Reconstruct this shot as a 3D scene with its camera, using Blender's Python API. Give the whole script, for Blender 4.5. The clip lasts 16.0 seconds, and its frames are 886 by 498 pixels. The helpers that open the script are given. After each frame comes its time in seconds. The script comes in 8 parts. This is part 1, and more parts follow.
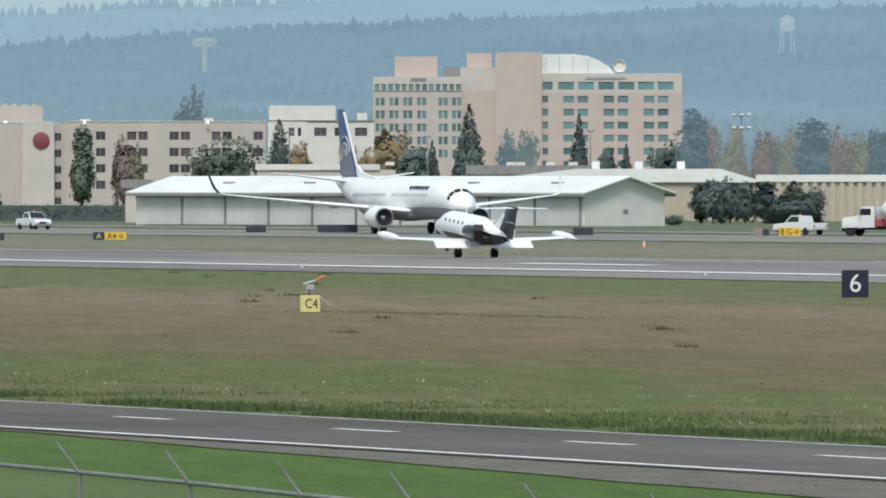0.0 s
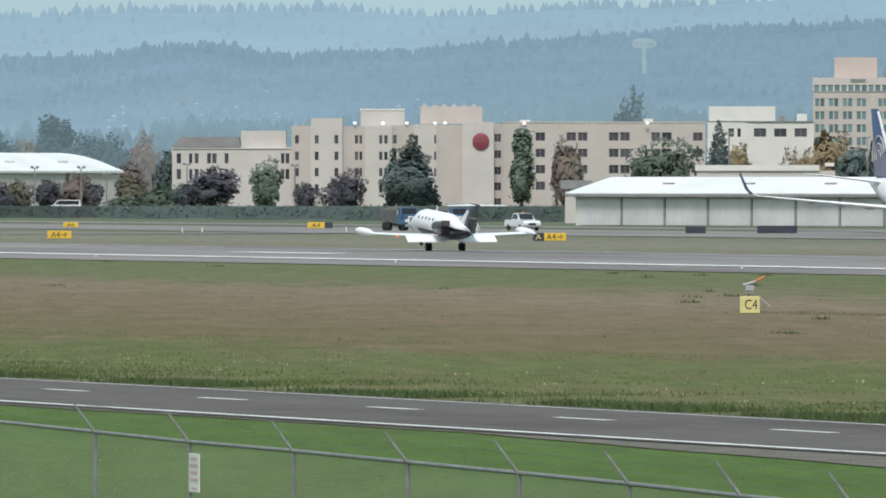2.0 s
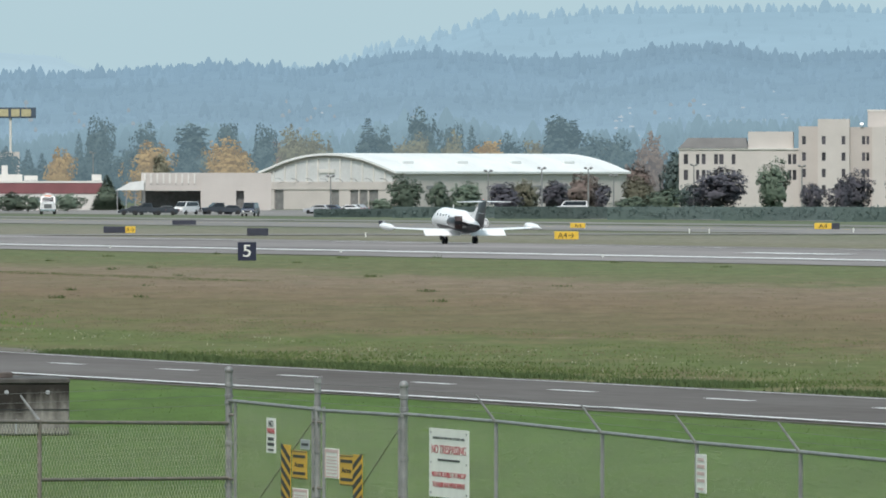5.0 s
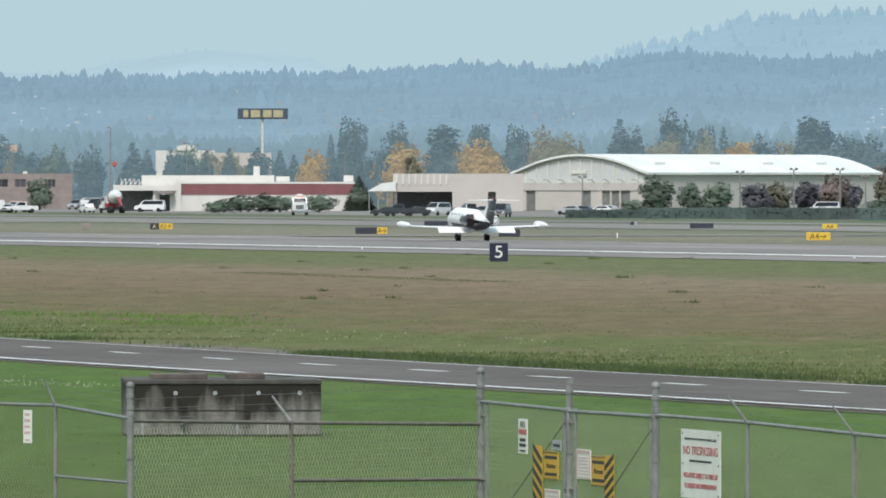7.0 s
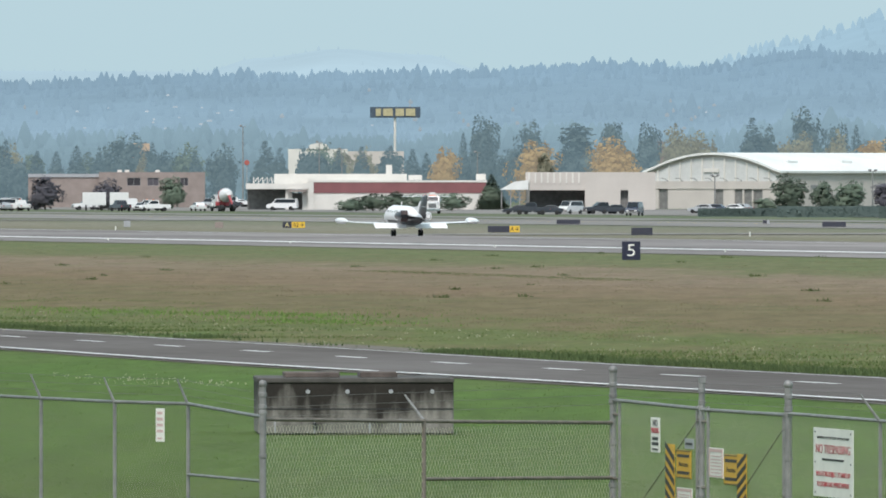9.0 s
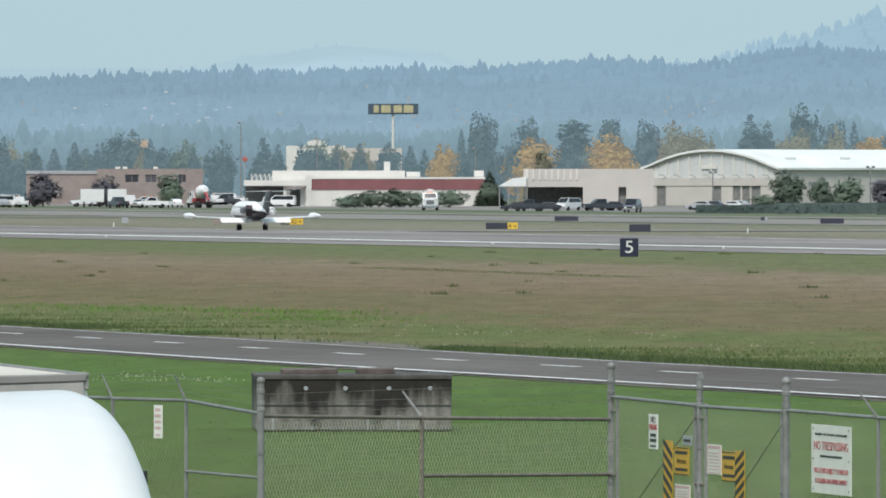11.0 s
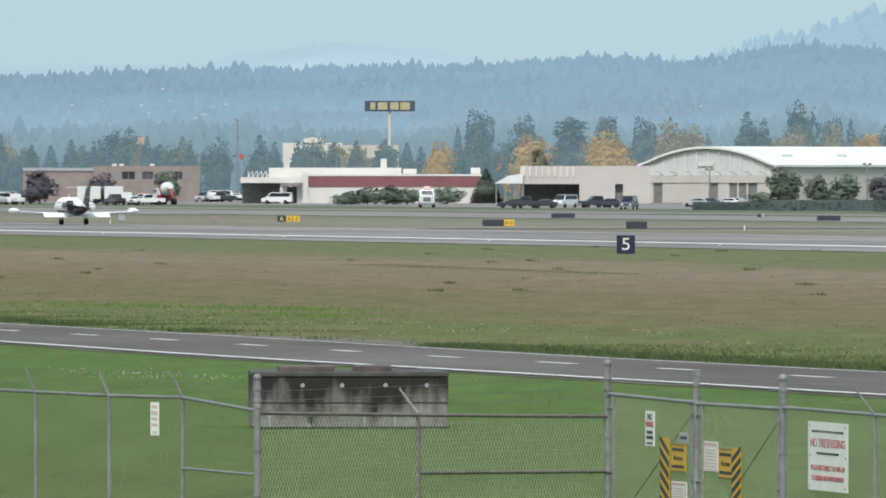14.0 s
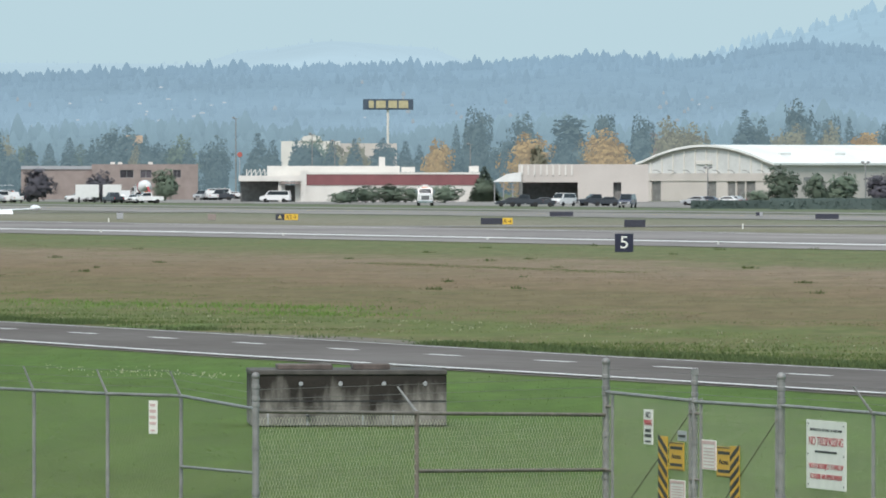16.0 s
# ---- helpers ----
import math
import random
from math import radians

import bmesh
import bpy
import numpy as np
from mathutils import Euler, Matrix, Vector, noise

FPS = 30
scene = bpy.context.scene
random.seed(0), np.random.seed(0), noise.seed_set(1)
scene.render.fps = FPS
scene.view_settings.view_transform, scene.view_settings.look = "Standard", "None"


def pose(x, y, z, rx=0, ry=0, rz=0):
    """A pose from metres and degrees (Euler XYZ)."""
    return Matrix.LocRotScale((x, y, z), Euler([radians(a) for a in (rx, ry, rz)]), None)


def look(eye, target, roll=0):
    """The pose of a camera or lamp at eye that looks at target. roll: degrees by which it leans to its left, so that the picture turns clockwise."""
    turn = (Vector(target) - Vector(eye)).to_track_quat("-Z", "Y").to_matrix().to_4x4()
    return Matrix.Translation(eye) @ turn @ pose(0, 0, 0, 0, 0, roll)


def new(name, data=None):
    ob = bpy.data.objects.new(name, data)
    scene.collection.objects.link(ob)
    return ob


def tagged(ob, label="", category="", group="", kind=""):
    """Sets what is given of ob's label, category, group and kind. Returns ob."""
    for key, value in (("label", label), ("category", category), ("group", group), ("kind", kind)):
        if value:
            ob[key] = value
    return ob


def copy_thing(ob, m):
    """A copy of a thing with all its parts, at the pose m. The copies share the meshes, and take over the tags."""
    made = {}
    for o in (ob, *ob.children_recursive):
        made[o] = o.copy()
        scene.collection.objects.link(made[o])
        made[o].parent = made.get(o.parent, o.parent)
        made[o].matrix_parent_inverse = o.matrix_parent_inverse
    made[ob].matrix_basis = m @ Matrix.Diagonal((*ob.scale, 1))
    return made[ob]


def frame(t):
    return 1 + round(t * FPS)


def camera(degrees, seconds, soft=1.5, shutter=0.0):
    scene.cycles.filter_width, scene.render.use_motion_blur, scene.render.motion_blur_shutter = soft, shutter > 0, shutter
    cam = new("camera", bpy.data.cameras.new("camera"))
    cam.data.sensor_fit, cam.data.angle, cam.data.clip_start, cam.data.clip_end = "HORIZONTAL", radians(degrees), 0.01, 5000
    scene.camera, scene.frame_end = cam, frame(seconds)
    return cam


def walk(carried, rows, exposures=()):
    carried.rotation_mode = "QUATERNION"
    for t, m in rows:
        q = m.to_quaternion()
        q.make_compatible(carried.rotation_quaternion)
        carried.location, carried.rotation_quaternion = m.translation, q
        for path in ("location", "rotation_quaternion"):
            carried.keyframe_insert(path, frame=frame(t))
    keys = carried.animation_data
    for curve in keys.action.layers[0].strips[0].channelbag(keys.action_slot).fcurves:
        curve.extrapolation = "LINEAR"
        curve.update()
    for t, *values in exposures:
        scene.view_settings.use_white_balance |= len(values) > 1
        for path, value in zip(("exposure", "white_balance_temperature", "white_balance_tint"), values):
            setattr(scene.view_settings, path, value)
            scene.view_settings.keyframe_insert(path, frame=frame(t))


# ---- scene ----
cam = camera(4.082, 16.0, soft=1.8)
EYE = 5.4
# seconds, azimuth clockwise from the runway's direction, pitch (degrees)
PX = 0.0026044
PAN = [(0.0, 0, 0), (0.5, 219, 0), (1.0, 410.4, 0.3), (1.5, 598.7, 1.3), (2.0, 777.9, 1.5), (2.5, 950.9, 1.5), (3.0, 1125.5, 1.5),
       (3.5, 1294, 1.6), (4.0, 1438, 2.4), (4.5, 1565, 2.6), (5.0, 1675, 3.0), (6.2, 1944, 4.0), (7.5, 2219, 5.0), (8.0, 2303, 5.0), (8.5, 2354, 3.6),
       (9.0, 2355, 2.0), (10.2, 2353, -1.6), (11.5, 2350.5, -4.6), (12.0, 2349.5, -5.0), (12.5, 2348.5, -6.0), (13.0, 2347.5, -7.2), (13.5, 2346, -8.2),
       (14.0, 2345.5, -9.0), (14.5, 2344.8, -9.7), (15.0, 2344, -10.5), (15.5, 2343.2, -11.5), (16.0, 2342.5, -12.0)]
walk(cam, [(t, pose(0, 0, EYE, 90 - (126 - v) * PX, 0, -(22.05 - s * PX))) for t, s, v in PAN],
     exposures=[(0.0, -0.13, 6340, 15), (1.5, -0.09, 6340, 15), (3.0, -0.01, 6340, 15), (3.5, 0.02, 6340, 15), (5.0, -0.01, 6340, 15), (9.0, 0.08, 6360, 16), (11.3, -0.05, 6340, 15),
                (12.0, -0.17, 6340, 15), (12.5, -0.13, 6340, 15), (13.5, 0.07, 6360, 16), (16.0, 0.11, 6360, 16)])

# ---------------------------------------------------------------- light
world = bpy.data.worlds.new("world")
scene.world = world
world.use_nodes = True
wn = world.node_tree.nodes
wl = world.node_tree.links
sky = wn.new("ShaderNodeTexSky")
sky.sky_type = "NISHITA"
sky.sun_disc = False
sky.sun_elevation = radians(38)
sky.sun_rotation = radians(250)
sky.air_density, sky.dust_density = 1.0, 4.0
# an overcast sky: the clear sky behind a grey-blue cloud layer
cloud = wn.new("ShaderNodeTexNoise")
cloud.inputs["Scale"].default_value = 5.0
cloud.inputs["Detail"].default_value = 5.0
wco = wn.new("ShaderNodeTexCoord")
wmap = wn.new("ShaderNodeMapping")
wmap.inputs["Scale"].default_value = (1, 1, 3)
wl.new(wco.outputs["Generated"], wmap.inputs["Vector"])
wl.new(wmap.outputs["Vector"], cloud.inputs["Vector"])
cramp = wn.new("ShaderNodeValToRGB")
cramp.color_ramp.elements[0].position, cramp.color_ramp.elements[0].color = 0.3, (0.485, 0.68, 0.715, 1)
cramp.color_ramp.elements[1].position, cramp.color_ramp.elements[1].color = 0.75, (0.55, 0.75, 0.78, 1)
wl.new(cloud.outputs["Fac"], cramp.inputs["Fac"])
bg_sky = wn["Background"]
bg_sky.inputs["Strength"].default_value = 0.02
wl.new(sky.outputs["Color"], bg_sky.inputs["Color"])
bg_cloud = wn.new("ShaderNodeBackground")
bg_cloud.inputs["Strength"].default_value = 0.88
wl.new(cramp.outputs["Color"], bg_cloud.inputs["Color"])
wadd = wn.new("ShaderNodeAddShader")
wl.new(bg_sky.outputs[0], wadd.inputs[0])
wl.new(bg_cloud.outputs[0], wadd.inputs[1])
wl.new(wadd.outputs[0], wn["World Output"].inputs["Surface"])

sun = new("sun", bpy.data.lights.new("sun", "SUN"))
sun.data.energy, sun.data.angle, sun.data.color = 2.9, radians(14), (1.0, 0.95, 0.87)
# high, from behind the camera
sun.matrix_world = look((-70, -150, 215), (0, 0, 0))
scene.view_settings.exposure = 0.0


# ---------------------------------------------------------------- helpers
class Mesh:
    """Collects simple forms into one mesh."""

    def __init__(self):
        self.v, self.f, self.m = [], [], None

    def add(self, vs, fs):
        n = len(self.v)
        self.v += [tuple(v) for v in vs]
        self.f += [tuple(i + n for i in f) for f in fs]
        return self

    def box(self, x0, x1, y0, y1, z0, z1, taper=0.0):
        k = taper
        vs = [(x0, y0, z0), (x1, y0, z0), (x1, y1, z0), (x0, y1, z0),
              (x0 + k, y0 + k, z1), (x1 - k, y0 + k, z1), (x1 - k, y1 - k, z1), (x0 + k, y1 - k, z1)]
        return self.add(vs, [(3, 2, 1, 0), (4, 5, 6, 7), (0, 1, 5, 4), (1, 2, 6, 5), (2, 3, 7, 6), (3, 0, 4, 7)])

    def rbox(self, x0, x1, y0, y1, z0, z1, b=0.02):
        """A box with its edges chamfered."""
        rings = []
        for z, k in ((z0, b), (z0 + b, 0), (z1 - b, 0), (z1, b)):
            rings.append([(x0 + k + b, y0 + k, z), (x1 - k - b, y0 + k, z), (x1 - k, y0 + k + b, z), (x1 - k, y1 - k - b, z),
                          (x1 - k - b, y1 - k, z), (x0 + k + b, y1 - k, z), (x0 + k, y1 - k - b, z), (x0 + k, y0 + k + b, z)])
        return self.loft(rings)

    def loft(self, rings, caps=True, closed=True):
        n = len(rings[0])
        vs = [p for r in rings for p in r]
        fs = []
        for i in range(len(rings) - 1):
            for j in range(n if closed else n - 1):
                a, b = i * n + j, i * n + (j + 1) % n
                fs.append((a, b, b + n, a + n))
        if caps:
            fs.append(tuple(range(n - 1, -1, -1)))
            fs.append(tuple(range(len(vs) - n, len(vs))))
        return self.add(vs, fs)

    def rod(self, a, b, r, r2=None, n=8, caps=True):
        a, b = Vector(a), Vector(b)
        q = (b - a).to_track_quat("Z", "Y")
        r2 = r if r2 is None else r2
        rings = [[tuple(c + q @ Vector((k * math.cos(2 * math.pi * i / n), k * math.sin(2 * math.pi * i / n), 0))) for i in range(n)]
                 for c, k in ((a, r), (b, r2))]
        return self.loft(rings, caps)

    def turn(self, profile, axis="z", n=16, at=(0, 0, 0)):
        """A lathe: profile of (radius, height) along the axis."""
        rings = []
        for r, h in profile:
            ring = []
            for i in range(n):
                c, s = r * math.cos(2 * math.pi * i / n), r * math.sin(2 * math.pi * i / n)
                p = {"z": (c, s, h), "x": (h, c, s), "y": (s, h, c)}[axis]
                ring.append((p[0] + at[0], p[1] + at[1], p[2] + at[2]))
            rings.append(ring)
        return self.loft(rings)

    def prism(self, poly, y0, y1, axis="y"):
        """A polygon in x and z, pushed from y0 to y1 (or, along x, one in y and z)."""
        if axis == "y":
            rings = [[(x, y0, z) for x, z in poly], [(x, y1, z) for x, z in poly]]
        elif axis == "x":
            rings = [[(y0, x, z) for x, z in poly], [(y1, x, z) for x, z in poly]]
        else:
            rings = [[(x, z, y0) for x, z in poly], [(x, z, y1) for x, z in poly]]
        return self.loft(rings)

    def moved(self, m):
        self.v = [tuple(m @ Vector(v)) for v in self.v]
        return self

    def data(self, name, mat, smooth=False):
        me = bpy.data.meshes.new(name)
        me.from_pydata(self.v, [], self.f)
        bm = bmesh.new()
        bm.from_mesh(me)
        bmesh.ops.recalc_face_normals(bm, faces=bm.faces)
        bm.to_mesh(me)
        bm.free()
        if mat:
            me.materials.append(mat)
        if smooth:
            me.shade_smooth()
            me.set_sharp_from_angle(angle=radians(38))
        return me


def part(name, mesh, mat, parent=None, label="", m=None, smooth=False):
    """One mesh object under a thing or a part."""
    ob = new(name, mesh.data(name, mat, smooth) if isinstance(mesh, Mesh) else mesh)
    ob.parent = parent
    if m is not None:
        ob.matrix_basis = m
    if label:
        ob["label"] = label
    return ob


def thing(name, m, label, category, group="", kind=""):
    """An Empty at a thing's base, which parents its parts."""
    ob = new(name)
    ob.empty_display_size = 0.5
    ob.matrix_basis = m
    return tagged(ob, label, category, group, kind)


def spot(az, d):
    return d * math.sin(radians(az)), d * math.cos(radians(az))


def place(az, d, turn=0.0, z=0.0):
    """A pose on the ground by bearing and distance; its x runs across the line of sight, its y away."""
    x, y = spot(az, d)
    return pose(x, y, z, 0, 0, -az + turn)


# ---------------------------------------------------------------- materials
def material(name, color, rough=0.6, metal=0.0, vary=0.12, scale=1.5, fine=0.0, bump=0.0, color2=None, emit=None, random_=0.0, spec=0.5, stretch=None):
    """A surface: base colour with variation at two scales, roughness and relief."""
    mat = bpy.data.materials.new(name)
    mat.use_nodes = True
    nt = mat.node_tree
    b = nt.nodes["Principled BSDF"]
    b.inputs["Roughness"].default_value, b.inputs["Metallic"].default_value = rough, metal
    b.inputs["Specular IOR Level"].default_value = spec
    co = nt.nodes.new("ShaderNodeTexCoord")
    src = co.outputs["Object"]
    if stretch:
        mp = nt.nodes.new("ShaderNodeMapping")
        mp.inputs["Scale"].default_value = stretch
        nt.links.new(src, mp.inputs["Vector"])
        src = mp.outputs["Vector"]
    n1 = nt.nodes.new("ShaderNodeTexNoise")
    n1.inputs["Scale"].default_value, n1.inputs["Detail"].default_value = scale, 6
    n2 = nt.nodes.new("ShaderNodeTexNoise")
    n2.inputs["Scale"].default_value, n2.inputs["Detail"].default_value = scale * 13, 4
    nt.links.new(src, n1.inputs["Vector"])
    nt.links.new(src, n2.inputs["Vector"])
    add = nt.nodes.new("ShaderNodeMath")
    add.operation = "MULTIPLY_ADD"
    nt.links.new(n2.outputs["Fac"], add.inputs[0])
    add.inputs[1].default_value = fine
    nt.links.new(n1.outputs["Fac"], add.inputs[2])
    ramp = nt.nodes.new("ShaderNodeValToRGB")
    lo = [max(0, c * (1 - vary)) for c in color]
    hi = list(color2) if color2 else [min(1, c * (1 + vary)) for c in color]
    ramp.color_ramp.elements[0].position, ramp.color_ramp.elements[0].color = 0.32 + fine * 0.4, (*lo, 1)
    ramp.color_ramp.elements[1].position, ramp.color_ramp.elements[1].color = 0.68 + fine * 0.6, (*hi, 1)
    nt.links.new(add.outputs[0], ramp.inputs["Fac"])
    out = ramp.outputs["Color"]
    if random_:
        info = nt.nodes.new("ShaderNodeObjectInfo")
        hsv = nt.nodes.new("ShaderNodeHueSaturation")
        mr = nt.nodes.new("ShaderNodeMapRange")
        mr.inputs["To Min"].default_value, mr.inputs["To Max"].default_value = 1 - random_, 1 + random_
        nt.links.new(info.outputs["Random"], mr.inputs["Value"])
        nt.links.new(mr.outputs["Result"], hsv.inputs["Value"])
        nt.links.new(out, hsv.inputs["Color"])
        out = hsv.outputs["Color"]
    nt.links.new(out, b.inputs["Base Color"])
    if bump:
        bp = nt.nodes.new("ShaderNodeBump")
        bp.inputs["Strength"].default_value = bump
        bp.inputs["Distance"].default_value = 0.02
        nt.links.new(n2.outputs["Fac"], bp.inputs["Height"])
        nt.links.new(bp.outputs["Normal"], b.inputs["Normal"])
    if emit:
        b.inputs["Emission Color"].default_value = (*emit[:3], 1)
        b.inputs["Emission Strength"].default_value = emit[3]
    return mat


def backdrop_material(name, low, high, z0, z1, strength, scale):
    """Far hills seen through damp air: the haze is painted in as emission, paler towards the foot, over a dull surface.
    """
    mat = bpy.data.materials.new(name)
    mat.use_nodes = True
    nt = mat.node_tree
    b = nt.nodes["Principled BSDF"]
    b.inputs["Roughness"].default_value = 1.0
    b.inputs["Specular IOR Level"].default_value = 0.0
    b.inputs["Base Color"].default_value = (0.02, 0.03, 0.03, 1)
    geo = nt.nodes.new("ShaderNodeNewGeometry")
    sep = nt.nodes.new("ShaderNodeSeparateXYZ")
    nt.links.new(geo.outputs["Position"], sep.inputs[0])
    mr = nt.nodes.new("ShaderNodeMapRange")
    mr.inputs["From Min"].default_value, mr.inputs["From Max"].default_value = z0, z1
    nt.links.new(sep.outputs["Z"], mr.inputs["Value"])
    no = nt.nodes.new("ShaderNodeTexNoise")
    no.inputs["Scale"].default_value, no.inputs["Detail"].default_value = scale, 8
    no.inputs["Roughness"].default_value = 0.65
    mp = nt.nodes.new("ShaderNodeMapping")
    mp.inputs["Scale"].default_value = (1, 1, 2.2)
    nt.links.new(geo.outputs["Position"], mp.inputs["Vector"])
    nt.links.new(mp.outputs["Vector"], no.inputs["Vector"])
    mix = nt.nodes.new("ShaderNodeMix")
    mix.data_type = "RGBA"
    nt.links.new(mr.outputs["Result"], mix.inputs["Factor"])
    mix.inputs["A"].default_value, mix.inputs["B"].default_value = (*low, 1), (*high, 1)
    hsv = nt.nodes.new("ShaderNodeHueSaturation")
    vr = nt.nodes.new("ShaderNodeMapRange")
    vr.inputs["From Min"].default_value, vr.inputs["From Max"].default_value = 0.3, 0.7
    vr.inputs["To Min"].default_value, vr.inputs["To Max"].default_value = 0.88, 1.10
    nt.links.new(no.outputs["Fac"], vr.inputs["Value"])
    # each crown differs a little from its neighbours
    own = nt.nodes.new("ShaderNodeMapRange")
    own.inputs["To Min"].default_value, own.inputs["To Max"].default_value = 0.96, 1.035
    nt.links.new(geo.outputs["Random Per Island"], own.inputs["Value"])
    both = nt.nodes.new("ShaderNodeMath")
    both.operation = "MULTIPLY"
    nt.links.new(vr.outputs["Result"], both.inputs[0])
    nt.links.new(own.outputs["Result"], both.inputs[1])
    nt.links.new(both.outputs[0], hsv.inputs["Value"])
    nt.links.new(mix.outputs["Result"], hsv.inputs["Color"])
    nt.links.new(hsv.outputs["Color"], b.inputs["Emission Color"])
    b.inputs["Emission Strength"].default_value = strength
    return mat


def ground_material():
    """Mown airfield turf: green by the roads, dry and reddish brown in long belts along the runway."""
    mat = bpy.data.materials.new("airfield_turf")
    mat.use_nodes = True
    nt = mat.node_tree
    b = nt.nodes["Principled BSDF"]
    b.inputs["Roughness"].default_value = 0.95
    b.inputs["Specular IOR Level"].default_value = 0.1
    geo = nt.nodes.new("ShaderNodeNewGeometry")
    sep = nt.nodes.new("ShaderNodeSeparateXYZ")
    nt.links.new(geo.outputs["Position"], sep.inputs[0])

    # the grain of the turf follows the mowing lanes, slanting to the runway
    lanes = nt.nodes.new("ShaderNodeMapping")
    lanes.inputs["Rotation"].default_value = (0, 0, radians(18))
    nt.links.new(geo.outputs["Position"], lanes.inputs["Vector"])

    def noise_(scale, sx, sy, detail=6):
        mp = nt.nodes.new("ShaderNodeMapping")
        mp.inputs["Scale"].default_value = (sx, sy, 1)
        nt.links.new(lanes.outputs["Vector"], mp.inputs["Vector"])
        n = nt.nodes.new("ShaderNodeTexNoise")
        n.inputs["Scale"].default_value, n.inputs["Detail"].default_value = scale, detail
        n.inputs["Roughness"].default_value = 0.62
        nt.links.new(mp.outputs["Vector"], n.inputs["Vector"])
        return n.outputs["Fac"]

    def math_(op, a, c, d=None):
        m = nt.nodes.new("ShaderNodeMath")
        m.operation = op
        for i, v in enumerate((a, c, d)):
            if v is None:
                continue
            if isinstance(v, (int, float)):
                m.inputs[i].default_value = v
            else:
                nt.links.new(v, m.inputs[i])
        return m.outputs[0]

    broad = noise_(0.03, 1, 0.35)
    mid = noise_(0.3, 1, 0.14)
    fine = noise_(2.4, 1, 0.12, 5)
    # where the belts lie across the field, with an uneven edge
    across = math_("MULTIPLY_ADD", math_("SUBTRACT", broad, 0.5), 60.0, sep.outputs["X"])
    across = math_("MULTIPLY_ADD", math_("SUBTRACT", mid, 0.5), 42.0, across)
    belt = nt.nodes.new("ShaderNodeValToRGB")
    mr = nt.nodes.new("ShaderNodeMapRange")
    mr.inputs["From Min"].default_value, mr.inputs["From Max"].default_value = 40, 440
    nt.links.new(across, mr.inputs["Value"])
    nt.links.new(mr.outputs["Result"], belt.inputs["Fac"])
    cr = belt.color_ramp
    turf = [(40, (0.080, 0.112, 0.030)), (60, (0.077, 0.120, 0.029)), (88, (0.076, 0.130, 0.030)), (103, (0.088, 0.122, 0.037)), (107, (0.138, 0.126, 0.060)), (114, (0.118, 0.128, 0.050)), (119, (0.104, 0.126, 0.044)),
            (127, (0.122, 0.124, 0.052)), (136, (0.148, 0.118, 0.064)), (150, (0.140, 0.116, 0.062)), (163, (0.172, 0.126, 0.078)), (185, (0.176, 0.132, 0.086)), (203, (0.202, 0.155, 0.110)), (218, (0.134, 0.134, 0.068)),
            (245, (0.118, 0.138, 0.062)), (290, (0.137, 0.138, 0.076)), (360, (0.200, 0.185, 0.144)), (440, (0.122, 0.145, 0.090))]
    stops = [((x - 40) / 400, c) for x, c in turf]
    while len(cr.elements) < len(stops):
        cr.elements.new(0.5)
    for e, (p, c) in zip(cr.elements, stops):
        e.position, e.color = p, (*c, 1)
    hsv = nt.nodes.new("ShaderNodeHueSaturation")
    val = nt.nodes.new("ShaderNodeMapRange")
    val.inputs["From Min"].default_value, val.inputs["From Max"].default_value = 0.25, 0.75
    val.inputs["To Min"].default_value, val.inputs["To Max"].default_value = 0.64, 1.36
    blend = math_("MULTIPLY_ADD", fine, 0.4, math_("MULTIPLY", noise_(0.7, 1, 0.12), 0.6))
    nt.links.new(blend, val.inputs["Value"])
    nt.links.new(val.outputs["Result"], hsv.inputs["Value"])
    # patches of fresh green and of straw inside every belt
    patch = nt.nodes.new("ShaderNodeMapRange")
    patch.inputs["From Min"].default_value, patch.inputs["From Max"].default_value = 0.50, 0.70
    patch.inputs["To Min"].default_value, patch.inputs["To Max"].default_value = 0.0, 0.45
    nt.links.new(math_("MULTIPLY_ADD", noise_(0.11, 1, 0.5), 0.65, math_("MULTIPLY", noise_(0.5, 1, 0.22), 0.35)), patch.inputs["Value"])
    fresh = nt.nodes.new("ShaderNodeMix")
    fresh.data_type = "RGBA"
    nt.links.new(patch.outputs["Result"], fresh.inputs["Factor"])
    nt.links.new(belt.outputs["Color"], fresh.inputs["A"])
    fresh.inputs["B"].default_value = (0.088, 0.120, 0.040, 1)
    straw = nt.nodes.new("ShaderNodeMapRange")
    straw.inputs["From Min"].default_value, straw.inputs["From Max"].default_value = 0.56, 0.74
    straw.inputs["To Min"].default_value, straw.inputs["To Max"].default_value = 0.0, 0.55
    nt.links.new(noise_(0.17, 1.3, 0.3), straw.inputs["Value"])
    dry = nt.nodes.new("ShaderNodeMath")
    dry.operation = "MULTIPLY"
    field = nt.nodes.new("ShaderNodeMapRange")
    field.inputs["From Min"].default_value, field.inputs["From Max"].default_value = 104, 135
    nt.links.new(sep.outputs["X"], field.inputs["Value"])
    nt.links.new(straw.outputs["Result"], dry.inputs[0])
    nt.links.new(field.outputs["Result"], dry.inputs[1])
    sere = nt.nodes.new("ShaderNodeMix")
    sere.data_type = "RGBA"
    nt.links.new(dry.outputs[0], sere.inputs["Factor"])
    nt.links.new(fresh.outputs["Result"], sere.inputs["A"])
    sere.inputs["B"].default_value = (0.215, 0.165, 0.110, 1)
    nt.links.new(sere.outputs["Result"], hsv.inputs["Color"])
    nt.links.new(hsv.outputs["Color"], b.inputs["Base Color"])
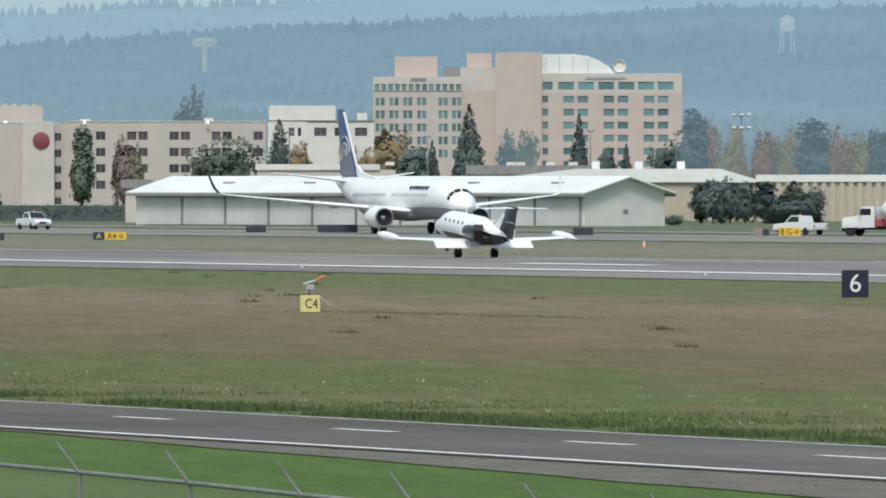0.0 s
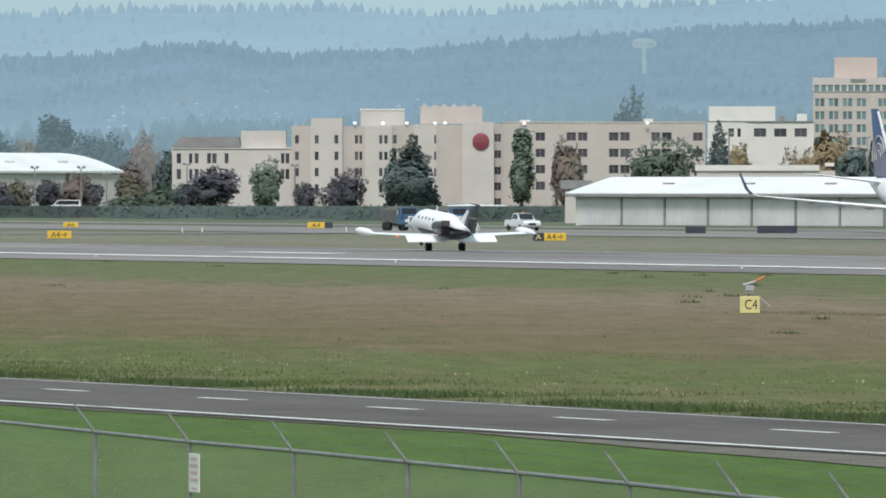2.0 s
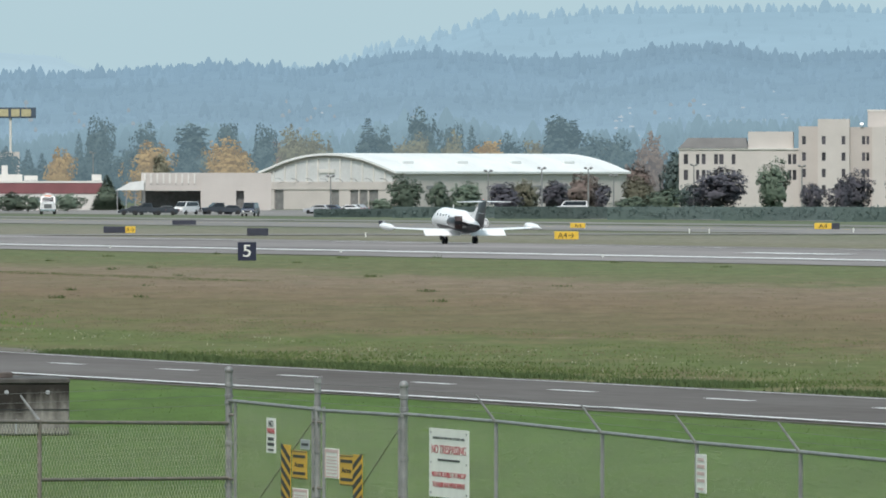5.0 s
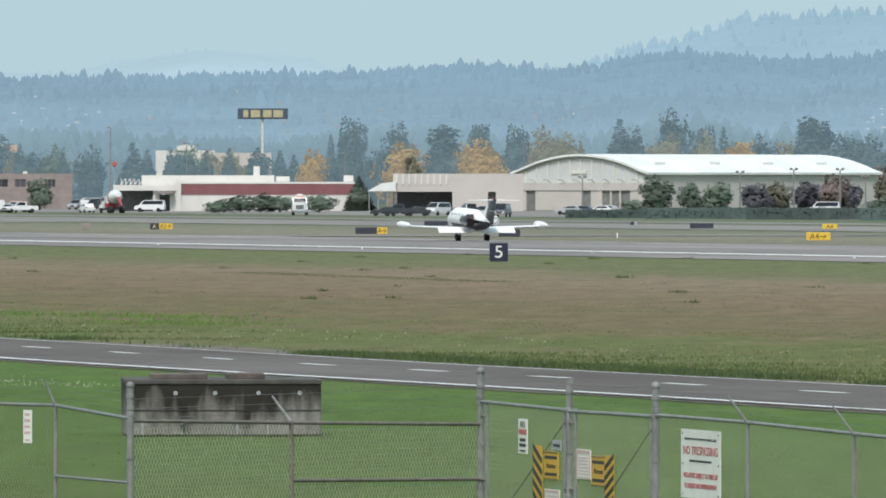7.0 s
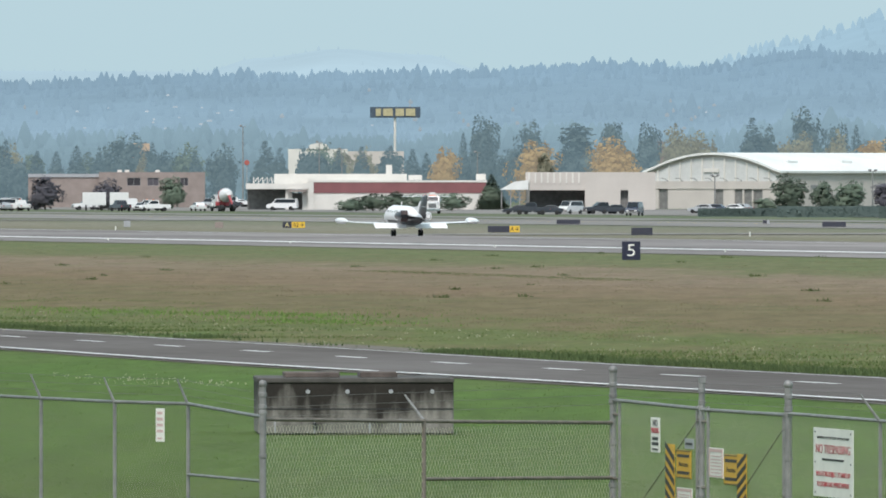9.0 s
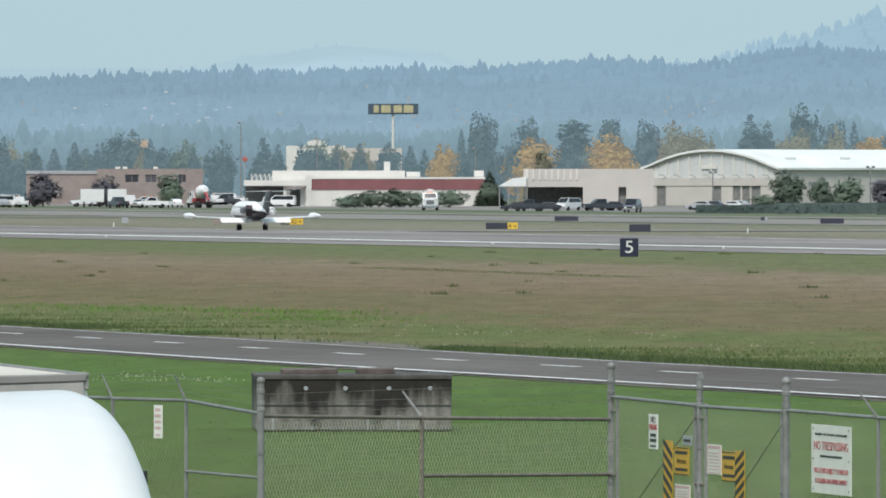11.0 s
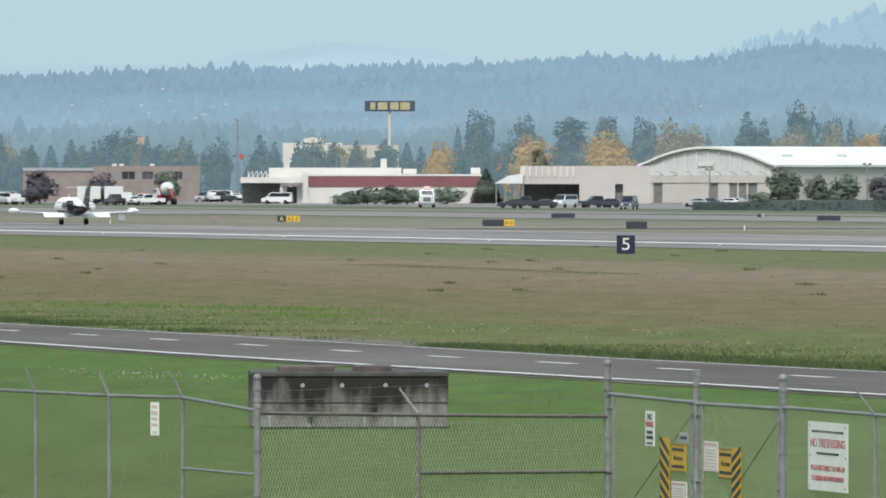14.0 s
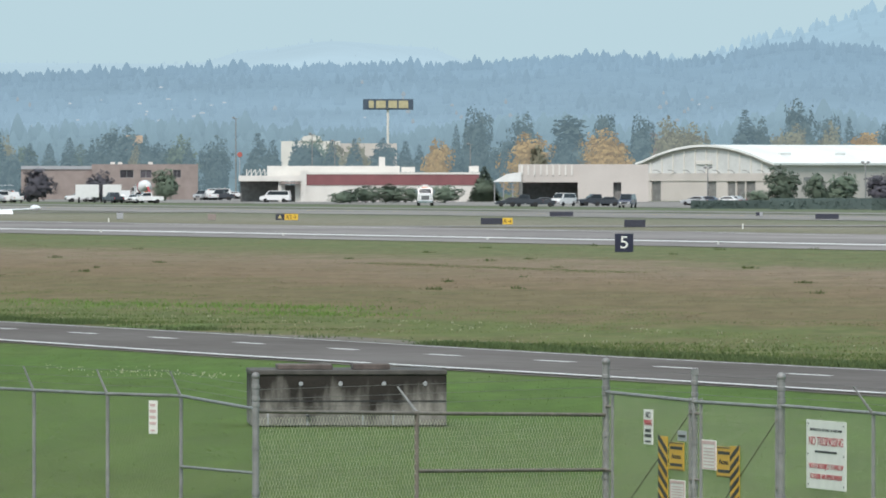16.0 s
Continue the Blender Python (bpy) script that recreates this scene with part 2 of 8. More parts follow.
    bp = nt.nodes.new("ShaderNodeBump")
    bp.inputs["Strength"].default_value, bp.inputs["Distance"].default_value = 0.6, 0.12
    nt.links.new(fine, bp.inputs["Height"])
    nt.links.new(bp.outputs["Normal"], b.inputs["Normal"])
    return mat


TURF = ground_material()
ASPHALT = material("asphalt", (0.110, 0.096, 0.088), 0.95, spec=0.08, vary=0.2, scale=0.12, fine=0.5, bump=0.3, color2=(0.155, 0.142, 0.135), stretch=(1, 0.25, 1))
RUNWAY_ASPHALT = material("runway_asphalt", (0.205, 0.19, 0.185), 0.95, spec=0.08, vary=0.25, scale=0.09, fine=0.45, bump=0.2, color2=(0.29, 0.268, 0.26), stretch=(1, 0.12, 1))
OLD_ASPHALT = material("worn_asphalt", (0.22, 0.21, 0.20), 0.95, spec=0.1, vary=0.18, scale=0.06, fine=0.4, color2=(0.27, 0.255, 0.24), stretch=(1, 0.2, 1))
ROAD_PAINT = material("road_paint", (0.72, 0.72, 0.70), 0.7, vary=0.18, scale=1.2, fine=0.6, stretch=(1, 0.3, 1))
WORN_PAINT = material("worn_paint", (0.40, 0.40, 0.39), 0.8, vary=0.35, scale=0.9, fine=0.8)
GRAVEL = material("shoulder_gravel", (0.115, 0.10, 0.08), 0.95, vary=0.35, scale=0.9, fine=0.7, bump=0.5)

# ---------------------------------------------------------------- the ground
def sheet(name, x0, x1, y0, y1, z, mat, label="", kind="structure", category="", nx=1, ny=1, crown=None):
    me = Mesh()
    vs, fs = [], []
    for i in range(nx + 1):
        for j in range(ny + 1):
            x = x0 + (x1 - x0) * i / nx
            vs.append((x, y0 + (y1 - y0) * j / ny, z + (crown(x) if crown else 0)))
    for i in range(nx):
        for j in range(ny):
            a = i * (ny + 1) + j
            fs.append((a, a + ny + 1, a + ny + 2, a + 1))
    me.add(vs, fs)
    ob = part(name, me, mat)
    return tagged(ob, label, category, "", kind)


sheet("ground", -3000, 4980, -3000, 4980, -0.02, TURF, "mown airfield turf, green with dry brown belts", category="grass")
RWX, HALF = 292.4, 22.9
def crown(x):
    k = abs(x - RWX) / (HALF + 9)
    return 0.42 * max(0.0, 1 - k ** 1.5)


sheet("runway", RWX - HALF - 9, RWX + HALF + 9, 200, 2600, 0.02, RUNWAY_ASPHALT, "grey grooved asphalt runway with worn paint", category="runway", nx=24, crown=crown)


def stripe(name, x, w, y0, y1, mat, label, z=None):
    """A painted bar on the runway, following its crown."""
    n = 6 if w > 1 else 1
    return sheet(name, x - w / 2, x + w / 2, y0, y1, 0.055 if z is None else z, mat, label, category="marking", nx=n, crown=crown if z is None else None)


stripe("runway_edge_line", RWX - HALF, 1.7, 300, 2400, ROAD_PAINT, "solid white runway edge stripe")
stripe("runway_edge_line", RWX + HALF, 0.9, 300, 2400, ROAD_PAINT, "solid white runway edge stripe")
for k in range(30):
    y = 482.5 + 61 * k
    stripe("centre_line_dash", RWX, 0.9, y, y + 36.6, WORN_PAINT, "worn white runway centre dash")
for side, starts in ((-1, (658, 788)), (1, (660, 792, 968))):
    for y in starts:
        stripe("touchdown_bar", RWX + side * (12.6 if side < 0 else 11.1), 1.9, y, y + 21, ROAD_PAINT if side < 0 else WORN_PAINT, "white touchdown zone bar on the runway")
# taxiway, service road and apron beyond the runway
TAXI = [("taxiway", 414, 462, "grey asphalt taxiway beside the runway"), ("service_road", 476, 492, "narrow asphalt service road")]
for name, x0, x1, label in TAXI:
    sheet(name, x0, x1, 300, 3200, 0.03, OLD_ASPHALT, label, category="taxiway")
sheet("apron", 535, 640, 1500, 3600, 0.03, OLD_ASPHALT, "wide grey asphalt apron before the hangars", category="apron")
sheet("connecting_taxiway", 320, 480, 1150, 1175, 0.035, OLD_ASPHALT, "short taxiway joining the runway", category="taxiway")
sheet("connecting_taxiway", 320, 480, 1560, 1590, 0.035, OLD_ASPHALT, "short taxiway joining the runway", category="taxiway")
sheet("taxiway_centre_line", 445.2, 445.6, 300, 3200, 0.05, material("yellow_paint", (0.55, 0.40, 0.06), 0.7, vary=0.3), "yellow taxiway centre line", category="marking")

# perimeter road inside the fence, drifting away from the fence with a slight bend
def road_middle(y):
    return 97.1 + 0.0262 * (y - 218) - 0.75 * math.exp(-((y - 350) / 30) ** 2)


def ribbon(name, lo, hi, y0, y1, z, mat, label, category, step=4.0):
    """A strip that follows the road, between two offsets from its middle; an offset may change along it."""
    n = max(1, int((y1 - y0) / step))
    vs = []
    for i in range(n + 1):
        y = y0 + (y1 - y0) * i / n
        for o in (lo, hi):
            vs.append((road_middle(y) + (o(y) if callable(o) else o), y, z))
    me = Mesh().add(vs, [(2 * i, 2 * i + 1, 2 * i + 3, 2 * i + 2) for i in range(n)])
    return tagged(part(name, me, mat), label, category, "", "structure")


def near_gravel(y):
    """The gravel below the road is a narrow strip that widens where vehicles turn off."""
    return -6.9 - 0.085 * max(0.0, 248 - y) - 0.35 * noise.noise(Vector((y * 0.11, 2.0, 0)))


def far_gravel(y):
    return 5.0 + 1.9 * math.exp(-((y - 386) / 12) ** 2) + 0.3 * noise.noise(Vector((y * 0.15, 5.0, 0)))


ribbon("road_shoulder", near_gravel, far_gravel, 60, 900, 0.0, GRAVEL, "brown gravel shoulder", "shoulder", 2.0)
ribbon("perimeter_road", -6.45, 4.5, 60, 900, 0.022, ASPHALT, "grey asphalt airport perimeter road", "road")
ribbon("road_edge_line", -6.1, -5.75, 60, 900, 0.03, ROAD_PAINT, "white edge line of the road", "marking")
ribbon("road_edge_line", 3.8, 4.05, 60, 900, 0.03, WORN_PAINT, "worn white edge line of the road", "marking")
DASHES = [218.7, 232.2, 246.0, 260.3, 273.8, 287.1, 300.2, 312.7, 325.1, 337.0, 349.1, 361.6, 374.8, 387.6, 399.7, 412.0]
DASHES += [DASHES[0] - 13.5 * k for k in range(1, 5)] + [DASHES[-1] + 13.2 * k for k in range(1, 20)]
for y in DASHES:
    ribbon("road_dash", -0.15, 0.15, y - 1.85, y + 1.85, 0.03, ROAD_PAINT, "white centre dash of the road", "marking")
# the public road between the camera and the fence
def street_height(y):
    """The street falls gently towards the camera and then lies level with the ground."""
    return 0.02 + 0.006 * min(60.0, max(0.0, y - 70))


def street():
    me = Mesh()
    n = 120
    rings = []
    for i in range(n + 1):
        y = -300 + 740 * i / n
        x, z = 22.9 + 0.0583 * (y - 87), street_height(y)
        rings.append([(x - 10.5 - 2 * z, y, -0.3), (x - 9, y, z), (x + 4, y, z), (x + 5.5 + 2 * z, y, -0.3)])
    return tagged(part("public_road", me.loft(rings), ASPHALT), "two-lane asphalt public road", "road", "", "structure")


street()

# ---------------------------------------------------------------- far hills
def smooth_between(points, u):
    for (a, ya), (b, yb) in zip(points, points[1:]):
        if a <= u <= b:
            k = (u - a) / (b - a)
            k = k * k * (3 - 2 * k)
            return ya + (yb - ya) * k
    return points[0][1] if u < points[0][0] else points[-1][1]


def bearing(u):
    return 22.05 + (u - 784) * PX


def hill(name, dist, crest, mat, tree, count, seed, label, foot=-2.0, depth=500, rows=9):
    """A wooded ridge: a slope that climbs to its crest line, with conifers all over it."""
    rnd = random.Random(seed)
    vs, fs, n = [], [], 180
    us = [crest[0][0] + (crest[-1][0] - crest[0][0]) * i / n for i in range(n + 1)]

    def height(u, k):
        top = 5.4 + (315 - smooth_between(crest, u)) * dist / 22000 - tree * 0.75
        wob = 1 + 0.05 * noise.noise(Vector((u * 0.006, k * 3, seed)))
        return foot + (top - foot) * (k ** 0.7) * (wob if k < 1 else 1)

    for u in us:
        for j in range(rows + 1):
            k = j / rows
            x, y = spot(bearing(u), dist - depth * (1 - k))
            vs.append((x, y, height(u, k)))
    for i in range(n):
        for j in range(rows):
            a = i * (rows + 1) + j
            fs.append((a, a + rows + 1, a + rows + 2, a + 1))
    me = Mesh().add(vs, fs)
    for i in range(count):
        u = rnd.uniform(us[0], us[-1])
        k = 1.0 if i < count * 0.4 else rnd.random() ** 0.8
        h = tree * rnd.uniform(0.5, 1.05) * (1.5 if rnd.random() < 0.08 else 1)
        r = h * rnd.uniform(0.2, 0.42)
        x, y = spot(bearing(u), dist - depth * (1 - k) - 1)
        z = height(u, k) - 0.2 * h
        m = 6
        ring = lambda rr, zz, o: [(x + rr * math.cos(2 * math.pi * (q + o) / m), y + rr * math.sin(2 * math.pi * (q + o) / m), zz) for q in range(m)]
        me.loft([ring(r, z, 0), ring(r * 0.95, z + h * 0.35, 0.5), ring(r * 0.62, z + h * 0.75, 0.2), ring(r * 0.12, z + h * 1.05, 0)], caps=False)
    ob = part(name, me, mat)
    return tagged(ob, label, "hill", "", "structure")


# air haze painted as emission, darker and bluer on the nearer ridges
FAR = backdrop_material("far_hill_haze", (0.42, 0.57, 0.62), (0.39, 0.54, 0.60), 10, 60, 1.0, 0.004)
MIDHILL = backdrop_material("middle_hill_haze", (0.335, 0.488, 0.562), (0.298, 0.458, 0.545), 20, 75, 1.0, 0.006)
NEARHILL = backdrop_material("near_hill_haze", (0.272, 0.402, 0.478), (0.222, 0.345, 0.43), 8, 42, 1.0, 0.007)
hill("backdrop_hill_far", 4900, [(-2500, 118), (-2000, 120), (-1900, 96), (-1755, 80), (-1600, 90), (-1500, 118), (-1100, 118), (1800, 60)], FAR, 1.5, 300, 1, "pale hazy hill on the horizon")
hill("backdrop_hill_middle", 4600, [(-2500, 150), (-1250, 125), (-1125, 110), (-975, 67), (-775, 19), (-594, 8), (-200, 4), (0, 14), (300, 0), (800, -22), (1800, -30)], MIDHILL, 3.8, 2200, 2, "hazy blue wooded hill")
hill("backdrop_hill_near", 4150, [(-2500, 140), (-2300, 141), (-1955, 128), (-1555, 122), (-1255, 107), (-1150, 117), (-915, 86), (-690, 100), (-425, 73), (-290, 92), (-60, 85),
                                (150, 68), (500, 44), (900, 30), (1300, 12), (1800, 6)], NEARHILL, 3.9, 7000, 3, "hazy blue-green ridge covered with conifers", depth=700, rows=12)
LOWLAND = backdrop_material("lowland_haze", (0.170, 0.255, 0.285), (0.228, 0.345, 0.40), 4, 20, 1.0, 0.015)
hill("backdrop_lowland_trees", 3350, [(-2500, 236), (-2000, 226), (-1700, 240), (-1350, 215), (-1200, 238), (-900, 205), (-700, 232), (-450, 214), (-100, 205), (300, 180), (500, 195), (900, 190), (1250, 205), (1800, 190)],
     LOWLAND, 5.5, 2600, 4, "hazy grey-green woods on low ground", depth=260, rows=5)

# roofs and walls of houses scattered on the slopes, made pale by painted-in haze
rnd = random.Random(11)
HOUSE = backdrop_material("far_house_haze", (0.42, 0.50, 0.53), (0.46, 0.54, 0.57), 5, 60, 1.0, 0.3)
# autumn crowns carry the same emitted haze, nearly grey-blue
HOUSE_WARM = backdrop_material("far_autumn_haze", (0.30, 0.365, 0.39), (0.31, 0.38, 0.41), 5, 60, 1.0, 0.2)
for mat, count, nm, lab in ((HOUSE, 70, "backdrop_houses", "pale far houses among the trees"), (HOUSE_WARM, 60, "backdrop_autumn_trees", "far autumn trees greyed by painted haze")):
    me = Mesh()
    spots = [rnd.uniform(-2400, 1650) for _ in range(16)]
    for i in range(count):
        # they stand in loose groups, farther off the higher up the slope
        u, y = rnd.choice(spots) + rnd.gauss(0, 45), min(238, max(160, rnd.gauss(205, 18)))
        w, h = (rnd.uniform(0.25, 0.8), rnd.uniform(0.2, 0.4)) if mat is HOUSE else (rnd.uniform(0.4, 0.8), rnd.uniform(0.5, 0.9))
        q = Mesh()
        if mat is HOUSE:
            q.prism([(-w, 0), (w, 0), (w, h), (0.2 * w, h * 1.5), (-w, h)], 0, 1.0)
        else:
            q.turn([(0.5 * w, 0), (w, 0.4 * h), (0.85 * w, 0.9 * h), (0.45 * w, 1.4 * h), (0.1, 1.6 * h)], n=7)
        q.moved(pose(0, 0, 0, 0, 0, -bearing(u)))
        dd = 3450 + 560 * min(1.0, max(0.0, (240 - y) / 120))
        x0, y0 = spot(bearing(u), dd)
        zz = 5.4 + (315 - y) * dd / 22000
        me.add([(v[0] + x0, v[1] + y0, v[2] + zz) for v in q.v], q.f)
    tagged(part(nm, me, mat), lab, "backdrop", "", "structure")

# ---------------------------------------------------------------- trees
def leaf_material(name, c1, c2):
    mat = bpy.data.materials.new(name)
    mat.use_nodes = True
    nt = mat.node_tree
    b = nt.nodes["Principled BSDF"]
    b.inputs["Roughness"].default_value = 0.75
    b.inputs["Specular IOR Level"].default_value = 0.15
    geo = nt.nodes.new("ShaderNodeNewGeometry")
    info = nt.nodes.new("ShaderNodeObjectInfo")
    mix = nt.nodes.new("ShaderNodeMix")
    mix.data_type = "RGBA"
    mix.inputs["A"].default_value, mix.inputs["B"].default_value = (*c1, 1), (*c2, 1)
    nt.links.new(geo.outputs["Random Per Island"], mix.inputs["Factor"])
    hsv = nt.nodes.new("ShaderNodeHueSaturation")
    mr = nt.nodes.new("ShaderNodeMapRange")
    mr.inputs["To Min"].default_value, mr.inputs["To Max"].default_value = 0.8, 1.25
    nt.links.new(info.outputs["Random"], mr.inputs["Value"])
    nt.links.new(mr.outputs["Result"], hsv.inputs["Value"])
    nt.links.new(mix.outputs["Result"], hsv.inputs["Color"])
    nt.links.new(hsv.outputs["Color"], b.inputs["Base Color"])
    # light passes through the leaves
    thin = nt.nodes.new("ShaderNodeBsdfTranslucent")
    nt.links.new(hsv.outputs["Color"], thin.inputs["Color"])
    both = nt.nodes.new("ShaderNodeMixShader")
    both.inputs["Fac"].default_value = 0.12
    nt.links.new(b.outputs[0], both.inputs[1])
    nt.links.new(thin.outputs[0], both.inputs[2])
    nt.links.new(both.outputs[0], nt.nodes["Material Output"].inputs["Surface"])
    return mat


LEAF = {
    "dark": (leaf_material("dark_conifer_needles", (0.105, 0.142, 0.135), (0.120, 0.158, 0.148)), "dark green"),
    "green": (leaf_material("green_leaves", (0.145, 0.190, 0.140), (0.162, 0.208, 0.155)), "green"),
    "olive": (leaf_material("olive_leaves", (0.20, 0.195, 0.14), (0.225, 0.215, 0.155)), "olive-yellow autumn"),
    "orange": (leaf_material("orange_leaves", (0.31, 0.245, 0.145), (0.34, 0.265, 0.16)), "orange autumn"),
    "red": (leaf_material("red_leaves", (0.195, 0.155, 0.138), (0.22, 0.175, 0.155)), "reddish autumn"),
    "purple": (leaf_material("purple_leaves", (0.112, 0.110, 0.130), (0.128, 0.124, 0.144)), "dark purple"),
}
BARK = material("bark", (0.12, 0.10, 0.085), 0.9, vary=0.3, scale=6, bump=0.4)
TREE_CACHE = {}


FAR_FORMS, FAR_WOODS = {}, {}


def tree_meshes(form, seed, flakes=11):
    """Crown and trunk of a tree one metre high, made of many small leafy clumps round its limbs."""
    rnd = random.Random(seed * 7 + len(form))
    crown_, wood = Mesh(), Mesh()
    wood.rod((0, 0, 0), (0.01, 0, 0.55), 0.022, 0.010, 7)
    clumps = []
    if form == "conifer":
        tiers = 36
        for i in range(tiers):
            k = i / (tiers - 1)
            z = 0.07 + 0.93 * k
            r = 0.23 * (1 - k) ** 0.8 * rnd.uniform(0.86, 1.12) + 0.008
            for j in range(max(5, int(26 * (1 - k)) + 4)):
                a = rnd.uniform(0, 6.283)
                q = rnd.uniform(0.68, 1.04) * r
                clumps.append((q * math.cos(a), q * math.sin(a), z - 0.25 * q, 0.04 * (1.15 - 0.6 * k)))
    else:
        sets = {"round": (0.38, 0.52, 0.46, 11, 0.30), "poplar": (0.11, 0.52, 0.50, 12, 0.15), "wide": (0.60, 0.50, 0.46, 14, 0.34), "shrub": (0.55, 0.5, 0.46, 9, 0.3)}
        rx, cz, rz, limbs, lobe = sets[form]
        for i in range(limbs):
            a, e = rnd.uniform(0, 6.283), -0.95 + 1.95 * (i + rnd.random()) / limbs
            s = math.sqrt(max(0.05, 1 - e * e)) * rnd.uniform(0.35, 0.8)
            c = Vector((rx * s * math.cos(a), rx * s * math.sin(a), cz + rz * e * 0.80))
            wood.rod((0, 0, 0.25 + 0.2 * rnd.random()), c, 0.011, 0.003, 5)
            for j in range(40):
                d = Vector((rnd.gauss(0, 1), rnd.gauss(0, 1), rnd.gauss(0, 1))).normalized() * ((0.62 + 0.38 * rnd.random()))
                p = c + Vector((d.x * lobe * 0.75, d.y * lobe * 0.75, d.z * lobe * 0.7))
                if p.z > 0.03:
                    clumps.append((p.x, p.y, p.z, rnd.uniform(0.026, 0.05)))
        # the full heart of the crown, with a lobed and ragged outside
        for i in range(260):
            d = Vector((rnd.gauss(0, 1), rnd.gauss(0, 1), rnd.gauss(0, 1))).normalized()
            k = (0.78 + 0.5 * noise.noise(d * 1.9 + Vector((seed * 5.1, len(form), 0)))) * rnd.uniform(0.75, 1.0)
            p = Vector((d.x * rx * k, d.y * rx * k, cz - 0.03 + d.z * rz * k))
            if p.z > 0.02:
                clumps.append((p.x, p.y, p.z, rnd.uniform(0.028, 0.05)))
    for x, y, z, s in clumps:
        # a clump: four crossed leafy flakes of uneven outline
        for q in range(flakes):
            n = (Vector((x, y, (z - 0.45) * 0.6)).normalized() * 0.9 + Vector((rnd.gauss(0, 0.35), rnd.gauss(0, 0.35), 0.15 + rnd.gauss(0, 0.25)))).normalized()
            t = n.orthogonal().normalized()
            b = n.cross(t)
            o = Vector((x, y, z)) + Vector((rnd.uniform(-s, s), rnd.uniform(-s, s), rnd.uniform(-s, s))) * 1.0
            pts = [o + (t * math.cos(w) + b * math.sin(w)) * s * rnd.uniform(0.4, 0.85) * (1.05 if flakes < 6 else 0.78) for w in (0, 1.6, 3.1, 4.7)]
            crown_.add(pts, [(0, 1, 2, 3)])
    return crown_, wood


def crown_normals(me, points):
    """Leaves shade as the crown's round mass does."""
    p = np.array(points) * (1, 1, 0.75) - (0, 0, 0.26)
    p += np.random.default_rng(7).normal(0, 0.035, p.shape)
    me.normals_split_custom_set_from_vertices((p / np.linalg.norm(p, axis=1, keepdims=True)).tolist())


def tree(u, top, base, width, form, leaf, dist, seed=None):
    """A tree by bearing, with its top and foot heights and width as they show from far."""
    k = dist / 22000
    z1 = 5.4 + (315 - top) * k
    h, w = z1, width * k
    seed = (seed if seed is not None else int(abs(u) * 7 + top)) % 3
    natural = {"conifer": 0.40, "round": 0.74, "poplar": 0.27, "wide": 1.1, "shrub": 1.0}[form]
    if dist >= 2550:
        # the far belt of woods joins the backdrop, with haze painted into its colour
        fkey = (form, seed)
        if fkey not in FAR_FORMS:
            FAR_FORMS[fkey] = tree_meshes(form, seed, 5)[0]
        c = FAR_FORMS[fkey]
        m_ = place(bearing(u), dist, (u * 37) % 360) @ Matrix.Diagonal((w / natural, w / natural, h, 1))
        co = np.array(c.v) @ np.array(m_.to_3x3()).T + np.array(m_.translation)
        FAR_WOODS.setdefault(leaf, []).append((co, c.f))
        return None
    key = (form, leaf, seed)
    if key not in TREE_CACHE:
        c, t = tree_meshes(form, seed)
        me = bpy.data.meshes.new("crown")
        me.from_pydata(c.v, [], c.f)
        crown_normals(me, c.v)
        me.materials.append(LEAF[leaf][0])
        TREE_CACHE[key] = (me, t.data("trunk", BARK))
    kinds = {"conifer": "conifer with a pointed crown", "poplar": "narrow upright tree", "round": "rounded broad-leaved tree", "wide": "broad spreading tree", "shrub": "low bushy shrub"}
    ob = thing("shrub" if form == "shrub" else "tree", place(bearing(u), dist, (u * 37) % 360), f"{LEAF[leaf][1]} {kinds[form]} beyond the airfield", "shrub" if form == "shrub" else "tree", "trees beyond the airfield")
    crown_, trunk = TREE_CACHE[key]
    s = w / natural
    ob.scale = (s, s, h)
    part("crown", crown_, None, ob)
    part("trunk", trunk, None, ob)
    return ob


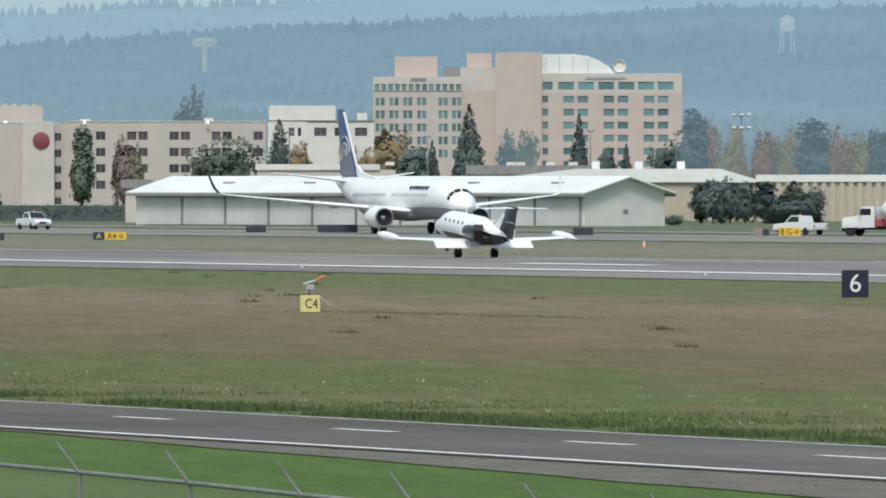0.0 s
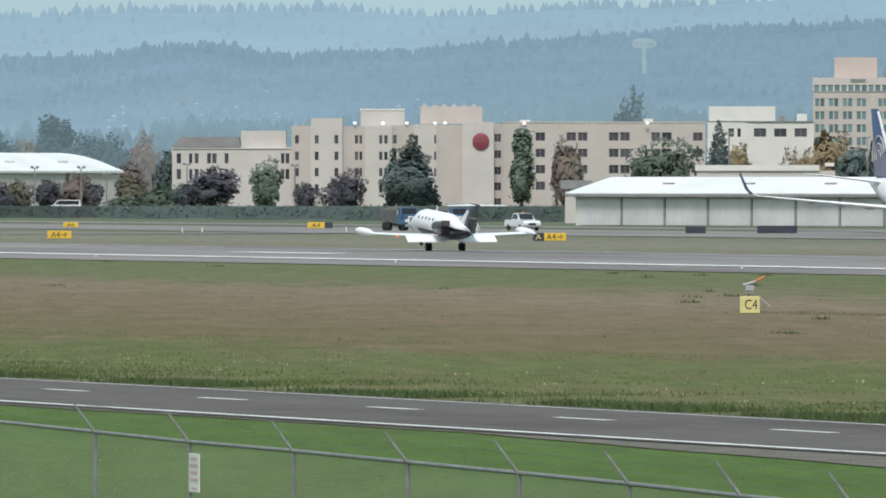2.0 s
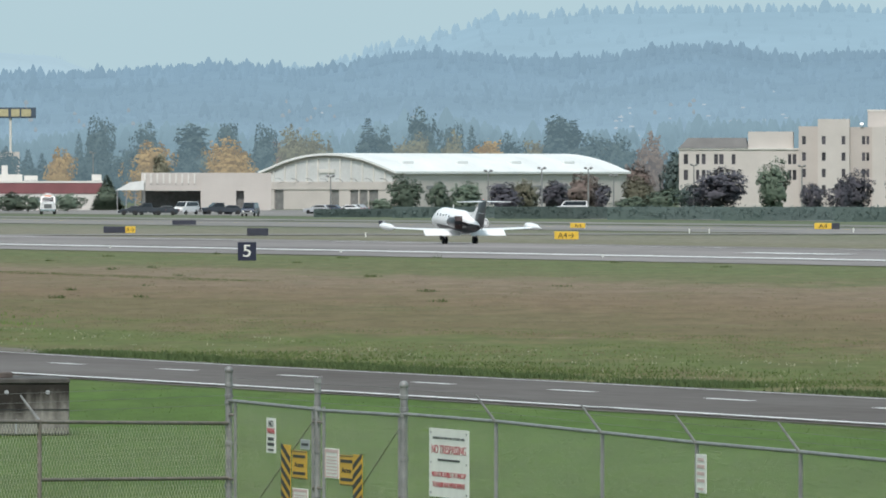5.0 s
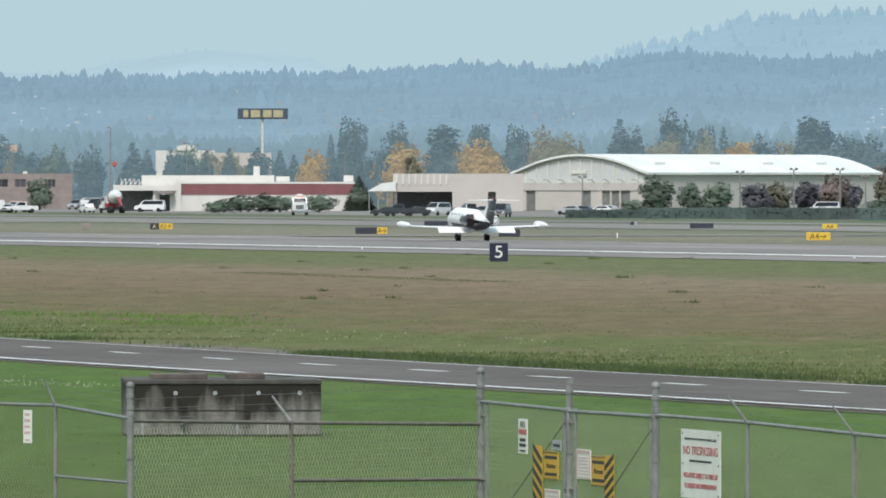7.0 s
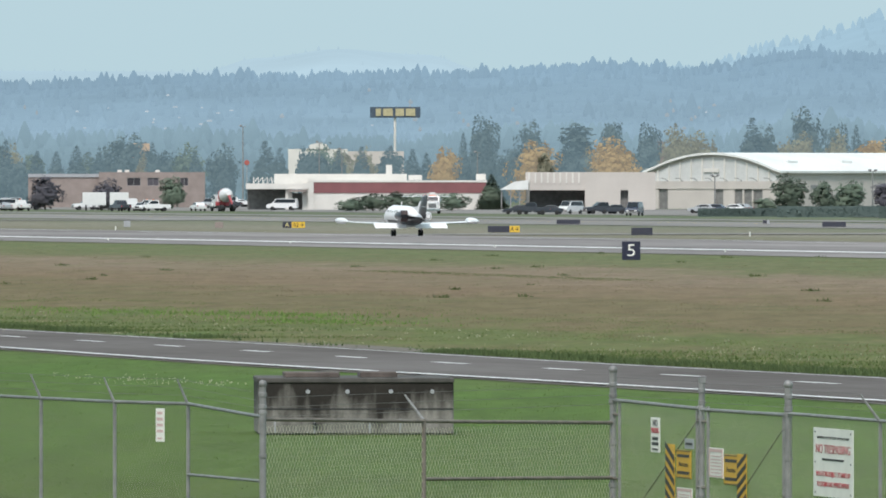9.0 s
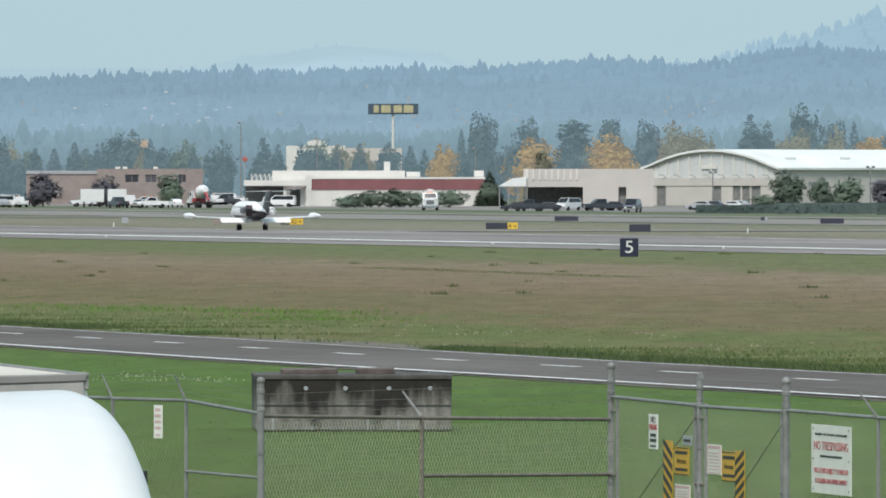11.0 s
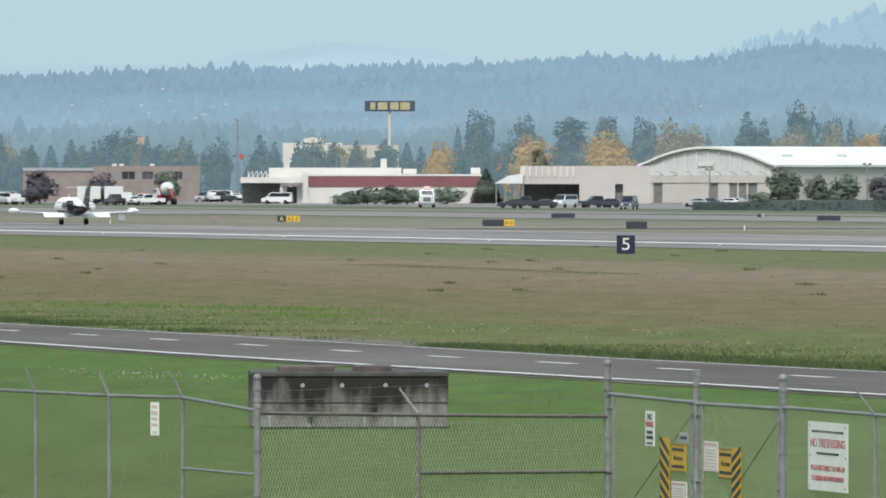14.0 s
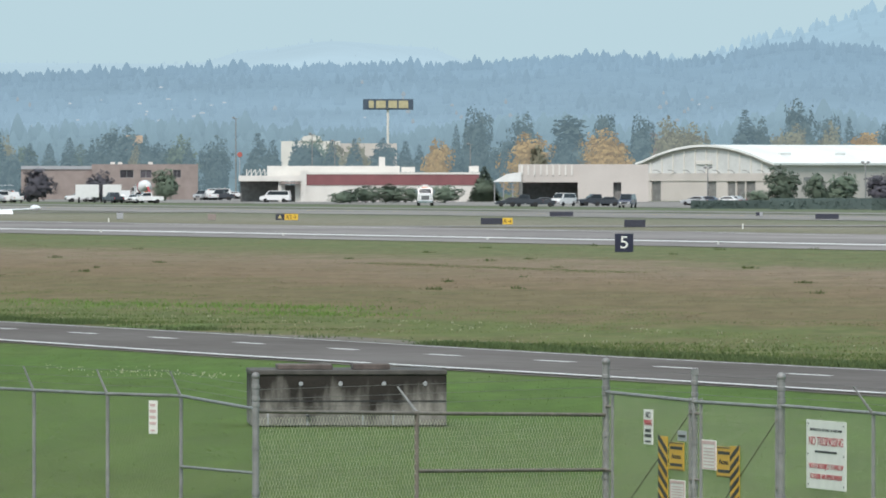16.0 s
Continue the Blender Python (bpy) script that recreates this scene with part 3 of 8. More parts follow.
TREES = """830 188 62 conifer dark 2500;900 240 46 round dark 2550;932 233 44 round green 2560;1025 205 40 conifer dark 2500;1075 264 38 round dark 2500;1108 257 30 conifer dark 2500
1180 256 70 round dark 2500;1228 198 46 poplar dark 2550;1252 214 46 round red 2600;1300 225 50 round olive 2650;1350 236 50 round red 2650;1395 230 50 round olive 2680;1438 212 50 poplar dark 2600
1480 236 60 round red 2650;1520 240 60 round olive 2650;1556 230 60 round dark 2650;680 236 130 wide orange 2480;735 262 80 round dark 2450;530 254 46 round orange 2420;494 214 56 conifer dark 2400;765 250 34 conifer dark 2460
395 248 130 wide green 2050;145 226 36 poplar green 2100;222 248 54 round red 2080;238 270 40 round olive 2080;-49 238 80 conifer dark 2100;-60 262 84 round dark 2110;-404 297 104 round purple 2050;-304 284 58 round green 2040
-159 303 64 round purple 2060;-192 318 50 shrub purple 2050;-236 320 46 shrub purple 2050;-575 250 60 round dark 2600;-520 242 60 round red 2650;-545 288 60 round red 2350;-600 290 70 wide olive 2400;-480 268 50 round dark 2500
-1274 218 50 round dark 2650;-1208 218 46 round dark 2620;-1150 232 60 round olive 2650;-1110 236 60 round olive 2650;-1024 210 70 conifer dark 2600;-1000 226 60 round dark 2620;-940 238 60 round olive 2650
-872 218 50 round dark 2620;-870 240 50 round olive 2600;-840 222 40 conifer dark 2640;-806 248 84 round orange 2600;-770 240 60 round dark 2650;-686 204 44 poplar dark 2600;-668 210 44 poplar dark 2620;-634 234 80 round dark 2600
-590 240 60 round dark 2620;-1180 250 60 round red 2680;-960 250 60 round olive 2680;-730 246 60 round olive 2660
-961 311 62 round green 2040;-899 320 44 round green 2050;-852 320 60 round green 2060;-784 321 58 round purple 2070;-744 318 50 round olive 2080;-694 318 60 round purple 2090;-644 305 54 round red 2100;-616 322 46 round purple 2110;-545 312 60 round olive 2150
-1535 235 32 conifer dark 2600;-1510 232 32 conifer dark 2610;-1490 240 34 conifer dark 2600;-1570 262 56 round orange 2550;-1335 219 50 poplar dark 2600;-1415 252 92 round orange 2560;-1270 216 52 round dark 2620;-1265 246 92 round orange 2560
-1155 231 70 round olive 2600;-1390 270 40 round olive 2520;-1350 262 50 round dark 2560;-1440 262 50 round dark 2560;-1210 252 60 round dark 2600;-1310 262 60 round olive 2600
-1485 308 44 conifer green 2180;-1885 250 60 conifer dark 2700;-1860 262 46 conifer dark 2680;-1755 262 42 conifer dark 2650;-1715 260 44 conifer dark 2650;-1665 258 50 conifer dark 2650;-1625 264 44 conifer dark 2650;-1790 272 50 round dark 2650;-1600 270 40 conifer dark 2650
-2085 252 40 conifer dark 2700;-2010 268 40 conifer dark 2700;-1960 274 40 conifer dark 2700;-2255 268 44 conifer dark 2700;-2220 258 50 conifer dark 2700;-2345 248 50 conifer dark 2700;-2290 268 44 conifer dark 2700;-2120 240 100 round dark 2900;-2180 270 44 conifer dark 2700;-2320 285 50 round dark 2650
-2275 312 58 round purple 2150;-2163 318 46 round purple 2140;-2050 312 44 round green 2250;-1500 205 56 round dark 3000;-1410 218 60 round dark 2950;-925 196 70 round dark 3050;-1725 347 50 shrub green 2075;-1695 341 60 shrub green 2080;-1660 338 62 shrub green 2080;-1625 341 58 shrub green 2080;-1740 352 44 shrub green 2060;-1590 347 40 shrub green 2060;-1555 339 60 shrub green 2080
-860 345 60 shrub green 2060;-1000 348 50 shrub green 2060;-500 330 70 shrub green 2100;-450 322 60 shrub dark 2120;-560 345 70 shrub green 2100
346 170 60 round dark 2950;320 190 50 round dark 2900;1262 320 64 round dark 1470;1292 318 60 round dark 1475;1240 326 30 poplar dark 1475;1318 324 50 round dark 1475;1355 322 34 poplar dark 1475;1404 322 84 conifer dark 1470;1432 332 60 shrub dark 1470;1190 380 50 shrub green 1400
1376 345 40 shrub dark 1470"""
for item in TREES.replace("\n", ";").split(";"):
    q = item.split()
    tree(float(q[0]), float(q[1]), 0, float(q[2]), q[3], q[4], float(q[5]))
rnd = random.Random(21)
for i in range(46):
    u = rnd.uniform(-2420, -470)
    tree(u, rnd.uniform(252, 278), 0, rnd.uniform(44, 76), rnd.choice(("round", "round", "conifer", "wide")), rnd.choice(("dark", "dark", "green", "olive", "dark")), rnd.uniform(2700, 2850))
for i in range(10):
    u = rnd.uniform(1215, 1600)
    tree(u, rnd.uniform(240, 262), 0, rnd.uniform(44, 70), "round", rnd.choice(("dark", "olive", "red")), rnd.uniform(2700, 2800))
# leaf colour, then the bluish haze that is emitted over it
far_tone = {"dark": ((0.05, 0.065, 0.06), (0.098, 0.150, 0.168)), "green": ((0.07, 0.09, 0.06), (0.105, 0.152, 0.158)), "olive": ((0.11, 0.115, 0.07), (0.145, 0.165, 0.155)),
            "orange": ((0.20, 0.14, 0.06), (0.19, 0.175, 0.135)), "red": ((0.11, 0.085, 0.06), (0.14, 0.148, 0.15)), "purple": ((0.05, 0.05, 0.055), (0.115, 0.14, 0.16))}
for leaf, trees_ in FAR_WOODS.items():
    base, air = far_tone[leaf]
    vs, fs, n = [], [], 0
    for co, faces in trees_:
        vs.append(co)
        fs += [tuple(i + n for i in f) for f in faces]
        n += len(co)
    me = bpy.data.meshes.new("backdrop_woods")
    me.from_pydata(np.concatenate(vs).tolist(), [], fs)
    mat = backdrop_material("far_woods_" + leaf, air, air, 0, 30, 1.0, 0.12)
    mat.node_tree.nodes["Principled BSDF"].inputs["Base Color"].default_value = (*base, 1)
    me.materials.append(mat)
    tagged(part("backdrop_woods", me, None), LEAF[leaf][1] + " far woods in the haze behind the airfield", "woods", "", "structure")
# dark leafy hedge behind the airfield fence
def hedge(u0, u1, dist, top, seed):
    rnd = random.Random(seed)
    me = Mesh()
    k = dist / 22000
    L = (u1 - u0) * k
    h = 5.4 + (315 - top) * k
    for i in range(int(L * 70)):
        x, z, y = rnd.uniform(-L / 2, L / 2), rnd.uniform(0.1, 1) ** 0.8 * h * rnd.uniform(0.8, 1.08), rnd.uniform(-0.4, 0.6)
        s = rnd.uniform(0.08, 0.2)
        me.add([(x + s * rnd.uniform(-1, 1), y + s * rnd.uniform(-1, 1), max(0, z + s * rnd.uniform(-1, 1))) for _ in range(4)], [(0, 1, 2, 3)])
    me.box(-L / 2, L / 2, 0.0, 0.5, 0, h * 0.94)
    ob = part("hedge", me.data("hedge", LEAF["dark"][0]), None, None, "", place(bearing((u0 + u1) / 2), dist))
    return tagged(ob, "long dark clipped hedge along the airfield fence", "hedge", "", "stuff")


for i, (u0, u1) in enumerate([(-980, -800), (-800, -600), (-600, -400), (-400, -200), (-200, 0), (0, 245)]):
    hedge(u0, u1, 1750 - 40 * i, 362, i)
hedge(-1120, -980, 1780, 366, 9)

# ---------------------------------------------------------------- aircraft
WHITE_PAINT = material("white_aircraft_paint", (0.86, 0.86, 0.86), 0.28, vary=0.04, scale=0.6)
GREY_PAINT = material("grey_aircraft_paint", (0.36, 0.37, 0.39), 0.35, vary=0.06, scale=0.6)
BLACK_PAINT = material("black_aircraft_paint", (0.018, 0.018, 0.022), 0.3, vary=0.2)
MAROON_NACELLE = material("maroon_aircraft_paint", (0.045, 0.028, 0.028), 0.35, vary=0.2)
BLUE_PAINT = material("blue_tail_paint", (0.022, 0.055, 0.19), 0.3, vary=0.1)
GLOBE_GREY = material("grey_globe_field", (0.16, 0.16, 0.21), 0.4, vary=0.1)
GLOBE_PAINT = material("pale_gold_lines", (0.55, 0.52, 0.50), 0.4, vary=0.1)
DARK_GLASS = material("dark_glass", (0.015, 0.018, 0.022), 0.08, vary=0.1)
CABIN_PANE = material("cabin_window_pane", (0.36, 0.37, 0.40), 0.2, vary=0.15, random_=0.3)
METAL = material("bare_metal", (0.55, 0.55, 0.56), 0.3, 0.9, vary=0.1)
TYRE = material("tyre_rubber", (0.02, 0.02, 0.021), 0.85, vary=0.2, scale=8)
DARK_HOLE = material("dark_inlet", (0.012, 0.012, 0.016), 0.7, vary=0.1)
NAVY = material("navy_lettering", (0.04, 0.05, 0.14), 0.4)
RED_LAMP = material("red_beacon", (0.5, 0.02, 0.02), 0.3, emit=(1.0, 0.05, 0.08, 3.0))
WHITE_LAMP = material("white_lamp", (0.8, 0.8, 0.8), 0.3, emit=(1.0, 0.97, 0.9, 12.0))


def fuselage(stations, n=28, z_scale=1.0):
    """Rings along y: (y, z centre, half width, half height)."""
    rings = []
    for y, zc, rx, rz in stations:
        rings.append([(rx * math.cos(2 * math.pi * i / n), y, zc + rz * math.sin(2 * math.pi * i / n)) for i in range(n)])
    return Mesh().loft(rings)


def lower_skin(stations, grow, lo, hi, n=14):
    """A skin over part of a fuselage's round, between two angles in degrees."""
    rings = []
    for y, zc, rx, rz in stations:
        rings.append([((rx + grow) * math.cos(radians(lo + (hi - lo) * i / n)), y, zc + (rz + grow) * math.sin(radians(lo + (hi - lo) * i / n))) for i in range(n + 1)])
    return Mesh().loft(rings, caps=False, closed=False)


def airfoil(y_lead, y_trail, thick, x, z, up=0.0, n=10):
    """A wing section in the plane of one x, as a ring of points."""
    c = y_lead - y_trail
    top, bot = [], []
    for i in range(n + 1):
        k = (1 - math.cos(math.pi * i / n)) / 2
        t = thick * 2.6 * (math.sqrt(k) - k) * 0.9 + 0.004 * (1 - k)
        top.append((x, y_lead - c * k, z + t * 0.62))
        bot.append((x, y_lead - c * k, z - t * 0.38))
    return top + bot[-2:0:-1]


def wing(sections):
    return Mesh().loft([airfoil(*s) for s in sections])


def fin_mesh(sections, t=0.14):
    """An upright fin: (z, leading y, trailing y, thickness) up the span."""
    rings = []
    for z, a, b, th in sections:
        rings.append([(0, a, z), (th / 2, a - (a - b) * 0.25, z), (th / 2.4, a - (a - b) * 0.6, z), (0, b, z), (-th / 2.4, a - (a - b) * 0.6, z), (-th / 2, a - (a - b) * 0.25, z)])
    return Mesh().loft(rings)


def wheel(name, parent, at, r, w, hub=True):
    me = Mesh().turn([(r * 0.55, -w / 2), (r * 0.9, -w / 2), (r, -w * 0.3), (r, w * 0.3), (r * 0.9, w / 2), (r * 0.55, w / 2)], "x", 20, at)
    ob = part(name, me, TYRE, parent, "", None, True)
    part("hub", Mesh().turn([(r * 0.1, -w * 0.42), (r * 0.56, -w * 0.36), (r * 0.56, w * 0.36), (r * 0.1, w * 0.42)], "x", 12, at), METAL, ob)
    return ob


def business_jet():
    ob = thing("business_jet", pose(RWX, 716, 0.44), "small white business jet with black tail, rolling on the runway", "airplane")
    st = [(7.75, 1.45, 0.03, 0.03), (7.45, 1.46, 0.20, 0.18), (6.8, 1.5, 0.42, 0.40), (6.0, 1.58, 0.60, 0.58), (5.2, 1.70, 0.72, 0.78), (4.4, 1.76, 0.79, 0.86), (2.0, 1.76, 0.80, 0.87), (-1.0, 1.76, 0.80, 0.87),
          (-2.6, 1.72, 0.72, 0.74), (-4.2, 1.64, 0.48, 0.52), (-5.4, 1.66, 0.27, 0.32), (-6.0, 1.68, 0.08, 0.12)]
    part("fuselage", fuselage(st), WHITE_PAINT, ob, "", None, True)
    low = [(y, zc, rx, rz) for y, zc, rx, rz in st if -5.5 < y < 4.6]
    part("belly_stripe", lower_skin(low, 0.012, 207, 333), BLACK_PAINT, ob, "black belly paint", None, True)
    part("tail_cone", lower_skin([(-2.2, 1.73, 0.75, 0.78), (-3.0, 1.70, 0.665, 0.69), (-4.2, 1.64, 0.48, 0.52), (-5.4, 1.66, 0.27, 0.32), (-6.02, 1.68, 0.08, 0.12)], 0.02, 165, 375), BLACK_PAINT, ob, "black lower tail", None, True)
    for s in (-1, 1):
        part("wing", wing([(1.25, -1.35, 0.30, s * 0.55, 1.02), (0.75, -1.15, 0.2, s * 3.2, 1.13), (0.45, -0.95, 0.14, s * 5.75, 1.25)]), WHITE_PAINT, ob, "", None, True)
        tank = [(2.05, 1.33, 0.02, 0.02), (1.75, 1.33, 0.17, 0.17), (1.2, 1.33, 0.25, 0.25), (0.3, 1.33, 0.275, 0.275), (-0.9, 1.33, 0.25, 0.25), (-1.7, 1.33, 0.15, 0.15), (-2.2, 1.33, 0.05, 0.05), (-2.75, 1.33, 0.015, 0.015)]
        part("tip_tank", fuselage(tank, 16).moved(Matrix.Translation((s * 5.86, 0, 0))), WHITE_PAINT, ob, "white wing-tip fuel tank", None, True)
        flap = Mesh().loft([[(s * x, -1.15 - 0.1 * (x < 2), 1.06 + 0.02 * x), (s * x, -1.20, 0.98), (s * x, -1.80, 0.72), (s * x, -1.78, 0.78)] for x in (0.42, 3.25)])
        part("flap", flap, WHITE_PAINT, ob, "white lowered flap")
        nac = Mesh().turn([(0.30, -1.95), (0.36, -2.05), (0.39, -2.5), (0.39, -3.2), (0.36, -4.0), (0.31, -4.2)], "y", 20, (s * 1.08, 0.75, 1.78))
        # the left nacelle is dark maroon, the right one white
        en = part("engine", nac, WHITE_PAINT if s > 0 else MAROON_NACELLE, ob, "white engine nacelle" if s > 0 else "dark maroon engine nacelle", None, True)
        for up in (-1, 1) if s < 0 else ():
            door = [[(s * 1.08 + x, -3.55 - 0.10 * abs(x), 1.80 + up * (0.14 + q)) for x in (-0.3, -0.15, 0, 0.15, 0.3)] + [(s * 1.08 + x, -3.61 - 0.10 * abs(x), 1.80 + up * (0.14 + q)) for x in (0.3, 0.15, 0, -0.15, -0.3)] for q in (0, 0.36)]
            door[1] = [(x, y + 0.22, z) for x, y, z in door[1]]
            part("reverser_door", Mesh().loft(door), MAROON_NACELLE if s < 0 else GREY_PAINT, en, "open reverser door")
        part("reverser", Mesh().turn([(0.398, -2.95), (0.403, -3.0), (0.37, -4.0), (0.315, -4.22), (0.24, -4.22)], "y", 20, (s * 1.08, 0.75, 1.78)), BLACK_PAINT if s < 0 else WHITE_PAINT, en, "rear nacelle", None, True)
        part("exhaust", Mesh().turn([(0.23, -4.1), (0.24, -4.24), (0.2, -4.24), (0.16, -3.95), (0.02, -3.9)], "y", 16, (s * 1.08, 0.75, 1.78)), DARK_HOLE, en, "dark exhaust", None, True)
        part("inlet", Mesh().turn([(0.31, -2.04), (0.26, -1.90), (0.25, -2.2), (0.05, -2.2)], "y", 16, (s * 1.08, 0.75, 1.78)), METAL, en, "bare metal inlet lip", None, True)
        part("pylon", Mesh().box(min(s * 0.5, s * 0.95), max(s * 0.5, s * 0.95), -2.9, -1.3, 1.78, 1.94), BLACK_PAINT, ob)
        part("tailplane", wing([(-6.0, -7.3, 0.08, s * 0.02, 3.57), (-6.7, -7.4, 0.045, s * 2.15, 3.55)]), WHITE_PAINT, ob, "slim grey-white tailplane", None, True)
        part("leg", Mesh().rod((s * 1.2, -0.1, 1.0), (s * 1.2, -0.1, 0.3), 0.06), METAL, ob)
        wheel("wheel", ob, (s * 1.11, -0.1, 0.29), 0.29, 0.15)
        wheel("wheel", ob, (s * 1.33, -0.1, 0.29), 0.29, 0.15)
        part("gear_door", Mesh().box(s * 1.28 - 0.02, s * 1.28 + 0.02, -0.35, 0.2, 0.5, 0.95), WHITE_PAINT, ob)
        for k in range(5):
            y = 3.9 - 0.82 * k
            a = radians(24)
            w = Mesh().rbox(-0.02, 0.02, y - 0.09, y + 0.09, -0.10, 0.10, 0.015).moved(Matrix.Translation((s * 0.80 * math.cos(a), 0, 1.76 + 0.87 * math.sin(a))) @ pose(0, 0, 0, 0, s * -24, 0))
            part("window", w, DARK_GLASS, ob)
        ws = lower_skin([(5.85, 1.62, 0.61, 0.63), (5.0, 1.72, 0.735, 0.81)], 0.012, 90 - s * 8, 90 - s * 62, 6)
        part("windscreen", ws, DARK_GLASS, ob)
        part("ventral_fin", Mesh().prism([(-5.9, 1.35), (-4.4, 1.62), (-5.3, 1.75)], s * 0.18, s * 0.22, "x"), BLACK_PAINT, ob)
    part("fin", fin_mesh([(1.6, -3.6, -6.9, 0.22), (2.3, -4.2, -7.2, 0.22), (2.8, -4.8, -7.4, 0.2), (3.55, -5.6, -7.7, 0.16), (3.64, -5.8, -7.7, 0.1)]), BLACK_PAINT, ob, "black swept fin", None, True)
    part("fin_front", fin_mesh([(2.0, -2.6, -5.2, 0.28), (2.55, -3.9, -5.5, 0.235), (3.1, -4.9, -5.9, 0.19)]), WHITE_PAINT, ob, "white front part of the fin", None, True)
    part("tail_bullet", fuselage([(-5.5, 3.6, 0.02, 0.02), (-5.9, 3.6, 0.08, 0.08), (-7.5, 3.6, 0.08, 0.08), (-7.95, 3.6, 0.02, 0.02)], 10), BLACK_PAINT, ob, "", None, True)
    part("registration_marking", Mesh().box(-0.105, 0.105, -6.4, -5.8, 2.62, 2.7).box(-0.105, 0.105, -7.1, -6.5, 2.62, 2.7), GREY_PAINT, ob, "pale unreadable marks")
    part("beacon", Mesh().turn([(0.025, 0), (0.03, 0.015), (0.02, 0.04), (0.008, 0.05)], "z", 10, (0, -6.6, 3.66)), RED_LAMP, ob, "red beacon light")
    part("antenna", Mesh().prism([(2.2, 2.6), (2.0, 2.6), (1.88, 2.95), (2.0, 2.95)], -0.02, 0.02, "x"), WHITE_PAINT, ob)
    part("fin_root", Mesh().prism([(-1.6, 2.5), (-3.4, 2.34), (-4.1, 2.66), (-3.5, 2.6)], -0.08, 0.08, "x"), WHITE_PAINT, ob, "white fin root")
    part("belly_fairing", fuselage([(1.5, 1.0, 0.1, 0.05), (1.0, 0.98, 0.62, 0.14), (-1.2, 0.96, 0.66, 0.15), (-1.9, 1.0, 0.1, 0.05)], 16), WHITE_PAINT, ob, "white wing-root fairing", None, True)
    ob.scale = (1, 0.86, 1)
    part("nose_leg", Mesh().rod((0, 5.4, 1.1), (0, 5.5, 0.25), 0.05), METAL, ob)
    wheel("nose_wheel", ob, (0, 5.5, 0.22), 0.22, 0.13)
    return ob


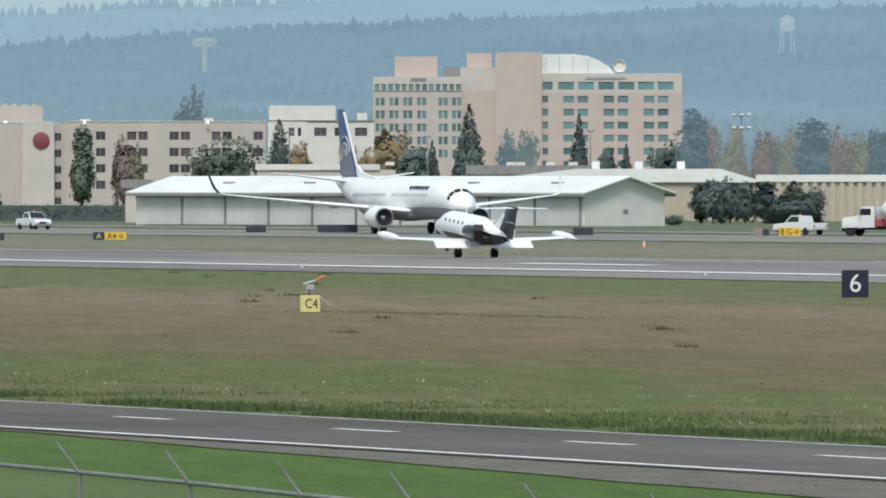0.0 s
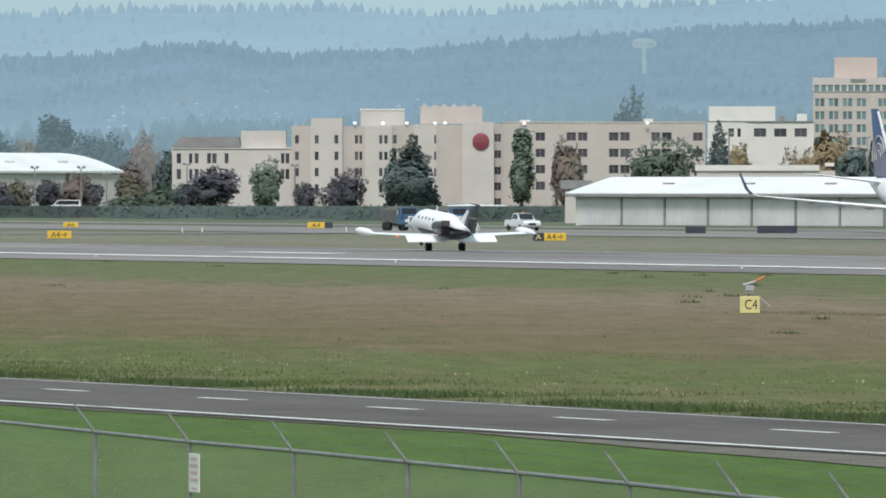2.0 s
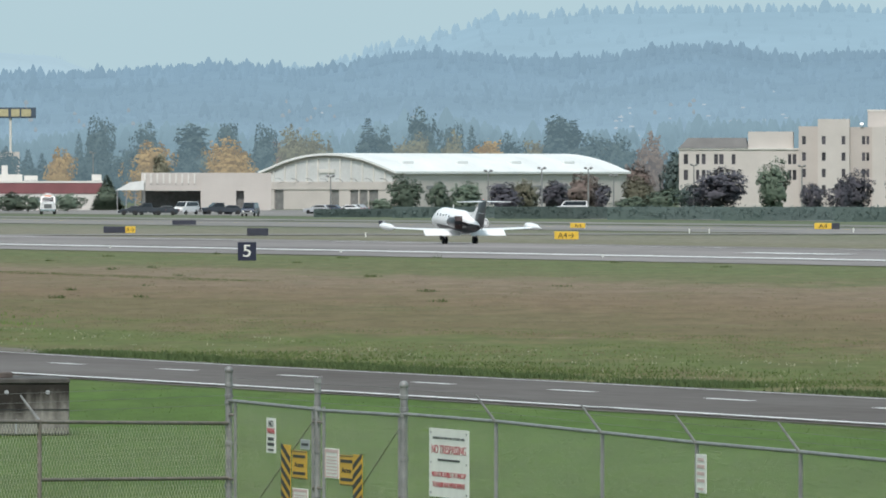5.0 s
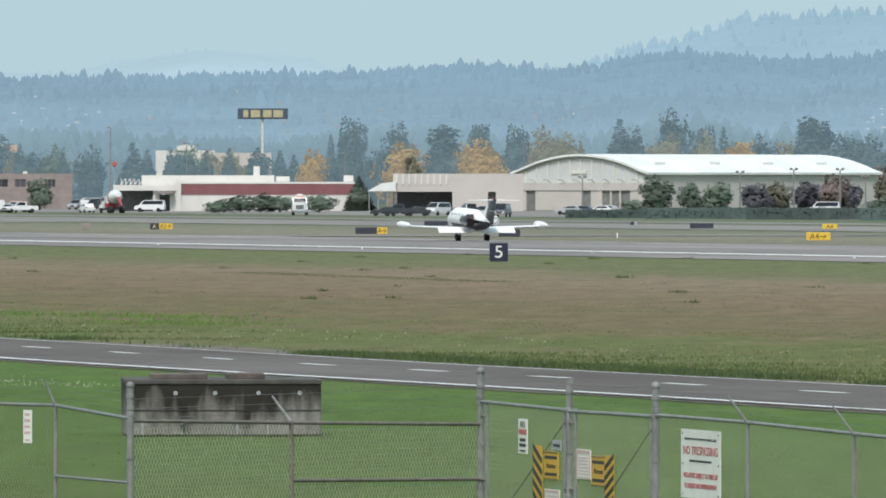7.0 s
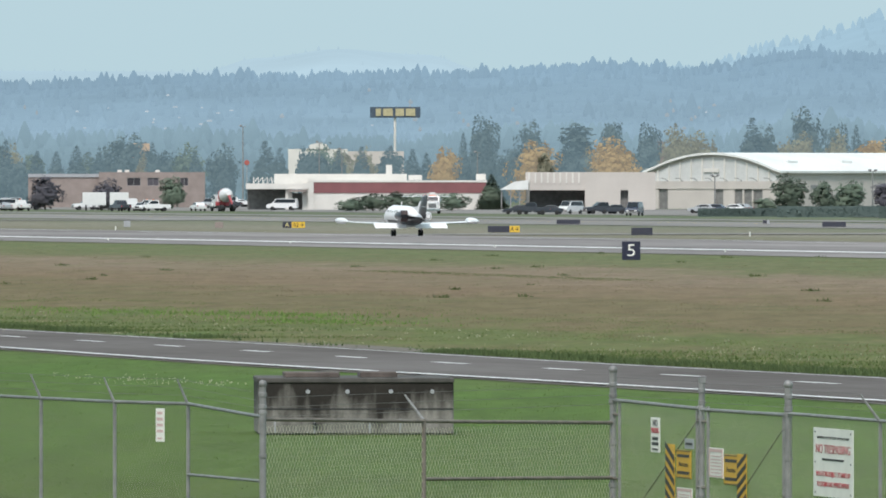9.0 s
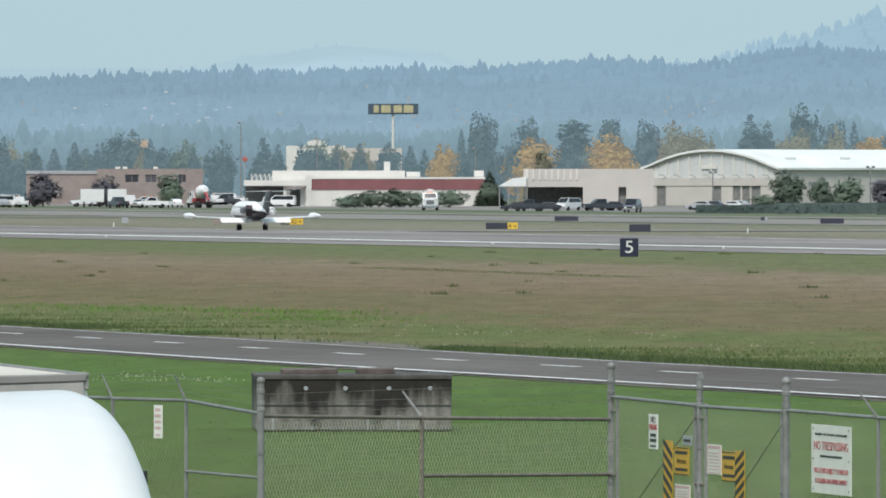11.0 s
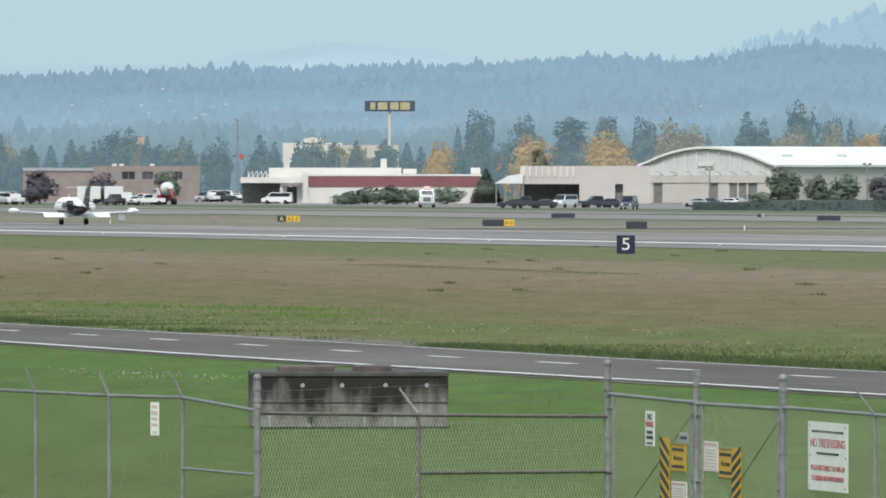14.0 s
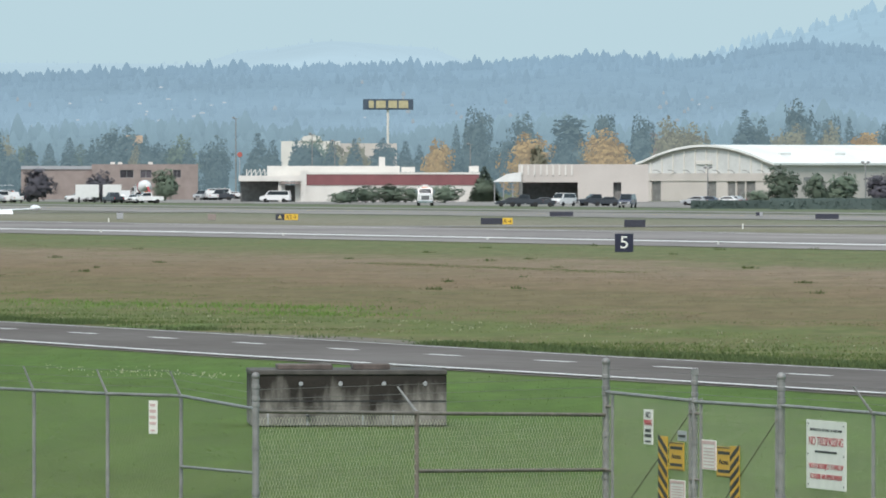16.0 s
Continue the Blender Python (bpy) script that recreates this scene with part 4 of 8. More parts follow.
def airliner():
    ob = thing("airliner", pose(445.5, 1108.6, 0.03, 0, 0, 177), "white twin-engine airliner with blue tail and grey belly, taxiing", "airplane")
    zc, r = 3.30, 1.88
    # crown and keel lines: the nose droops below the windscreen
    lines = [(17.6, 2.62, 2.56, 0.03), (17.4, 2.92, 2.25, 0.36), (16.9, 3.28, 1.98, 0.78), (16.2, 3.66, 1.76, 1.16), (15.75, 3.92, 1.68, 1.33), (15.05, 4.52, 1.58, 1.53), (14.2, 4.86, 1.50, 1.70), (12.8, 5.07, 1.45, 1.83), (11, 5.20, 1.42, 1.88)]
    st = [(y, (a + b) / 2, w, (a - b) / 2) for y, a, b, w in lines] + [(-8, zc, 1.88, 1.9),
          (-11, 3.46, 1.8, 1.8), (-14.5, 3.95, 1.42, 1.5), (-17.5, 4.4, 0.95, 1.08), (-20, 4.8, 0.5, 0.62), (-21.6, 5.05, 0.2, 0.28), (-21.9, 5.1, 0.05, 0.08)]
    part("fuselage", fuselage(st, 36), WHITE_PAINT, ob, "", None, True)
    low = [s for s in st if -17.6 < s[0] < 17]
    part("belly", lower_skin(low, 0.015, 203, 337, 16), GREY_PAINT, ob, "grey belly paint", None, True)
    part("wing_fairing", fuselage([(6.5, 2.0, 0.3, 0.3), (5, 1.95, 1.7, 0.62), (0, 1.9, 2.0, 0.7), (-4, 1.95, 1.7, 0.62), (-6.5, 2.2, 0.3, 0.3)], 18), GREY_PAINT, ob, "grey wing-root fairing", None, True)
    for s in (-1, 1):
        part("wing", wing([(5.4, -2.9, 1.05, s * 1.5, 2.15), (1.8, -3.0, 0.7, s * 6.0, 2.62), (-2.4, -4.9, 0.36, s * 13, 3.32), (-4.7, -6.1, 0.2, s * 16.8, 3.72)]), WHITE_PAINT, ob, "", None, True)
        wl_ = [airfoil(-4.7, -6.1, 0.18, s * 16.8, 3.72), airfoil(-5.2, -6.35, 0.16, s * 17.35, 3.92)]
        ring = []
        for a, b, xx, zz in ((-5.75, -6.75, 17.66, 4.4), (-6.9, -7.5, 18.0, 5.85)):
            ring.append([(s * xx, a, zz), (s * xx + 0.05, a - 0.3 * (a - b), zz), (s * xx + 0.04, a - 0.7 * (a - b), zz), (s * xx, b, zz), (s * xx - 0.04, a - 0.7 * (a - b), zz), (s * xx - 0.05, a - 0.3 * (a - b), zz)])
        wg = Mesh().loft(wl_)
        part("wing_tip", wg, WHITE_PAINT, ob, "", None, True)
        join = [(s * 17.35, -5.2, 3.95), (s * 17.4, -5.5, 3.95), (s * 17.39, -6.0, 3.95), (s * 17.35, -6.35, 3.92), (s * 17.31, -6.0, 3.88), (s * 17.30, -5.5, 3.88)]
        part("winglet", Mesh().loft([join] + ring), BLUE_PAINT if s > 0 else WHITE_PAINT, ob, "tall curved winglet", None, True)
        nac = Mesh().turn([(0.82, 6.9), (0.98, 6.75), (1.05, 6.1), (1.06, 5.0), (0.95, 3.9), (0.72, 2.9), (0.55, 2.6)], "y", 28, (s * 4.83, 0, 1.58))
        nac.f = nac.f[:-2]
        en = part("engine", nac, WHITE_PAINT, ob, "", None, True)
        lip = Mesh().turn([(0.97, 6.74), (0.92, 6.93), (0.84, 6.95), (0.80, 6.75), (0.80, 6.5)], "y", 28, (s * 4.83, 0, 1.58))
        lip.f = lip.f[:-2]
        part("inlet_lip", lip, METAL, en, "bare metal inlet lip", None, True)
        part("fan", Mesh().turn([(0.80, 6.52), (0.79, 6.5), (0.74, 6.46), (0.05, 6.45)], "y", 24, (s * 4.83, 0, 1.58)), DARK_HOLE, en, "dark fan", None, True)
        part("spinner", Mesh().turn([(0.24, 6.45), (0.17, 6.6), (0.02, 6.7)], "y", 12, (s * 4.83, 0, 1.58)), GREY_PAINT, en, "", None, True)
        part("exhaust", Mesh().turn([(0.5, 2.75), (0.42, 2.1), (0.3, 1.9)], "y", 16, (s * 4.83, 0, 1.58)), METAL, en, "", None, True)
        part("pylon", Mesh().loft([[(s * 4.83 + o * 0.18, y, z) for o, y, z in ((-1, 5.6, 2.5), (1, 5.6, 2.5), (1, 1.0, 2.45), (-1, 1.0, 2.45))], [(s * 4.83 + o * 0.14, y, z) for o, y, z in ((-1, 4.2, 2.78), (1, 4.2, 2.78), (1, 0, 2.75), (-1, 0, 2.75))]]), WHITE_PAINT, ob)
        part("tailplane", wing([(-15.9, -19.4, 0.4, s * 0.6, 5.0), (-19.2, -21.2, 0.16, s * 7.15, 5.85)]), WHITE_PAINT, ob, "", None, True)
        for k, xx in enumerate((6.6, 9.4, 12.2)):
            zz = 2.55 + (xx - 6) * 0.1
            part("flap_fairing", fuselage([(-1.2 - 0.35 * k, zz, 0.03, 0.03), (-2.2 - 0.35 * k, zz, 0.16, 0.2), (-3.6 - 0.35 * k, zz, 0.15, 0.18), (-4.9 - 0.35 * k, zz, 0.03, 0.03)], 10).moved(Matrix.Translation((s * xx, 0, 0))), GREY_PAINT, ob, "", None, True)
        part("main_leg", Mesh().rod((s * 2.86, -0.6, 2.0), (s * 2.86, -0.6, 0.5), 0.13), METAL, ob)
        for o in (-0.43, 0.43):
            wheel("wheel", ob, (s * 2.86 + o, -0.6, 0.56), 0.56, 0.38)
        for o in (-0.2, 0.2):
            if s > 0:
                wheel("nose_wheel", ob, (o, 15.0, 0.34), 0.34, 0.2)
        # passenger windows along the side
        pane = Mesh().rbox(-0.015, 0.015, -0.12, 0.12, -0.17, 0.17, 0.012).data("window", CABIN_PANE)
        for k in range(44):
            y = 10.6 - 0.51 * k
            if -1.2 < y < 0.2:
                continue
            a = radians(13)
            part("window", pane, None, ob, "", Matrix.Translation((s * (1.88 * math.cos(a)), y, zc + 1.9 * math.sin(a))) @ pose(0, 0, 0, 0, s * -13, 0))
        # three cockpit panes a side
        for lo, hi in ((3, 30), (33, 56), (59, 74)):
            ws = lower_skin([(15.60, 2.85, 1.375, 1.19), (15.42, 2.91, 1.425, 1.27), (15.24, 2.985, 1.475, 1.36)], 0.03, 90 - s * lo, 90 - s * hi, 4)
            part("cockpit_window", ws, DARK_GLASS, ob)
        # airline name as plain bars
        bars = Mesh()
        for k in range(6):
            bars.prism([(10.2 - 0.95 * k, 4.20), (9.85 - 0.95 * k, 4.20), (9.93 - 0.95 * k, 4.58), (10.28 - 0.95 * k, 4.58)], s * 1.25, s * 1.70, "x")
        part("name_marking", bars, NAVY, ob, "dark blue bars for the airline name")
        part("globe_patch", Mesh().prism([(-15.6, 5.6), (-20.1, 5.6), (-20.6, 8.3), (-19.3, 8.9), (-17.6, 8.4)], s * 0.10, s * 0.185, "x"), GLOBE_GREY, ob, "grey globe field on the tail")
        arcs = Mesh()
        for rad in (0.7, 1.25, 1.8):
            pts = [(s * 0.19, -18.9 + rad * math.cos(a), 7.2 + 1.25 * rad * math.sin(a)) for a in [radians(20 + 15 * i) for i in range(12)]]
            for p, q in zip(pts, pts[1:]):
                arcs.rod(p, q, 0.06, n=5)
        part("globe_pattern", arcs, GLOBE_PAINT, ob, "pale arc lines on the tail")
    part("fin", fin_mesh([(5.1, -13.2, -19.9, 0.42), (6.0, -14.9, -20.3, 0.34), (11.8, -19.2, -21.6, 0.2), (12.05, -19.7, -21.7, 0.1)]), BLUE_PAINT, ob, "dark blue fin", None, True)
    part("fin_fillet", Mesh().prism([(-9.5, 5.3), (-15.4, 5.2), (-15.4, 6.6), (-13.9, 5.9)], -0.12, 0.12, "x"), WHITE_PAINT, ob)
    edge = Mesh().loft([[(0.11, a - 0.42, z), (0, a + 0.06, z), (-0.11, a - 0.42, z)] for a, z in ((-14.2, 5.7), (-14.9, 6.0), (-19.2, 11.8))])
    part("fin_leading_edge", edge, WHITE_PAINT, ob, "white leading edge")
    part("nose_leg", Mesh().rod((0, 15.0, 1.9), (0, 15.0, 0.35), 0.1), METAL, ob)
    part("taxi_light", Mesh().turn([(0.05, 15.05), (0.12, 15.14), (0.11, 15.17), (0.02, 15.18)], "y", 10, (0, 0, 0.95)), WHITE_LAMP, ob, "lit taxi light")
    part("tail_cone_tip", Mesh().turn([(0.2, -21.6), (0.12, -22.0), (0.05, -22.1)], "y", 10, (0, 0, 5.06)), GREY_PAINT, ob)
    return ob


# ---------------------------------------------------------------- buildings
BEIGE = material("beige_render", (0.49, 0.44, 0.405), 0.85, vary=0.06, scale=0.25, fine=0.3)
PINK = material("pinkish_render", (0.52, 0.435, 0.395), 0.85, vary=0.05, scale=0.2, fine=0.3)
CREAM = material("cream_render", (0.54, 0.50, 0.465), 0.85, vary=0.06, scale=0.25, fine=0.3)
WHITE_WALL = material("white_wall", (0.66, 0.64, 0.60), 0.8, vary=0.07, scale=0.3, fine=0.4)
WHITE_ROOF = material("white_metal_roof", (0.74, 0.75, 0.73), 0.6, vary=0.10, scale=0.12, fine=0.5, stretch=(1, 1, 1))
STEEL_WALL = material("pale_steel_wall", (0.57, 0.58, 0.57), 0.6, vary=0.10, scale=0.2, fine=0.5)
SHED_WALL = material("shed_metal_door", (0.56, 0.57, 0.57), 0.6, vary=0.12, scale=0.25, fine=0.5)
TAN_WALL = material("tan_metal_wall", (0.47, 0.42, 0.34), 0.65, vary=0.10, scale=0.2, fine=0.5)
GREY_TRIM = material("grey_trim", (0.25, 0.25, 0.25), 0.7, vary=0.15)
DARK_ROOF = material("dark_roof", (0.16, 0.155, 0.15), 0.8, vary=0.15, scale=0.3)
BRICK_WALL = material("brown_brick_wall", (0.275, 0.228, 0.21), 0.85, vary=0.15, scale=0.6, fine=0.5)
MAROON = material("maroon_band", (0.22, 0.085, 0.09), 0.6, vary=0.12, scale=0.3)
RED_DISC = material("red_sign", (0.24, 0.05, 0.065), 0.5, vary=0.08)
PANE = material("window_pane", (0.085, 0.078, 0.09), 0.12, vary=0.3, scale=0.3, random_=0.5)
TEAL_PANE = material("teal_window_pane", (0.135, 0.245, 0.26), 0.12, vary=0.25, scale=0.25, random_=0.35)
# interior shade put into the colour, for open bays, door gaps and garages
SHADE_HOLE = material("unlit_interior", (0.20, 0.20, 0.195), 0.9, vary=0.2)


SMALL_LAMP = material("roof_lamp_glass", (0.8, 0.8, 0.75), 0.3, emit=(1.0, 0.97, 0.9, 0.8))


class Block:
    """A building in a frame of its own: x across, y away from the front, z up, all in metres."""

    def __init__(self, name, u, dist, ground, label, turn=0.0, category="building"):
        self.k, self.u, self.g = dist / 22000, u, ground
        self.ob = thing(name, place(bearing(u), dist, turn), label, category)
        self.cache = {}

    def X(self, u):
        return (u - self.u) * self.k

    def Z(self, y):
        return max(0.0, 5.4 + (315 - y) * self.k)

    def wall(self, x0, x1, z0, z1, y0, y1, mat, windows=(), pane=None, deep=0.25, name="wall", label=""):
        """A block with window openings set into its front, each with frame and glass."""
        me = Mesh()
        xs = sorted({x0, x1, *[w[0] for w in windows], *[w[1] for w in windows]})
        zs = sorted({z0, z1, *[w[2] for w in windows], *[w[3] for w in windows]})
        inside = lambda x, z: any(w[0] < x < w[1] and w[2] < z < w[3] for w in windows)
        for a, b in zip(xs, xs[1:]):
            for c, d in zip(zs, zs[1:]):
                if not inside((a + b) / 2, (c + d) / 2):
                    me.add([(a, y0, c), (b, y0, c), (b, y0, d), (a, y0, d)], [(0, 1, 2, 3)])
        for a, b, c, d in windows:
            p = [(a, y0, c), (b, y0, c), (b, y0, d), (a, y0, d)]
            q = [(x, y0 + deep, z) for x, _, z in p]
            me.add(p + q, [(0, 1, 5, 4), (1, 2, 6, 5), (2, 3, 7, 6), (3, 0, 4, 7)])
        p = [(x0, y0, z0), (x1, y0, z0), (x1, y1, z0), (x0, y1, z0), (x0, y0, z1), (x1, y0, z1), (x1, y1, z1), (x0, y1, z1)]
        me.add(p, [(1, 2, 6, 5), (2, 3, 7, 6), (3, 0, 4, 7), (4, 5, 6, 7)])
        w_ob = part(name, me, mat, self.ob, label)
        for a, b, c, d in windows:
            key = (round(b - a, 2), round(d - c, 2), pane)
            if key not in self.cache:
                w, h = b - a, d - c
                fr = Mesh()
                t = min(0.07, w * 0.06)
                fr.box(0, t, 0, 0.08, 0, h).box(w - t, w, 0, 0.08, 0, h).box(t, w - t, 0, 0.08, 0, t).box(t, w - t, 0, 0.08, h - t, h)
                if w > 1.0:
                    fr.box(w / 2 - t / 2, w / 2 + t / 2, 0.01, 0.07, t, h - t)
                gl = Mesh().box(0, w, 0.05, 0.09, 0, h)
                self.cache[key] = (fr.data("window", GREY_TRIM), gl.data("pane", pane or PANE))
            fr, gl = self.cache[key]
            wo = part("window", fr, None, self.ob, "", Matrix.Translation((a, y0 + deep - 0.09, c)))
            part("pane", gl, None, wo)
        return w_ob

    def box(self, name, x0, x1, y0, y1, z0, z1, mat, label=""):
        return part(name, Mesh().box(x0, x1, y0, y1, z0, z1), mat, self.ob, label)


def grid(b, xs, rows, w=None, half=None):
    """Window openings from bearings of their edges and rows of upper and lower heights."""
    return [(b.X(x0), b.X(x1), b.Z(y1), b.Z(y0)) for x0, x1 in xs for y0, y1 in rows]


def hotel():
    b = Block("hotel", 0, 2200, 369, "beige five-storey hotel with stepped bays and a red disc")
    rows = [(233, 248), (262, 277), (291, 306), (320, 335)]
    Z, X = b.Z, b.X
    # long wing with paired windows
    cols = [(170, 187), (225, 242), (245, 262), (300, 317), (320, 337), (375, 391), (394, 411), (449, 466)]
    b.wall(X(112), X(471), 0, Z(216), 2.0, 16, BEIGE, grid(b, cols, rows), PANE)
    b.box("parapet", X(111), X(472), 1.9, 16.1, Z(216), Z(214), CREAM)
    b.box("roof_light_box", X(142), X(160), 3, 6, Z(216), Z(211), WHITE_WALL)
    b.box("roof_light_box", X(362), X(378), 3, 6, Z(214), Z(209), WHITE_WALL)
    # plain tower with the sign
    b.wall(X(-5), X(41), 0, Z(220), 1.0, 15, BEIGE)
    b.wall(X(40), X(96), 0, Z(215), 0.0, 15, CREAM)
    b.wall(X(95.5), X(113), 0, Z(218), 2.6, 15, BEIGE, grid(b, [(97, 109)], [(236, 250), (265, 279), (294, 308), (322, 336), (350, 362)]), PANE)
    part("sign_disc", Mesh().turn([(1.4, -0.25), (1.5, -0.2), (1.5, 0.05), (1.4, 0.1)], "y", 28, (X(73), -0.05, Z(249))), RED_DISC, b.ob, "red disc sign", None, True)
    part("disc_band", Mesh().box(X(73) - 1.1, X(73) + 1.1, -0.36, -0.28, Z(250.5), Z(247.5)), MAROON, b.ob)
    b.box("penthouse", X(-34), X(76), 5, 14, Z(218), Z(187), BEIGE)
    b.box("penthouse", X(-140), X(-62), 5, 14, Z(222), Z(194), CREAM)
    b.box("penthouse_roof", X(-141), X(-61), 4.9, 14.1, Z(194), Z(191), WHITE_WALL)
    for x in (-30, -12, 5, 22, 40, 58):
        b.box("roof_vent", X(x), X(x + 7), 6, 8, Z(187), Z(183 if x % 4 else 184.5), BEIGE)
    for x in (-205, -186, -150, -100, -58, -8, 10, 150, 368):
        part("roof_lamp", Mesh().turn([(0.05, 0), (0.3, 0.15), (0.3, 0.4), (0.05, 0.55)], "z", 8, (X(x), 1.0, Z(219.5))), SMALL_LAMP, b.ob, "small lit roof lamp")
    # stepped bays with narrow windows
    bays = [(-262, -228, 221, 1.2), (-228, -172, 208, 0.4), (-172, -132, 222, 1.4), (-132, -84, 221, 0.5), (-84, -46, 220, 1.3), (-46, -5, 219, 0.7)]
    narrow = {0: [(-256, -249)], 1: [(-221, -214), (-186, -179)], 2: [(-150, -144), (-142, -137)], 3: [(-107, -101), (-98, -92)], 4: [(-82, -76)], 5: [(-44, -38), (-9.5, -6)]}
    for i, (x0, x1, top, y0) in enumerate(bays):
        b.wall(X(x0), X(x1), 0, Z(top), y0, 15, CREAM if i % 2 else BEIGE, grid(b, narrow[i], [(238, 253), (267, 282), (296, 311), (325, 340)]), PANE)
    # the lower old wing with a dark roof
    lowcols = [(-466, -458), (-444, -438), (-434, -427), (-412, -405), (-403, -395), (-381, -374), (-281, -275), (-273, -266)]
    b.wall(X(-474), X(-262), 0, Z(262), 3, 15, CREAM, grid(b, lowcols, [(270, 288), (298, 316)]), PANE)
    b.box("cornice", X(-476), X(-262), 2.8, 15.2, Z(262), Z(259.5), WHITE_WALL)
    part("roof", Mesh().loft([[(X(-476), 2.7, Z(259.5)), (X(-352), 2.7, Z(259.5)), (X(-352), 15, Z(259.5)), (X(-476), 15, Z(259.5))], [(X(-458), 4.5, Z(241)), (X(-356), 4.5, Z(241)), (X(-356), 13, Z(241)), (X(-458), 13, Z(241))]]), DARK_ROOF, b.ob, "dark sloped roof")
    b.wall(X(-352), X(-272), Z(259.4), Z(230), 4, 14, CREAM)
    return b.ob


def tower_hotel():
    b = Block("hotel_tower", 930, 2860, 357, "large pinkish hotel with rows of teal windows and a white vault")
    Z, X = b.Z, b.X
    top = [(960, 978), (988, 1016), (1023, 1051), (1059, 1087), (1094, 1123), (1129, 1158), (1164, 1192)]
    cols = [(960, 970), (997, 1016), (1022, 1041), (1068, 1087), (1093, 1112), (1139, 1158), (1164, 1183)]
    rows = [(170, 182), (193, 205), (216, 228), (239, 251), (262, 274), (285, 295)]
    b.wall(X(958), X(1207), 0, Z(165), 1.0, 22, PINK, grid(b, cols, rows), TEAL_PANE)
    b.wall(X(958), X(1207), Z(164.9), Z(130), 1.0, 22, CREAM, grid(b, top, [(145, 159)]), TEAL_PANE)
    b.wall(X(877), X(958.4), 0, Z(93), 0.0, 20, PINK)
    b.wall(X(815), X(877.4), 0, Z(161), 2.2, 20, PINK)
    b.wall(X(815), X(877.4), Z(161), Z(119), 2.2, 20, CREAM)
    b.wall(X(826), X(870), Z(119), Z(94), 5, 18, PINK)
    cols2 = []
    for x in (664.5, 689, 713.5, 738, 763 + 13, 800):
        cols2 += [(x, x + 7), (x + 9.2, x + 16.2)]
    b.wall(X(660), X(818), 0, Z(161), 1.4, 20, BEIGE, grid(b, cols2, [(173, 187), (196, 210), (219, 233), (242, 256), (265, 279)]), TEAL_PANE)
    b.wall(X(660), X(818), Z(160.9), Z(136), 1.2, 20, CREAM, grid(b, [(663 + 12 * k, 671.5 + 12 * k) for k in range(13)], [(149, 163 - 2.5)]), TEAL_PANE)
    b.wall(X(698), X(774), Z(136), Z(100), 6, 18, PINK)
    b.box("roof_plant", X(785), X(812), 8, 14, Z(136), Z(118), GREY_TRIM, "grey roof plant")
    vault = Mesh().prism([(X(958.5), Z(130)), (X(1088), Z(130)), (X(1078), Z(118)), (X(1060), Z(107)), (X(1040), Z(99)), (X(1015), Z(96)), (X(958.5), Z(96))], 2.5, 18)
    part("vault", vault, WHITE_ROOF, b.ob, "white curved roof vault")
    part("dish", Mesh().turn([(0.3, 0), (1.2, -0.35), (1.5, -0.9), (1.42, -0.9), (1.1, -0.3)], "y", 20, (X(1097), 4, Z(117))), WHITE_WALL, b.ob, "white satellite dish", None, True)
    b.box("dish_stand", X(1094), X(1100), 4, 5, Z(130), Z(122), GREY_TRIM)
    b.box("name_marking", X(1036), X(1108), 0.8, 0.97, Z(140), Z(136), GREY_PAINT, "grey bars for a hotel name")
    b.box("name_marking", X(727), X(754), 1.0, 1.17, Z(143), Z(138), GREY_TRIM, "dark bars for a hotel name")
    for x in (966, 990, 1014, 1040):
        b.box("mullion", X(x) - 0.05, X(x) + 0.05, 2.4, 2.49, Z(130), Z(100 if x < 1040 else 105), GREY_PAINT)
    return b.ob


def white_offices():
    b = Block("office_building", 568, 2480, 360, "white flat-roofed office building with dark windows")
    Z, X = b.Z, b.X
    b.wall(X(474), X(542), 0, Z(213), 1, 16, WHITE_WALL, grid(b, [(511, 521), (527, 533)], [(226, 241)]), PANE)
    b.wall(X(542), X(662), 0, Z(213), 1.2, 16, WHITE_WALL, grid(b, [(556, 578), (592, 614), (628, 650)], [(226, 241)]), PANE)
    b.wall(X(476), X(594), Z(213), Z(187), 3, 14, WHITE_WALL)
    b.box("roof_plant", X(632), X(650), 4, 8, Z(213), Z(200), WHITE_WALL)
    b.box("roof_plant", X(600), X(612), 4, 8, Z(213), Z(204), GREY_TRIM)
    b.box("coping", X(474), X(662), 0.9, 16.1, Z(214.5), Z(212.8), GREY_TRIM)
    return b.ob


